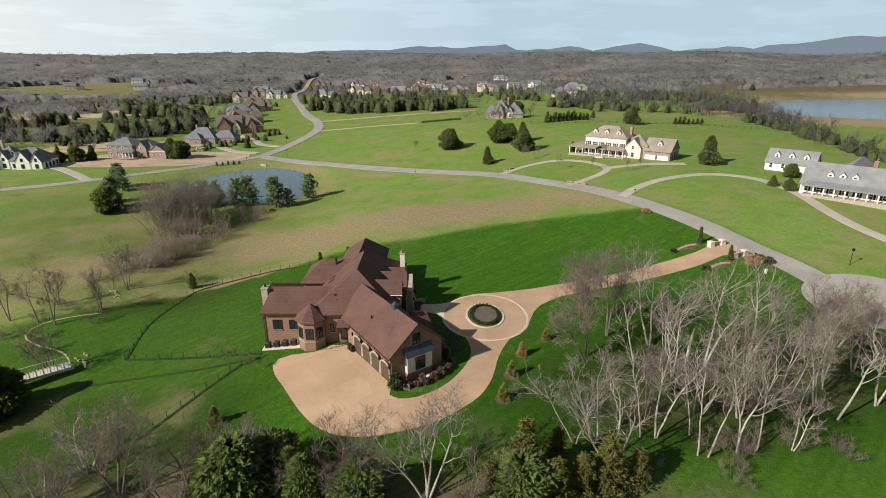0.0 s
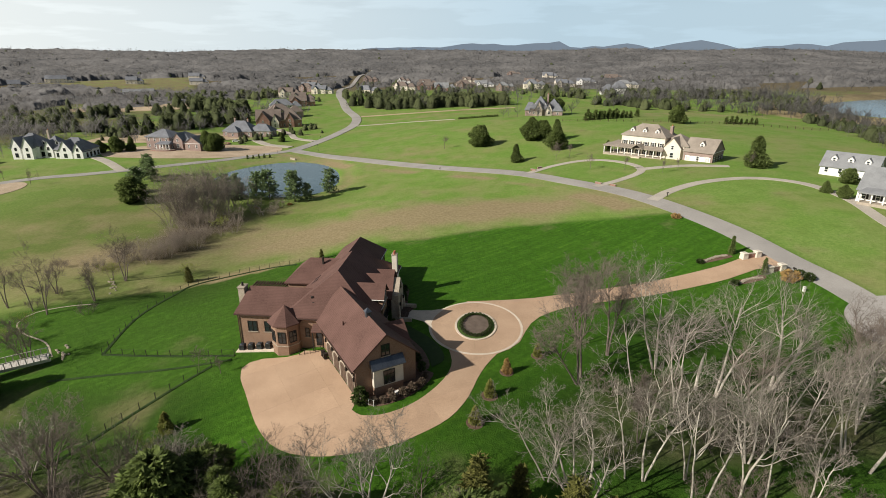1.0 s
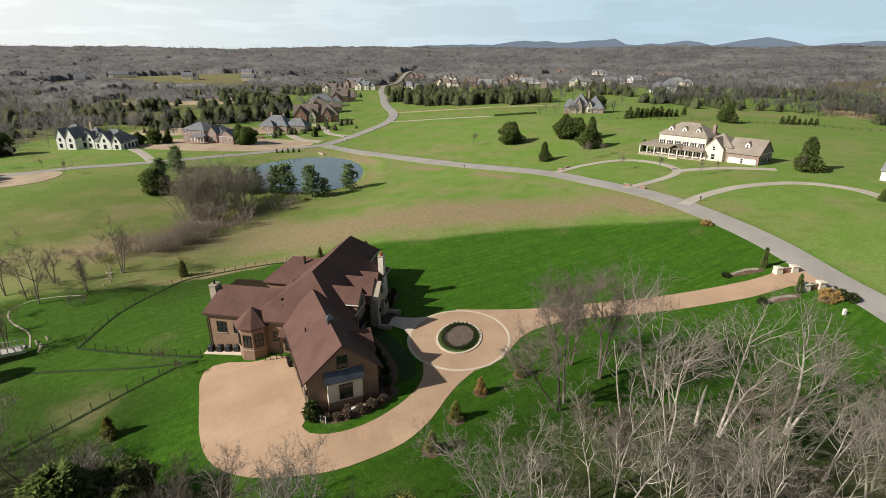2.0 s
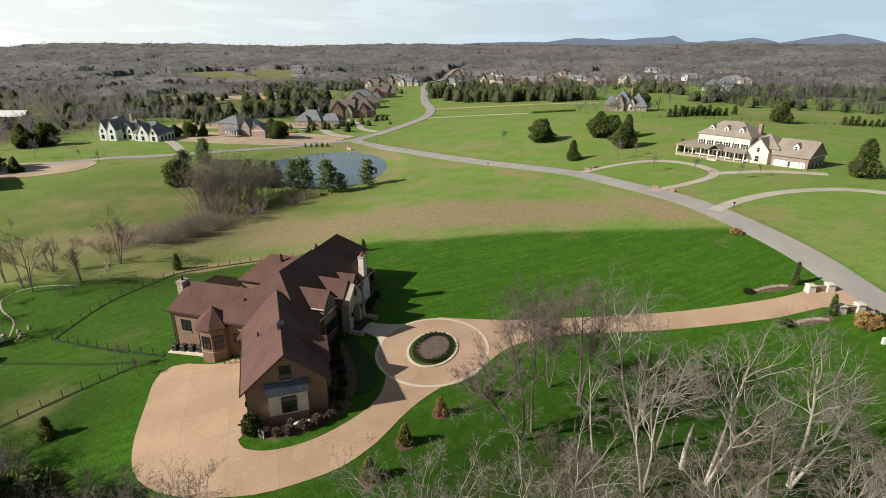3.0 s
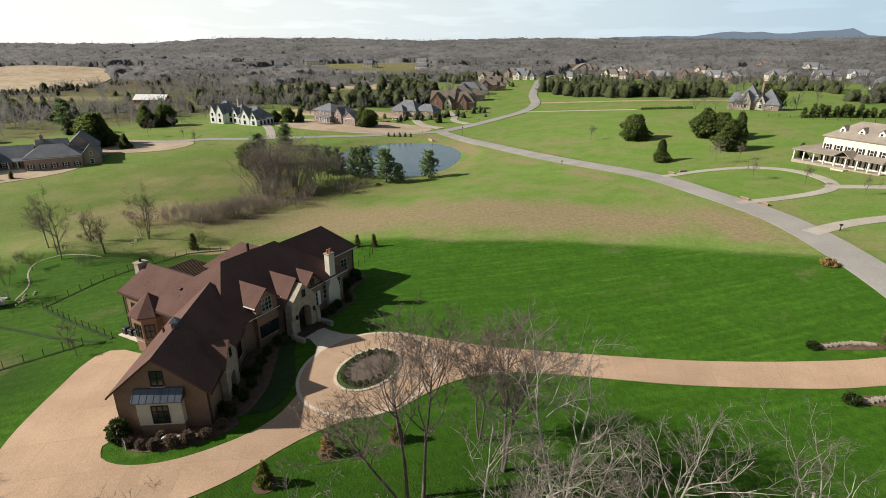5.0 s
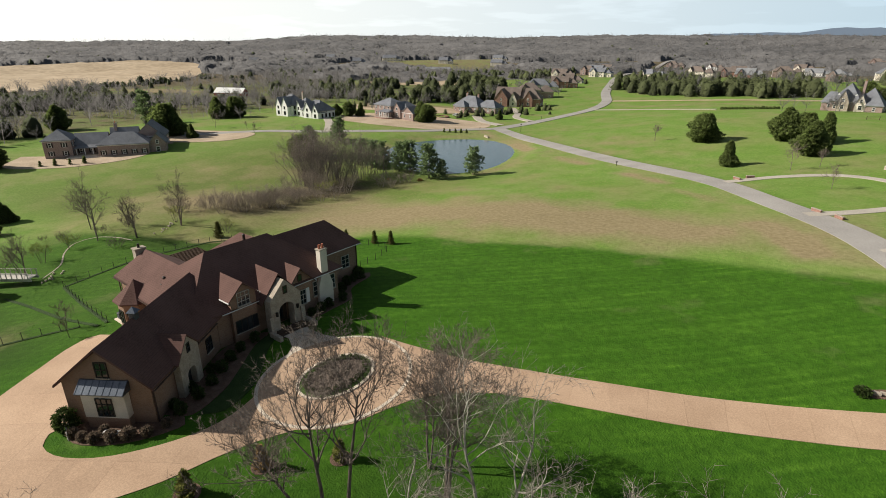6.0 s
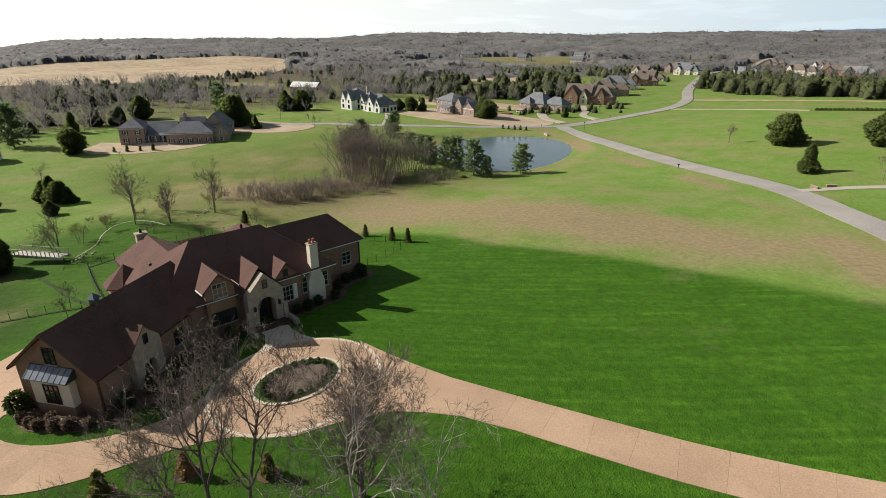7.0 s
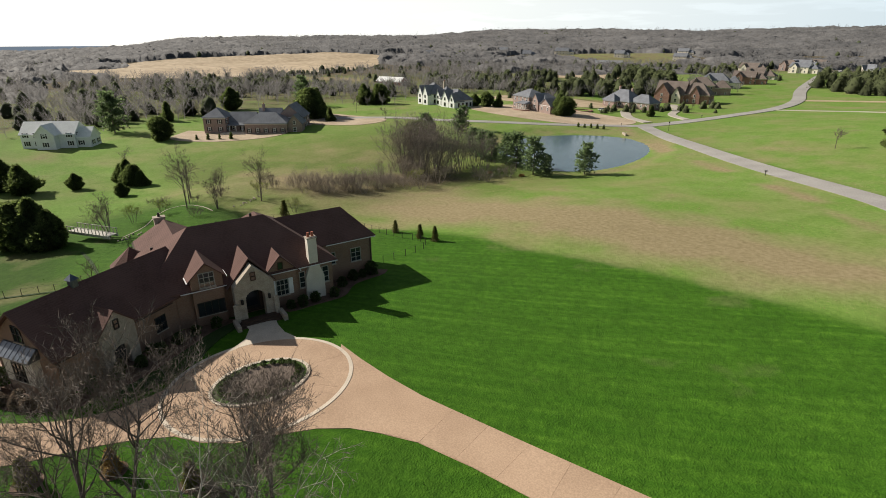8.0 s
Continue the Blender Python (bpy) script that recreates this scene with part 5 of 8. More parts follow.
def neighbour(label, m, blocks, wall, roof, frame_mat="trim", shutters=None, every=3.4, win=(1.1, 1.7), chimneys=(), gables=(), dormers=(), category="house", group="neighbouring houses"):
    """A house of several blocks: (x0, x1, y0, y1, eave, ridge, roof kind, wall). Kind: h or g (hip, gable) and the ridge's axis.
    gables: (x, y, width, eave, peak, depth, wall) on the front; dormers: (x, y, z)."""
    ob = thing("house", m, label, category, group)
    for b in blocks:
        x0, x1, y0, y1, ze, zr, kind = b[:7]
        wm = b[7] if len(b) > 7 else wall
        if kind[0] == "h":
            part("wall", box(bmesh.new(), x0, x1, y0, y1, -2.5, ze), wm, ob)
            part("roof", hip_roof(x0, x1, y0, y1, ze, zr, 0.5, axis=kind[1]), roof, ob)
        else:
            bm, rb = bmesh.new(), None
            swap = Matrix(((0, 1, 0, 0), (1, 0, 0, 0), (0, 0, 1, 0), (0, 0, 0, 1)))
            if kind[1] == "y":
                profile(bm, [(x0, -2.5), (x1, -2.5), (x1, ze), ((x0 + x1) / 2, zr - 0.25), (x0, ze)], y0, y1)
                rb = gable_roof(x0, x1, y0, y1, ze, zr, 0.45, 0.35, 0.2)
            else:
                profile(bm, [(y0, -2.5), (y1, -2.5), (y1, ze), ((y0 + y1) / 2, zr - 0.25), (y0, ze)], x0, x1)
                rb = gable_roof(y0, y1, x0, x1, ze, zr, 0.45, 0.35, 0.2)
                for q in (bm, rb):
                    bmesh.ops.transform(q, matrix=swap, verts=q.verts)
                    bmesh.ops.recalc_face_normals(q, faces=q.faces)
            part("wall", bm, wm, ob)
            part("roof", rb, roof, ob)
        part("eave_trim", box(bmesh.new(), x0 - 0.12, x1 + 0.12, y0 - 0.12, y1 + 0.12, ze - 0.45, ze - 0.25), frame_mat if frame_mat != "dark" else "stone", ob)
        levels = [0.9] + ([4.1] if ze > 5.4 else [])
        for z in levels:
            for lo, hi, fixed, turn in ((x0, x1, y0, 0), (x0, x1, y1, 180), (y0, y1, x0, -90), (y0, y1, x1, 90)):
                n = max(1, int((hi - lo - 0.8) / every))
                for i in range(n):
                    s = lo + (hi - lo) * (i + 0.5) / n
                    x, y = (s, fixed) if turn in (0, 180) else (fixed, s)
                    if not inside(blocks, b, x, y, z + 1) and not (turn == 0 and any(abs(x - g[0]) < g[2] / 2 + 0.6 and abs(g[1] - y) < 4 for g in gables)):
                        small_window(ob, face(x, y, z, turn), *win, frame_mat, shutters)
    for x, y, w, ze, zp, depth, wm in gables:
        bm = profile(bmesh.new(), [(-w / 2, -2.5), (w / 2, -2.5), (w / 2, ze), (0, zp - 0.25), (-w / 2, ze)], 0, depth)
        g = part("gable", bm, wm, ob, at=pose(x, y, 0))
        part("gable_roof", gable_roof(-w / 2, w / 2, 0, depth + 2.5, ze, zp, 0.4, 0.3, 0.2), roof, g)
        small_window(g, pose(0, 0, 0.9), 1.5, 2.0, frame_mat)
        if zp > 6:
            small_window(g, pose(0, 0, 4.0), 1.1, 1.6, frame_mat)
    for x, y, z in dormers:
        bm = profile(bmesh.new(), [(-0.8, 0), (0.8, 0), (0.8, 1.6), (0, 2.3), (-0.8, 1.6)], 0, 3.2)
        d = part("dormer", bm, "trim" if frame_mat != "dark" else wall, ob, at=pose(x, y, z))
        part("dormer_roof", gable_roof(-0.8, 0.8, 0, 3.2, 1.65, 2.5, 0.25, 0.2, 0.12), roof, d)
        small_window(d, pose(0, 0, 0.25), 0.9, 1.35, frame_mat)
    for x, y, z1, mat in chimneys:
        chimney(ob, x, y, 0, z1, 1.0, 1.4, mat)
    return ob


def porch(ob, x0, x1, y0, y1, z, roof, columns, deck=0.5, post="trim"):
    part("porch_deck", box(bmesh.new(), x0, x1, y0, y1, -1.5, deck), "stone", ob)
    part("porch_roof", hull([(x0 - 0.3, y0 - 0.3, z), (x1 + 0.3, y0 - 0.3, z), (x0 - 0.3, y0 - 0.3, z - 0.3), (x1 + 0.3, y0 - 0.3, z - 0.3), (x0 - 0.3, y1, z - 0.3), (x1 + 0.3, y1, z - 0.3), (x0 + 0.8, y1, z + 0.9), (x1 - 0.8, y1, z + 0.9)]), roof, ob)
    for i in range(columns):
        x = x0 + 0.3 + (x1 - x0 - 0.6) * i / (columns - 1)
        part("column", box(bmesh.new(), x - 0.17, x + 0.17, y0 + 0.1, y0 + 0.44, deck, z - 0.3, 0.04), post, ob)


def on_land(x, y, turn, dz=0.0):
    return pose(x, y, z_at(x, y) + dz, 0, 0, turn)


# cream house with a wrapping porch
h = neighbour("large cream siding house with tan hipped roof and dormers", on_land(56.6, 235.5, -37.7, 0.2),
              [(6, 23.5, 0, 11, 8.0, 12.2, "hx"), (21, 32, 1, 12, 5.6, 9.4, "hx"), (31, 41.5, 0, 12, 4.4, 8.6, "gx", "brick_pink")], "cream", "roof_tan", "trim", "dark", 2.6,
              gables=((26.8, -0.6, 6.4, 5.0, 8.6, 4, "cream"),), dormers=((9.5, 1.4, 8.6), (14.5, 1.4, 8.6), (19.5, 1.4, 8.6), (36.5, 2.2, 5.4)), chimneys=((22.6, 8, 11.6, "brick_pink"),))
porch(h, 0, 24, -3.2, 0, 3.5, "roof_tan", 9)
porch(h, 0, 6, 0, 8, 3.5, "roof_tan", 3)
part("porch_pediment", gable_roof(-2.2, 2.2, -1.2, 3, 3.7, 5.2, 0.3, 0.2, 0.18), "roof_tan", h, at=pose(14.5, -3.2, 0))
part("entry_steps", box(bmesh.new(), 12.8, 16.2, -5.2, -3.2, -1, 0.35), "band", h)
for x in (33.8, 38.7):
    part("garage_door", box(bmesh.new(), x - 2.1, x + 2.1, -0.12, 0.03, -0.1, 2.5), "trim", h)
# white house with grey roofs
h = neighbour("long white house with grey shingle roofs and dormers", on_land(107.5, 157.5, -44, 0.1),
              [(0, 25, 0, 12, 3.6, 8.8, "gx"), (4, 16, 10, 33, 3.4, 8.0, "gy"), (23, 40, 1, 13, 4.6, 9.0, "hx")], "white", "roof_grey", "trim", "dark", 2.8,
              gables=((31, 0.6, 7, 5.6, 8.8, 4, "white"),), dormers=((6.5, 2.2, 4.6), (9.5, 2.2, 4.6), (12.5, 2.2, 4.6), (28, 2.6, 5.4)), chimneys=((16, 6.5, 10.4, "brick_red"), (23.5, 6.5, 10.6, "brick_red")))
porch(h, 1, 22, -3, 0, 3.2, "roof_grey", 9)
h = neighbour("white garage wing with three dormers under grey shingle", on_land(116.5, 192, -44, 0.1), [(0, 15, 0, 9, 3.2, 7.2, "gx")], "white", "roof_grey", "trim", None, 3.0,
              dormers=((3, 1.6, 4.0), (7.5, 1.6, 4.0), (12, 1.6, 4.0)))
# grey-roofed house among bare trees
neighbour("steep grey-roofed stone house behind bare trees", on_land(33, 366, -8, 0.4),
          [(0, 11, 0, 13, 4.4, 12.0, "hy"), (9, 19, 2, 12, 3.8, 10.4, "hx"), (-4, 2, 3, 12, 3.2, 7.8, "hx"), (14, 20, -3, 6, 3.4, 8.0, "hy")], "brick_pink", "roof_slate", "trim", None, 3.2,
          gables=((5, -1.6, 4.6, 4.4, 9.4, 4, "stone"), (11.5, -0.4, 4.0, 3.8, 7.8, 4, "stucco")), dormers=((2.2, 1.6, 5.4), (8.8, 1.6, 5.4)), chimneys=((10, 9, 12.8, "brick_pink"),))
# brick house on the raw plot
h = neighbour("two-storey greyed red brick house with grey hipped roof", on_land(-174, 277, -6, 0.1),
              [(0, 14, 0, 12, 6.4, 9.8, "hx"), (12, 24, 3, 13, 4.6, 8.4, "hy"), (22, 31, 1, 9, 3.6, 6.8, "gy")], "brick_pink", "roof_slate", "trim", None, 3.0,
              gables=((18, 1.0, 5.5, 5.2, 8.6, 4, "brick_pink"),))
porch(h, 8, 16, -3.5, 0, 3.4, "roof_slate", 5)
part("terrace_wall", prism(bmesh.new(), ellipse(11, -1.5, 7, 5, 24, 180, 360), -2, 0.4), "brick_red", h)
# hipped house with chimneys
neighbour("low brick house with broad grey hipped roofs", on_land(-160, 333, -2, 0),
          [(0, 19, 0, 13, 3.4, 9.2, "hx"), (16, 30, 3, 12, 3.4, 7.4, "hx"), (5, 12, -4, 3, 3.4, 7.0, "hy")], "brick_pink", "roof_slate", "trim", None, 3.2, chimneys=((5, 8, 10.2, "brick_pink"), (13, 9, 9.6, "brick_pink")))
# gabled red house by the street
neighbour("gabled red brick house with pale trim", on_land(-158, 378, 18, 0),
          [(0, 17, 0, 13, 5.4, 12.5, "gx"), (14, 31, 2, 14, 5.4, 12.0, "hx")], "brick_red", "roof_brown", "trim", None, 3.0,
          gables=((5, -3, 9, 5.6, 11.6, 6, "brick_red"), (13, -1.6, 5, 4.8, 9.6, 4, "stucco"), (23, 0.6, 6, 5.4, 10.4, 4, "brick_red")))
# white stone house with steep slate roofs
h = neighbour("white stone house with steep slate roofs and turrets", on_land(-223, 247, 4, 0.1),
              [(0, 13, 0, 11, 6.2, 11.8, "hx"), (12, 22, 2, 12, 5.0, 10.4, "hy"), (21, 36, -1, 10, 4.6, 9.8, "hx")], "white", "roof_slate", "dark", None, 2.4, (1.3, 2.2),
              gables=((2.6, -1.6, 4.4, 6.2, 10.4, 5, "white"), (8.8, -2.4, 4.8, 6.2, 10.8, 5, "white"), (17, 0.6, 4.2, 5.0, 8.8, 4, "white"), (27, -2.2, 6.2, 4.6, 9.2, 5, "white"), (33.5, -2.6, 4.6, 4.4, 8.2, 4, "white")), dormers=((13.6, 3.0, 6.4), (20.3, 3.0, 6.4), (32, 0.8, 6.0)), chimneys=((13.5, 8, 12.6, "stone"),))
# long brick house at the lane's end
h = neighbour("long low brick house with slate-grey roofs and terrace", on_land(-198.5, 122, 58, 0.2),
              [(0, 9.5, 1, 12, 6.8, 10.4, "hy"), (9.5, 21, 5, 14, 4.4, 8.2, "gx"), (19, 37, -3, 8, 4.8, 8.8, "hx"), (31, 42, 6, 20, 6.4, 11.4, "gy"), (22, 32, 8, 15, 5.6, 9.6, "gx")], "brick_pink", "roof_slate", "trim", "dark", 3.2,
              gables=((40, -1.5, 6.0, 4.8, 8.2, 6, "brick_pink"),), chimneys=((24, 11, 11.2, "brick_pink"),))
part("terrace", box(bmesh.new(), 8, 20, -4, 5, -1.5, 0.35), "band", h)
porch(h, 10, 19, 2.6, 5, 3.3, "roof_slate", 4)
# white house on the far lawn
h = neighbour("white clapboard house with pale metal roof", on_land(-208.5, 57.5, 62, 0.1),
              [(0, 20, 0, 10, 5.6, 9.6, "gx"), (7, 14, -3, 4, 5.6, 9.2, "gy"), (18, 25, 1, 9, 4.2, 7.4, "gx")], "white", "white", "trim", "dark", 3.4)
# dark roofed house by the woods
neighbour("dark-roofed white house by the woods", on_land(118, 590, 0, 0), [(0, 15, 0, 12, 3.6, 10, "hx"), (12, 28, 6, 18, 6, 13, "hx")], "white", "roof_slate", "trim", None, 3.6)
neighbour("red barn with a pale metal roof", on_land(-384, 300, 25, 0), [(0, 26, 0, 10, 3.5, 7, "gx")], "red_barn", "white", "trim", None, 6, category="barn", group="far buildings")
neighbour("long white far house on a rise", on_land(-440, 640, 30, 0), [(0, 34, 0, 12, 6, 9, "gx"), (30, 46, 2, 12, 4, 7, "gx")], "white", "roof_grey", "dark", None, 4)

for x, y, turn, w in ((-651, 779, 35, 22), (-690, 815, 20, 16), (-835, 803, 30, 18), (-640, 694, 40, 14), (-483, 866, 20, 20), (-560, 820, 25, 16), (-875, 655, 45, 16), (-520, 930, 15, 18)):
    neighbour("pale far house on the wooded hill", on_land(x, y, turn), [(0, w, 0, 11, 6.2, 11, "gx"), (w - 3, w + 8, 2, 10, 4.4, 8.4, "hx")], "stucco", "roof_slate", "trim", None, 5.0, group="far houses")

# the village along the street and beyond, each house of its own build
rng = random.Random(5)
SPOTS = [(-168, 425, 30), (-182, 462, 25), (-178, 498, 20), (-192, 540, 15), (-225, 590, 10), (-205, 640, 5), (-238, 690, 0), (-260, 760, 0), (-150, 640, -20), (-118, 690, -10), (-88, 700, 5),
         (-60, 640, 0), (-40, 720, 10), (-20, 800, 0), (10, 660, -5), (45, 700, 5), (52, 840, 0), (90, 760, 10), (88, 960, 0), (125, 820, -8), (160, 720, 0), (-45, 930, 0), (-110, 880, 12), (-160, 960, 0),
         (-300, 900, 0), (-230, 1000, 5), (30, 1050, 0), (180, 900, 0)]
for i, (x, y, turn) in enumerate(SPOTS):
    w, d = rng.uniform(14, 20), rng.uniform(10, 13)
    e, r = rng.choice((4.4, 5.8, 6.4)), rng.uniform(3.8, 5.2)
    wall = rng.choice(("brick_pink", "brick_red", "stucco", "stucco", "cream", "white", "cream", "brick_pink"))
    roof = rng.choice(("roof_slate", "roof_brown", "roof_grey", "roof_brown"))
    name = {"brick_pink": "greyed brick", "brick_red": "red brick", "brick": "brown brick", "stucco": "pale stucco", "cream": "cream", "white": "white"}[wall]
    roofs = {"roof_slate": "slate-blue", "roof_brown": "brown", "roof_grey": "grey"}[roof]
    neighbour(f"{name} village house with a steep {roofs} roof", on_land(x, y, turn), [(0, w, 0, d, e, e + r, rng.choice(("hx", "gx"))), (w - 2, w + rng.uniform(7, 11), 1.5, d - 1, e - 1.2, e + r - 1.8, "hx")],
              wall, roof, "trim", None, 4.2, gables=((w * 0.3, -1.8, 5.4, e, e + r * 0.85, 4, wall),), group="village houses")


# ---- trees and shrubs ----
def grow(rng, V, F, TV, TF, p, d, length, radius, level, top, kids, lift):
    """One branch and all that it carries: limbs go into V, F, fine twigs into TV, TF."""
    n = (6, 5, 4, 2, 1)[level]
    pts, radii, q, w = [p.copy()], [radius], p.copy(), d.normalized()
    for i in range(n):
        jitter = Vector((rng.uniform(-1, 1), rng.uniform(-1, 1), rng.uniform(-0.6, 1)))
        w = (w + jitter * (0.13, 0.42, 0.48, 0.42, 0.3)[level] + Vector((0, 0, lift * (0.0, 0.10, 0.08, 0.06, 0.05)[level]))).normalized()
        q = q + w * (length / n)
        pts.append(q.copy())
        radii.append(radius * (1 - (0.62 if level == 0 else 0.7) * (i + 1) / n))
    if level == 4:
        side = w.orthogonal().normalized() * radius * 1.2
        b = len(TV)
        TV += [p - side, p + side, q]
        TF.append((b, b + 1, b + 2))
    elif level == 3:
        tube(TV, TF, pts, radii, 3)
    else:
        tube(V, F, pts, radii, (7, 5, 4)[level])
    if level == top:
        return
    for k in range(kids[level]):
        t = rng.uniform(0.35 if level == 0 else 0.22, 1.0)
        i = min(int(t * n), n - 1)
        a = pts[i].lerp(pts[i + 1], t * n - i)
        axis = (pts[i + 1] - pts[i]).normalized()
        side = axis.orthogonal().normalized()
        side.rotate(Matrix.Rotation(rng.uniform(0, 2 * math.pi), 3, axis))
        spread = rng.uniform(0.5, 1.15) if level == 0 else rng.uniform(0.45, 1.1)
        grow(rng, V, F, TV, TF, a, axis * math.cos(spread) + side * math.sin(spread), length * rng.uniform(0.36, 0.62) * (1.15 - 0.45 * t if level == 0 else 1),
             max(radius * (0.40 if level == 0 else 0.48) * (1.1 - 0.5 * t), 0.013), level + 1, top, kids, lift)


def bare_tree(seed, m, height, stems, lean, radius, bark, twig, label, group, kids=(8, 6, 5, 4), name="tree", category="tree", top=4, lift=1.0):
    rng = random.Random(seed)
    V, F, TV, TF = [], [], [], []
    for s in range(stems):
        a = 2 * math.pi * s / stems + rng.uniform(-0.6, 0.6)
        out = lean * rng.uniform(0.6, 1.2) * (0.35 if stems == 1 else 1)
        foot = Vector((math.cos(a), math.sin(a), 0)) * (0.22 * (stems > 1)) * stems ** 0.5
        grow(rng, V, F, TV, TF, foot + Vector((0, 0, -0.4)), Vector((math.cos(a) * out, math.sin(a) * out, 1)), height * rng.uniform(0.66, 0.85), radius * rng.uniform(0.75, 1.05), 0, top, kids, lift)
    ob = thing(name, m, label, category, group)
    sheet("trunk", V, F, bark, ob, smooth=True)
    sheet("crown", TV, TF, twig, ob)
    return ob


def leafy(seed, m, height, width, mat, label, group, tufts=800, shape="cone", size=0.34, name="evergreen", category="tree", trunk="bark_brown", clear=0.04, ragged=0.25):
    """An evergreen: a tapered trunk and a crown of many small sprays with an uneven outline."""
    rng = random.Random(seed)
    V, F = [], []
    lobes = [(rng.uniform(0, 2 * math.pi), rng.uniform(0.1, 0.9), rng.uniform(0.5, 1)) for _ in range(9)]
    for _ in range(tufts):
        t = rng.random() ** (1.35 if shape == "cone" else 1.0)
        w = rng.uniform(0, 2 * math.pi)
        if shape == "cone":
            r = (1 - t) ** 0.8 * min(1, (t + 0.06) * 9) + 0.03
        elif shape == "pine":
            r = math.sin(math.pi * (0.14 + 0.84 * t)) ** 0.7 * (1.15 - 0.5 * t)
        else:
            r = math.sqrt(max(0, 1 - (1.55 * t - 0.62) ** 2))
        r *= 1 - ragged + ragged * 2 * max(k * math.exp(-2.2 * (1 - math.cos(w - a)) - 18 * (t - b) ** 2) for a, b, k in lobes)
        r *= rng.uniform(0.12, 1.0) ** 0.5 * width / 2
        c = Vector((r * math.cos(w), r * math.sin(w), height * (clear + (1 - clear) * t)))
        out = Vector((math.cos(w), math.sin(w), rng.uniform(-0.35, 0.5))).normalized()
        for _ in range(4):
            d = (out + Vector((rng.uniform(-1, 1), rng.uniform(-1, 1), rng.uniform(-1, 1))) * 0.8).normalized()
            s = d.cross(Vector((rng.uniform(-1, 1), rng.uniform(-1, 1), rng.uniform(-1, 1)))).normalized()
            k = size * rng.uniform(0.6, 1.35)
            b = len(V)
            V += [c - s * k * 0.42, c + s * k * 0.42, c + d * k * 1.3]
            F.append((b, b + 1, b + 2))
    ob = thing(name, m, label, category, group)
    TV, TF = [], []
    tube(TV, TF, [Vector((0, 0, -0.5)), Vector((0.02, 0.03, height * 0.45)), Vector((0, 0, height * 0.9))], [width * 0.045 + 0.05, width * 0.03 + 0.03, 0.02], 6)
    sheet("trunk", TV, TF, trunk, ob, smooth=True)
    sheet("crown", V, F, mat, ob)
    return ob


def conifer(seed, m, height, width, mat, label, group, whorls=13, per=7, shape="pine", spray=0.55, clear=0.1, name="evergreen", category="tree"):
    """A conifer with whorls of branches, each with sprays of needles, and gaps between."""
    rng = random.Random(seed)
    TV, TF, V, F = [], [], [], []
    tube(TV, TF, [Vector((0, 0, -0.5)), Vector((0.05, -0.04, height * 0.5)), Vector((0, 0.03, height * 0.97))], [0.02 * height, 0.012 * height, 0.02], 6)
    for k in range(whorls):
        t = (k + 0.3) / whorls
        reach = width / 2 * ((1 - t) ** 0.75 + 0.05 if shape == "cone" else (0.32 + 0.68 * math.sin(math.pi * (0.22 + 0.72 * t))) * (1.08 - 0.35 * t))
        for j in range(per):
            w = rng.uniform(0, 2 * math.pi)
            r = reach * rng.uniform(0.62, 1.12)
            z = height * (clear + (0.97 - clear) * t) + rng.uniform(-0.3, 0.3)
            rise = rng.uniform(-0.12, 0.35) if shape == "pine" else rng.uniform(-0.3, 0.15)
            tip = Vector((r * math.cos(w), r * math.sin(w), z + rise * r))
            root = Vector((0, 0, z))
            tube(TV, TF, [root, root.lerp(tip, 0.9)], [0.035, 0.012], 3)
            for q in range(7):
                f = 0.22 + 0.78 * (q + rng.random()) / 7
                c = root.lerp(tip, f) + Vector((rng.uniform(-1, 1), rng.uniform(-1, 1), rng.uniform(-0.6, 0.6))) * 0.10 * width * f ** 0.5
                for _ in range(5):
                    d = ((tip - root).normalized() * 0.5 + Vector((rng.uniform(-1, 1), rng.uniform(-1, 1), rng.uniform(-0.5, 1.0)))).normalized()
                    s = d.cross(Vector((rng.uniform(-1, 1), rng.uniform(-1, 1), rng.uniform(-1, 1)))).normalized()
                    a = spray * rng.uniform(0.6, 1.3)
                    b = len(V)
                    V += [c - s * a * 0.26, c + s * a * 0.26, c + d * a * 1.25]
                    F.append((b, b + 1, b + 2))
    ob = thing(name, m, label, category, group)
    sheet("trunk", TV, TF, "bark_brown", ob, smooth=True)
    sheet("crown", V, F, mat, ob)
    return ob


def plant(templates, spots, rng, dz=-0.1, lo=0.9, hi=1.1, first=True):
    """Puts the templates themselves on the first spots and copies on the rest: spots are x, y and a size factor."""
    for i, (x, y, s) in enumerate(spots):
        k = s * rng.uniform(lo, hi)
        m = pose(x, y, z_at(x, y) + dz, 0, 0, rng.uniform(0, 360)) @ Matrix.Diagonal((k, k, k * rng.uniform(0.94, 1.08), 1))
        if i < len(templates):
            templates[i].matrix_basis = m
        else:
            base = templates[i % len(templates)]
            keep = base.matrix_basis.copy()
            base.matrix_basis = Matrix.Identity(4)
            copy_thing(base, m)
            base.matrix_basis = keep


rng = random.Random(11)
I4 = Matrix.Identity(4)


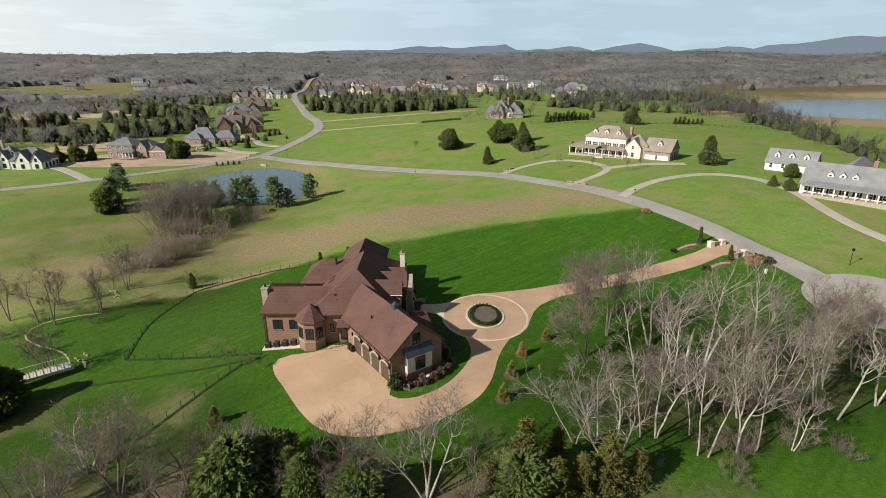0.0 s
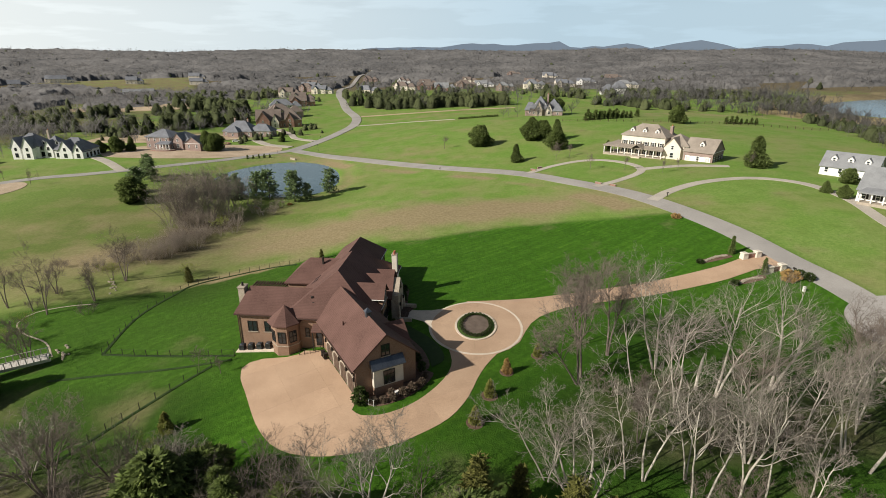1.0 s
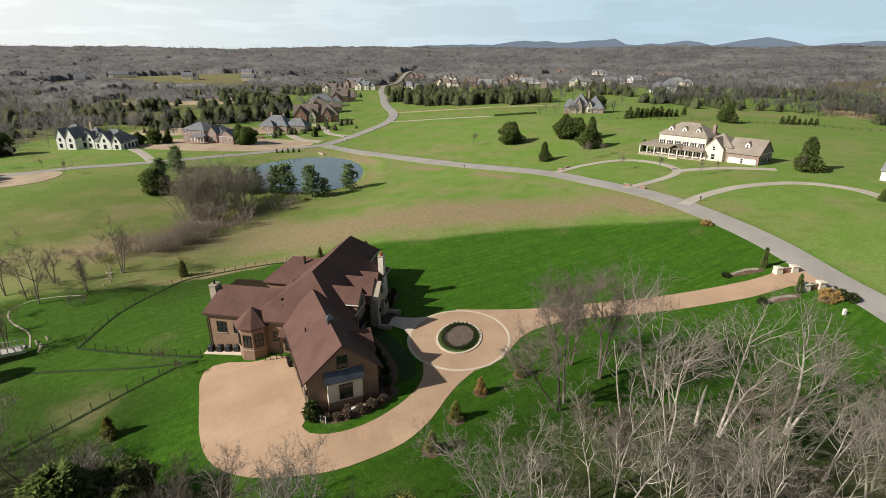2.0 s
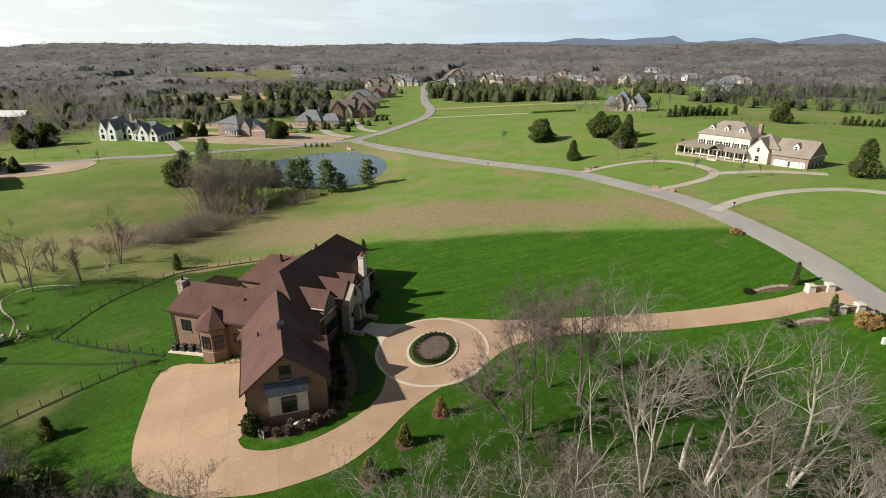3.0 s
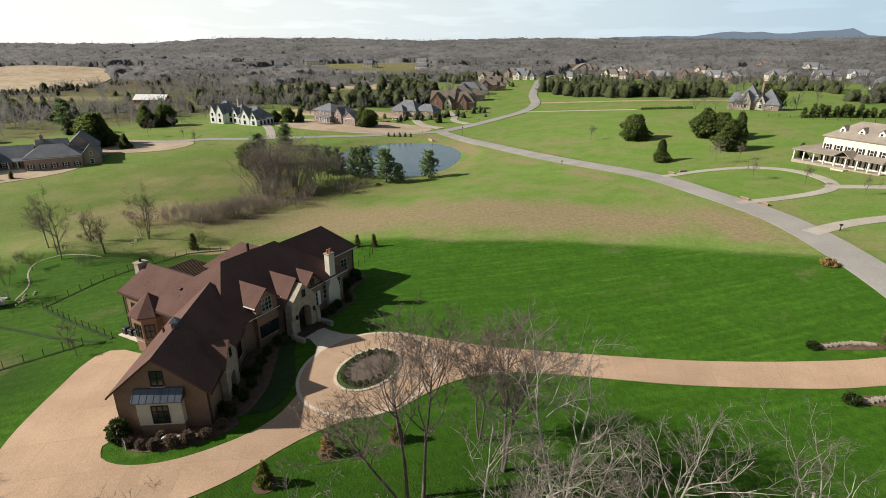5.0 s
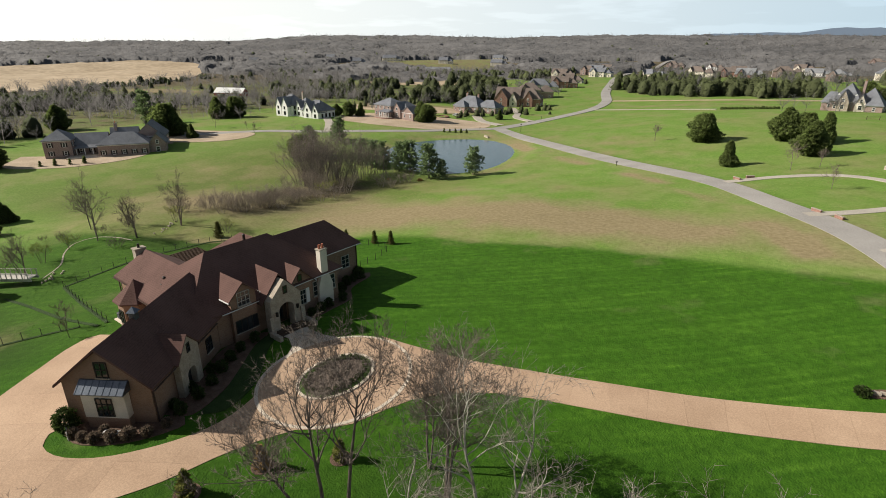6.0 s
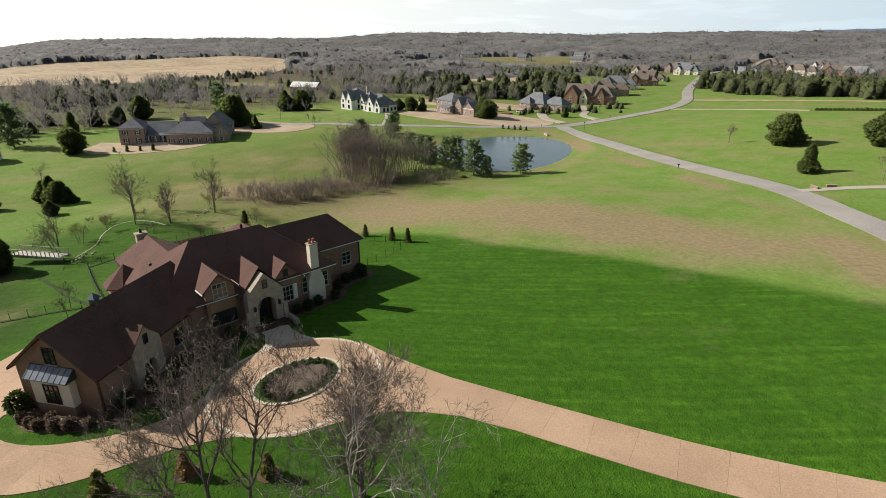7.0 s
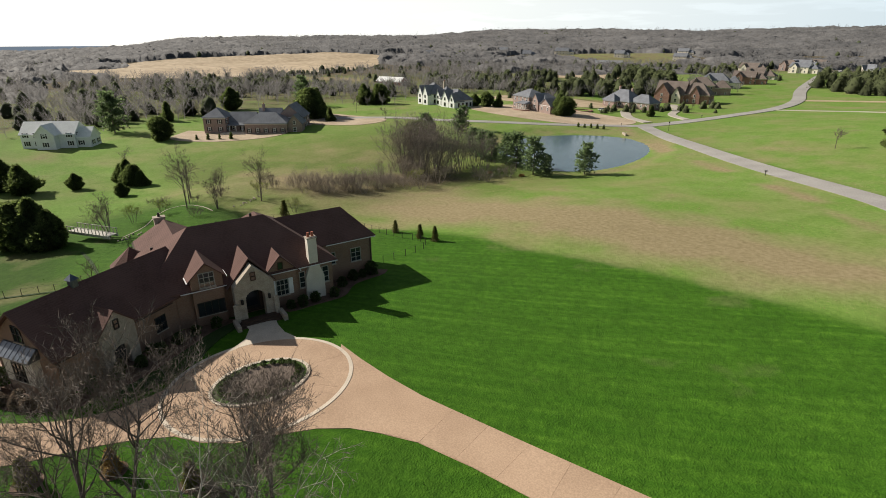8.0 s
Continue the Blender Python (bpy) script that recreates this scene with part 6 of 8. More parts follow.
def limb(rng, V, F, TV, TF, p, d, length, radius, level, kids, crook, lift):
    """One limb of a grove tree and all that it carries: ascending, crooked, ending in fine twigs."""
    n = (7, 6, 4, 3, 1)[level]
    pts, radii, q, w = [p.copy()], [radius], p.copy(), d.normalized()
    for i in range(n):
        jitter = Vector((rng.uniform(-1, 1), rng.uniform(-1, 1), rng.uniform(-0.7, 0.9)))
        w = (w + jitter * crook * (0.35, 1.0, 1.1, 1.0, 0.7)[level] + Vector((0, 0, lift * (0.0, 0.12, 0.08, 0.05, 0.0)[level]))).normalized()
        q = q + w * (length / n)
        pts.append(q.copy())
        radii.append(max(radius * (1 - (0.66, 0.78, 0.8, 0.8, 0.9)[level] * (i + 1) / n), 0.007))
    if level == 4:
        side = w.orthogonal().normalized() * radius
        b = len(TV)
        TV += [p - side, p + side, q]
        TF.append((b, b + 1, b + 2))
        return
    if level == 3:
        tube(TV, TF, pts, radii, 3)
    else:
        tube(V, F, pts, radii, (8, 5, 4)[level])
    for k in range(kids[level]):
        t = (rng.uniform(0.42, 1.0) ** 0.8 if level == 0 else rng.uniform(0.25, 1.0))
        i = min(int(t * n), n - 1)
        a = pts[i].lerp(pts[i + 1], t * n - i)
        axis = (pts[i + 1] - pts[i]).normalized()
        side = axis.orthogonal().normalized()
        side.rotate(Matrix.Rotation(rng.uniform(0, 2 * math.pi), 3, axis))
        spread = rng.uniform(0.45, 1.05) if level == 0 else rng.uniform(0.4, 1.05)
        limb(rng, V, F, TV, TF, a, axis * math.cos(spread) + side * math.sin(spread), length * (rng.uniform(0.34, 0.54) if level == 0 else rng.uniform(0.30, 0.55)),
             max(min(radii[i] * 0.62, radius * 0.5), 0.011), level + 1, kids, crook, lift)


def grove_tree(seed, x, y, height, stems, radius, bark, twig, label, group, kids=(7, 6, 6, 6), crook=0.36, lift=0.6):
    """A bare tree that stands where it stands: stems are (lean x, lean y, share of the height)."""
    rng = random.Random(seed)
    V, F, TV, TF = [], [], [], []
    for lx, ly, share in stems:
        h = height * share
        top = Vector((lx, ly, h))
        limb(rng, V, F, TV, TF, Vector((lx * 0.03, ly * 0.03, -0.4)), top, top.length * 0.74, radius * 0.78 * (0.6 + 0.4 * share), 0, kids, crook, lift)
    ob = thing("tree", pose(x, y, z_at(x, y) - 0.1), label, "tree", group)
    sheet("trunk", V, F, bark, ob, smooth=True)
    sheet("crown", TV, TF, twig, ob)
    return ob


GROVE = "trees of the grove"
PALE, GREY = "bare pale-barked sycamore with ascending crooked limbs", "slim bare grey tree with a fine brown twiggy crown"
UP = ((0, 0, 1.0),)
GROVE_TREES = [
    # the row along the drive
    (22.9, 74.3, 16.5, ((-1.5, 1.0, 1.0), (-5.0, -1.5, 0.7)), 0.20, "g"), (23.4, 75.8, 16.0, ((-0.4, 2.4, 1.0),), 0.20, "g"), (28.3, 82.2, 15.4, ((-1.4, 1.8, 1.0), (1.6, 1.0, 0.9)), 0.20, "g"),
    (30.6, 73.6, 14.0, ((-2.4, 2.0, 1.0),), 0.16, "p"), (34.7, 79.2, 16.0, ((-3.0, 3.6, 1.0), (2.2, 4.8, 0.9)), 0.25, "p"), (36.8, 77.0, 14.5, ((-1.6, -0.6, 1.0), (2.4, 1.0, 0.95)), 0.18, "p"),
    (35.2, 70.6, 15.5, ((0.6, 1.4, 1.0), (-2.6, 0.6, 0.75)), 0.19, "p"), (41.2, 73.4, 17.6, ((2.6, 4.2, 1.0), (4.6, -0.5, 0.85)), 0.25, "p"), (46.4, 70.6, 13.5, ((-1.4, 0.9, 1.0), (2.5, 0.4, 0.7)), 0.16, "p"),
    (44.9, 73.2, 14.8, ((4.8, -0.8, 1.0),), 0.20, "p"), (49.1, 75.2, 16.8, ((3.4, 4.6, 1.0), (6.0, 0.5, 0.8)), 0.30, "p"), (50.0, 71.4, 11.0, ((2.2, -0.8, 1.0),), 0.13, "p"), (50.4, 68.2, 11.5, ((2.0, -0.3, 1.0), (3.4, 1.2, 0.9)), 0.14, "p"),
    (50.2, 65.5, 11.0, ((1.6, 0.2, 1.0),), 0.13, "p"), (52.6, 63.6, 15.5, ((-2.4, 2.0, 1.0), (1.8, 0.5, 0.9)), 0.20, "p"), (57.4, 69.2, 13.0, ((2.2, 2.5, 1.0), (-1.5, 0.5, 0.8)), 0.18, "p"),
    # the near row
    (16.9, 56.2, 11.8, ((-3.8, 0.2, 1.0), (0.6, -1.8, 0.8)), 0.15, "p"), (19.8, 56.7, 12.0, ((0.4, 0.6, 1.0),), 0.15, "p"), (20.0, 52.3, 14.0, ((0.8, 0.4, 1.0), (4.2, -0.5, 0.8), (-4.0, -1.0, 0.75)), 0.25, "p"), (19.6, 54.9, 13.0, ((-4.2, 1.0, 1.0),), 0.18, "p"),
    (25.8, 57.5, 13.5, ((-1.0, 0.6, 1.0),), 0.15, "p"), (27.7, 57.4, 16.5, ((-0.6, 1.0, 1.0), (2.4, 0.6, 0.85)), 0.19, "p"), (31.9, 54.3, 16.8, ((-0.9, 0.9, 1.0),), 0.17, "p"), (32.9, 54.1, 14.5, ((2.6, -0.3, 1.0),), 0.17, "p"),
    (32.5, 58.0, 12.8, ((-1.5, 0.5, 1.0), (1.8, 1.4, 0.9)), 0.15, "p"), (37.1, 54.8, 17.0, ((-1.2, 1.2, 1.0), (1.4, 2.2, 0.8)), 0.20, "p"), (39.6, 55.2, 13.5, ((2.4, 0.3, 1.0),), 0.16, "p"), (40.5, 61.2, 13.0, ((-2.8, 1.4, 1.0), (3.6, 1.0, 0.8)), 0.21, "p"),
    (44.2, 55.2, 9.0, ((0.6, 0.4, 1.0), (2.2, -1.0, 0.9)), 0.13, "p"), (53.6, 60.8, 14.5, ((4.6, 1.8, 1.0),), 0.24, "p"), (56.2, 67.2, 12.0, ((-2.2, 2.0, 1.0),), 0.16, "p"), (61.0, 63.5, 13.5, ((4.4, 2.6, 1.0), (1.0, 0.4, 0.9)), 0.22, "p"),
    (47.5, 60.0, 12.0, ((1.6, 1.6, 1.0),), 0.15, "p"), (63.5, 71.5, 12.0, ((2.0, 1.0, 1.0), (-1.8, 1.2, 0.9)), 0.17, "g"), (58.5, 76.0, 11.0, ((1.0, 1.0, 1.0),), 0.15, "g"), (67.0, 66.0, 13.0, ((3.0, 1.0, 1.0),), 0.19, "p"),
    (24.5, 84.8, 11.5, ((-0.6, 0.8, 1.0), (1.8, 0.4, 0.9)), 0.13, "g"), (43.6, 66.6, 12.0, ((-1.0, 1.6, 1.0),), 0.14, "g"), (28.6, 63.4, 9.5, ((-0.8, 0.4, 1.0), (1.2, 0.8, 0.9)), 0.11, "g"),
]
for i, (x, y, h, stems, r0, kind) in enumerate(GROVE_TREES):
    if kind == "p":
        grove_tree(300 + i, x, y, h, stems, r0, "bark_white", "twig", PALE, GROVE, (8, 6, 6, 6) if len(stems) < 3 else (7, 6, 6, 5))
    else:
        grove_tree(300 + i, x, y, h, stems, r0 * 1.25, "bark_brown", "twig_brown", GREY, GROVE, (11, 8, 8, 8), 0.26, 0.9)
for i, (x, y, h, stems) in enumerate(((-72, 101, 8.0, ((0.5, 0.5, 1), (-2, 0.5, 0.9), (2, -1, 0.85))), (-72, 111, 11.5, ((0.6, 0.4, 1), (2.8, 0.6, 0.9), (-2.6, 1.2, 0.9))), (-78, 95.3, 14.5, ((-0.6, 0.8, 1), (1.5, 0.8, 0.8))),
                                     (-82, 96.5, 10.5, ((-1.8, 0.4, 1),)), (-89, 98, 12.0, ((0.6, 0.2, 1), (-2.4, 0.5, 0.85))), (-83, 104, 8.0, ((1.2, 0.2, 1), (-1.4, 0.5, 0.9))), (-67.5, 79, 9.5, ((0.4, 0.3, 1), (3.0, 0.8, 0.85), (-3.0, 0.4, 0.85), (0.5, -2.4, 0.8))))):
    grove_tree(360 + i, x, y, h, stems, 0.17, "bark_brown", "twig_brown", "bare grey-brown tree by the creek", "creek trees", (7, 6, 6, 5), 0.26)
for i, (x, y, h, bark, twig, stems) in enumerate(((-39.2, 50.4, 13.0, "bark_brown", "twig_brown", ((0.4, 0.3, 1), (4.2, 0.8, 0.9), (-4.2, 0.4, 0.9), (1.0, -3.4, 0.8), (-1.5, 3.4, 0.85))),
                                                  (-2.0, 47.4, 13.6, "bark_white", "twig", ((0.6, 0.3, 1), (4.8, 1.2, 0.85), (-4.6, 0.8, 0.85), (0.6, 3.6, 0.8))), (-24.0, 50.8, 9.4, "bark_white", "twig", ((0.2, 0.2, 1), (3.0, 0.4, 0.9), (-2.6, 0.8, 0.9))),
                                                  (-46.0, 47.5, 8.0, "bark_white", "twig", ((0.5, 0.5, 1), (3.2, 0.4, 0.85), (-3.0, 0.6, 0.85))))):
    grove_tree(380 + i, x, y, h, stems, 0.22, bark, twig, "broad bare tree with a dense twiggy crown below the court", "broad bare trees", (8, 7, 6, 6), 0.30, 0.6)
# a broken snag among them
V, F = [], []
snag = thing("snag", on_land(39.2, 75.0, 0), "broken pale trunk standing without a crown", "tree trunk")
tube(V, F, [Vector((0, 0, -0.4)), Vector((0.05, 0, 2.4)), Vector((0.3, 0.1, 4.6)), Vector((0.45, 0.1, 5.8))], [0.26, 0.21, 0.18, 0.05], 8)
sheet("trunk", V, F, "bark_white", snag, smooth=True)
brown = "bare grey-brown tree with dense fine twigs"
dark_trees = [bare_tree(51 + i, I4, 11.0, st, ln, 0.16, "bark_brown", "twig_brown", brown, "bare brown trees", (9, 6, 5, 3)) for i, (st, ln) in enumerate(((2, 0.35), (4, 0.5), (3, 0.45), (1, 0.3)))]
plant(dark_trees, [(-30, 50.5, 1.05), (-10, 49, 0.95), (-16, 50.5, 0.8), (-25, 49.5, 0.75), (-45, 48.5, 0.85), 
                   (70, 80, 0.95), (66, 83, 0.9), (74, 74, 1.05), (71, 87, 0.8), (-31, 47.5, 0.8), (4, 47.5, 0.75), (-150, 88, 0.7), (-12, 46.5, 0.7),
                   (-52, 50, 0.8), (73, 64, 1.2), (-18, 48.0, 0.7)], rng)
broad = [bare_tree(61 + i, I4, 9.5, 4, 0.6, 0.17, "bark_white", "twig", "broad pale bare tree with a dense twiggy crown", "broad bare trees", (7, 5, 4, 3)) for i in range(2)]
plant(broad, [(-46, 55, 0.9), (66, 79, 1.1)], rng)
# young trees along the lanes
young = [bare_tree(71 + i, I4, 5.0, 1, 0.1, 0.07, "bark_brown", "twig_brown", "young bare tree on the grass", "young street trees", (9, 5, 4, 3)) for i in range(2)]
plant(young, [(-14, 268, 1.5), (45.5, 207, 1.2), (57, 203, 1.3), (68, 196, 1.0), (74, 199, 1.1), (99, 200, 1.3), (41, 232, 1.4), (-35, 75.5, 0.9), (-30.8, 74.4, 0.8), (-170, 196, 1.2), (106, 118, 0.9), (-210, 200, 1.6), (-190, 205, 1.1), (-124, 340, 1.2), (-118, 356, 1.0),
              (35, 226, 1.5), (66, 226, 1.0), (-108, 185, 1.3)], rng)
# thicket by the pond
bushes = [bare_tree(81 + i, I4, 6.6, st, 0.55, 0.06, "twig_bush", "twig_bush", "tangled brown thicket bush without leaves", "thicket by the pond", (6, 5, 3), "thicket_bush", "bush", 3) for i, st in enumerate((9, 11, 8))]
spots = []
for k in range(44):
    t = rng.random()
    x, y = -77 + 4 * t + rng.gauss(0, 3.2), 122 + 30 * t + rng.gauss(0, 3.4)
    spots.append((x, y, rng.uniform(0.45, 0.8)))
spots += [(-84 + rng.gauss(0, 5.0), 163 + rng.gauss(0, 6.0), rng.uniform(0.8, 1.25)) for _ in range(14)]
spots += [(-66 + rng.gauss(0, 4), 176 + rng.gauss(0, 3), rng.uniform(0.35, 0.6)) for _ in range(9)]
plant(bushes, spots, rng, -0.1, 0.8, 1.25)
talls = [bare_tree(91 + i, I4, 13.0, 4, 0.30, 0.10, "twig", "twig_bush", "slender bare saplings in the thicket", "thicket by the pond", (6, 4, 3, 3), "sapling_clump") for i in range(2)]
plant(talls, [(-86 + rng.gauss(0, 4.4), 165 + rng.gauss(0, 5.0), rng.uniform(1.0, 1.35)) for _ in range(22)] + [(-82 + rng.gauss(0, 4.0), 180 + rng.gauss(0, 4.0), rng.uniform(0.65, 0.95)) for _ in range(12)], rng)
# under-storey of the grove
under = [bare_tree(101 + i, I4, 3.6, 8, 0.7, 0.04, "twig_brown", "twig_brown", "low leafless brush under the trees", "brush of the grove", (6, 5, 4), "brush", "bush", 3) for i in range(2)]
plant(under, [(rng.uniform(24, 68), rng.uniform(50, 74), rng.uniform(0.5, 1.2)) for _ in range(18)] + [(rng.uniform(-45, 20), rng.uniform(43, 51), rng.uniform(0.5, 1.0)) for _ in range(15)]
      + [(rng.uniform(-95, -60), rng.uniform(84, 120), rng.uniform(0.4, 0.8)) for _ in range(9)], rng)
# budding trees
buds = [bare_tree(111, I4, 6.0, 3, 0.4, 0.08, "bark_brown", "bud", "small tree in yellow-green bud", "budding trees", (8, 6, 5, 4))]
plant(buds, [(-75.5, 111.5, 0.7), (-59.2, 114.8, 0.6), (-71, 154, 0.8), (-75, 84, 0.75), (-30.5, 56.5, 0.7), (-78, 90, 0.6)], rng)

# evergreens
cedars = [conifer(201 + i, I4, 8.0, w, "cedar", "dense olive-green cedar by the brush", "cedars", 15, 11, "cone", 0.40, 0.02) for i, w in enumerate((4.6, 5.4))]
plant(cedars, [(9.2, 49.4, 1.25), (18.8, 48.5, 1.1), (13.5, 52.0, 0.75), (-21.8, 50.5, 0.6), (15.5, 47.5, 0.85), (5, 46.5, 0.7), (-16, 47, 0.7), (12.3, 46.3, 0.9), (-57.5, 112, 0.5), (22.5, 49.5, 0.7), (-31, 125.2, 0.33), (-24.2, 126.6, 0.36), (-20.5, 127.5, 0.36), (-56, 45, 0.6), (-33, 46.5, 0.5)], rng)
darks = [leafy(211 + i, I4, 9.4, w, "spruce", "broad dark evergreen on open grass", "dark evergreens", 2600, sh, 0.58, ragged=0.5, clear=0.0) for i, (w, sh) in enumerate(((9.0, "round"), (8.4, "cone"), (9.4, "pine")))]
plant(darks, [(3.9, 266, 1.12), (19, 229, 0.72), (27.5, 270, 1.0), (33.5, 271, 1.05), (39, 267, 1.1), (37.5, 247, 0.95), (109.5, 315, 1.0), (101.5, 203.5, 1.15), (-132, 61, 0.95), (-140, 56, 1.0), (-127, 87, 0.72), (-130, 85.5, 0.6), (-124, 88.5, 0.66), (-121.5, 90, 0.55), (-130, 73.5, 0.45), (-73.5, 64.5, 0.95), (-70.5, 67.0, 1.05), (-68.0, 69.5, 0.85),
             (-197, 105, 1.05), (-250, 115, 1.0), (-276, 152, 1.4), (-207, 175, 1.55), (-213, 180, 1.5), (-244, 221, 1.2), (-237, 227, 1.15), (-192, 178, 0.6), (-190, 263, 0.75), (-184, 266, 0.8), (-178, 270, 0.7), (-143, 281, 1.15), (-138, 279, 1.0), (-116, 318, 0.55),
             (46, 379, 1.3), (50, 374, 1.2), (57, 236, 0.5), (-110, 84, 0.45), (118, 178, 0.5), (104.5, 166, 0.42), (106, 160, 0.42), (-20.5, 50.2, 0.8), (-17.5, 48.5, 0.7), (-13.5, 47.2, 0.6), (-118, 182, 0.9), (-124, 192, 0.8), (-27, 48.5, 0.75), (-23.5, 47.6, 0.9), (-15.5, 46.4, 0.8), (-9.5, 47.2, 0.7), (8.0, 45.8, 0.85)], rng)
pines = [conifer(221 + i, I4, 11.5, 8.0, "pine", "soft green pine at the pond's edge", "pines by the pond", 10, 8, "pine", 0.72, 0.10) for i in range(3)]
plant(pines, [(-76, 190.5, 0.95), (-71.5, 191, 0.95), (-61, 188.5, 1.0), (-56.5, 189.5, 0.55), (-51.8, 200.5, 0.82), (-88, 189.5, 0.95), (-83, 190, 0.85), (-119, 186, 1.0), (-132, 213, 0.9), (-128, 208, 0.8), (-95, 191, 0.95), (-228, 90, 1.7), (-262, 190, 1.5)], rng)
arbs = [leafy(231, I4, 2.6, 1.7, "arbor", "young olive arborvitae in a mulch ring", "arborvitae row", 420, "cone", 0.22), leafy(232, I4, 2.6, 1.7, "dead", "browned young arborvitae in a mulch ring", "arborvitae row", 420, "cone", 0.22)]
ARB = [(12.6, 75.6, 0.9), (10.2, 69.8, 1.0), (8.4, 64.2, 1.0), (17.4, 80.6, 0.85), (-32, 61.8, 1.15)]
plant([arbs[1], arbs[0]], [ARB[0], ARB[1]], rng)
for x, y, s in ARB[2:]:
    keep = arbs[0].matrix_basis.copy()
    arbs[0].matrix_basis = I4
    copy_thing(arbs[0], pose(x, y, z_at(x, y) - 0.05) @ Matrix.Diagonal((s, s, s, 1)))
    arbs[0].matrix_basis = keep
for x, y, s in ARB[:4]:
    draped("mulch_ring", ellipse(x, y, 1.15 * s, 1.15 * s, 16), "mulch", "round mulch ring under a young evergreen", 0.05, 3, "bed")
# hedges of small evergreens behind the cream house and beside the plots
small = [conifer(241, I4, 4.8, 3.4, "spruce", "small dark evergreen in a planted row", "planted evergreen rows", 9, 7, "cone", 0.5, 0.02)]
row = [(61 + 2.9 * i, 322 + 1.8 * i, 1.0) for i in range(11)] + [(66 + 4.5 * i, 345 + 1.5 * i, 0.9) for i in range(8)] + [(139 + 3.4 * i, 326 + 1.6 * i, 0.8) for i in range(7)]
row += [(-112 + 2.2 * i, 262 + 1.6 * i, 0.4) for i in range(5)] + [(-187 + 2.6 * i, 117 + 4.0 * i, 0.55) for i in range(4)] + [(-230 + 5 * i, 330 + 3 * i, 1.0) for i in range(6)]
plant(small, row, rng, -0.1, 0.8, 1.25)
# shrubs round the house
shr = [leafy(251, I4, 1.05, 1.25, "shrub_red", "rounded grey-brown shrub in the mulch bed", "foundation shrubs", 260, "round", 0.2, "shrub", "shrub"), leafy(252, I4, 1.5, 1.5, "box", "clipped green box shrub by the wall", "foundation shrubs", 300, "round", 0.18, "shrub", "shrub")]
plant(shr[:1], [(-5.3, 66.6, 0.95), (-4.0, 66.9, 0.8), (-2.7, 67.5, 0.9), (-1.5, 68.6, 1.0), (-0.4, 69.7, 1.05), (0.6, 71.0, 0.85), (-3.2, 68.6, 0.7), (0.9, 72.8, 0.8)], rng, 0.05)
plant(shr[1:], [(-7.0, 66.6, 1.5), (0.2, 74.6, 0.8), (-0.8, 77.0, 0.9), (-2.0, 79.2, 0.8), (-3.4, 81.2, 0.9), (-4.8, 83.2, 0.9), (-5.8, 85.2, 0.8), (-6.4, 87.6, 0.9), (-6.4, 96.6, 0.8), (-6.3, 98.2, 0.9), (-6.9, 102.8, 0.8), (-9.6, 105.0, 0.9), (-11.2, 107.4, 0.9), (-11.8, 110.6, 1.3),
               (-2.6, 77.2, 0.7), (-1.2, 74.6, 0.7), (-4.2, 80.4, 0.7), (-6.8, 100.0, 0.9), (-11.4, 109.0, 0.8)], rng, 0.05)
dot = [leafy(253, I4, 0.5, 0.62, "box", "small clipped box ball in the island bed", "box balls of the island", 90, "round", 0.1, "box_ball", "shrub")]
plant(dot, [(OX + (IX - 1.05) * math.cos(radians(a)), OY + (IY - 1.15) * math.sin(radians(a)), 1.0) for a in range(0, 360, 15)], rng, 0.18)


# ---- far woods: too many trees to count ----
def mesh_of(name, v, f, mat, label, category="woods"):
    me = bpy.data.meshes.new(name)
    me.vertices.add(len(v))
    me.vertices.foreach_set("co", v.ravel())
    me.loops.add(f.size)
    me.loops.foreach_set("vertex_index", f.ravel())
    me.polygons.add(len(f))
    me.polygons.foreach_set("loop_start", np.arange(len(f)) * 3)
    me.polygons.foreach_set("loop_total", np.full(len(f), 3))
    me.update()
    me.validate()
    me.materials.append(M[mat])
    return tagged(new(name, me), label, category, "", "stuff")


def slivers(a, tip, half, turn):
    """Thin triangles from a to tip, with a base of the given half width turned at random."""
    off = np.stack([np.cos(turn), np.sin(turn), np.zeros_like(turn)], -1) * half[..., None]
    return np.stack([a - off, a + off, tip], -2).reshape(-1, 3)


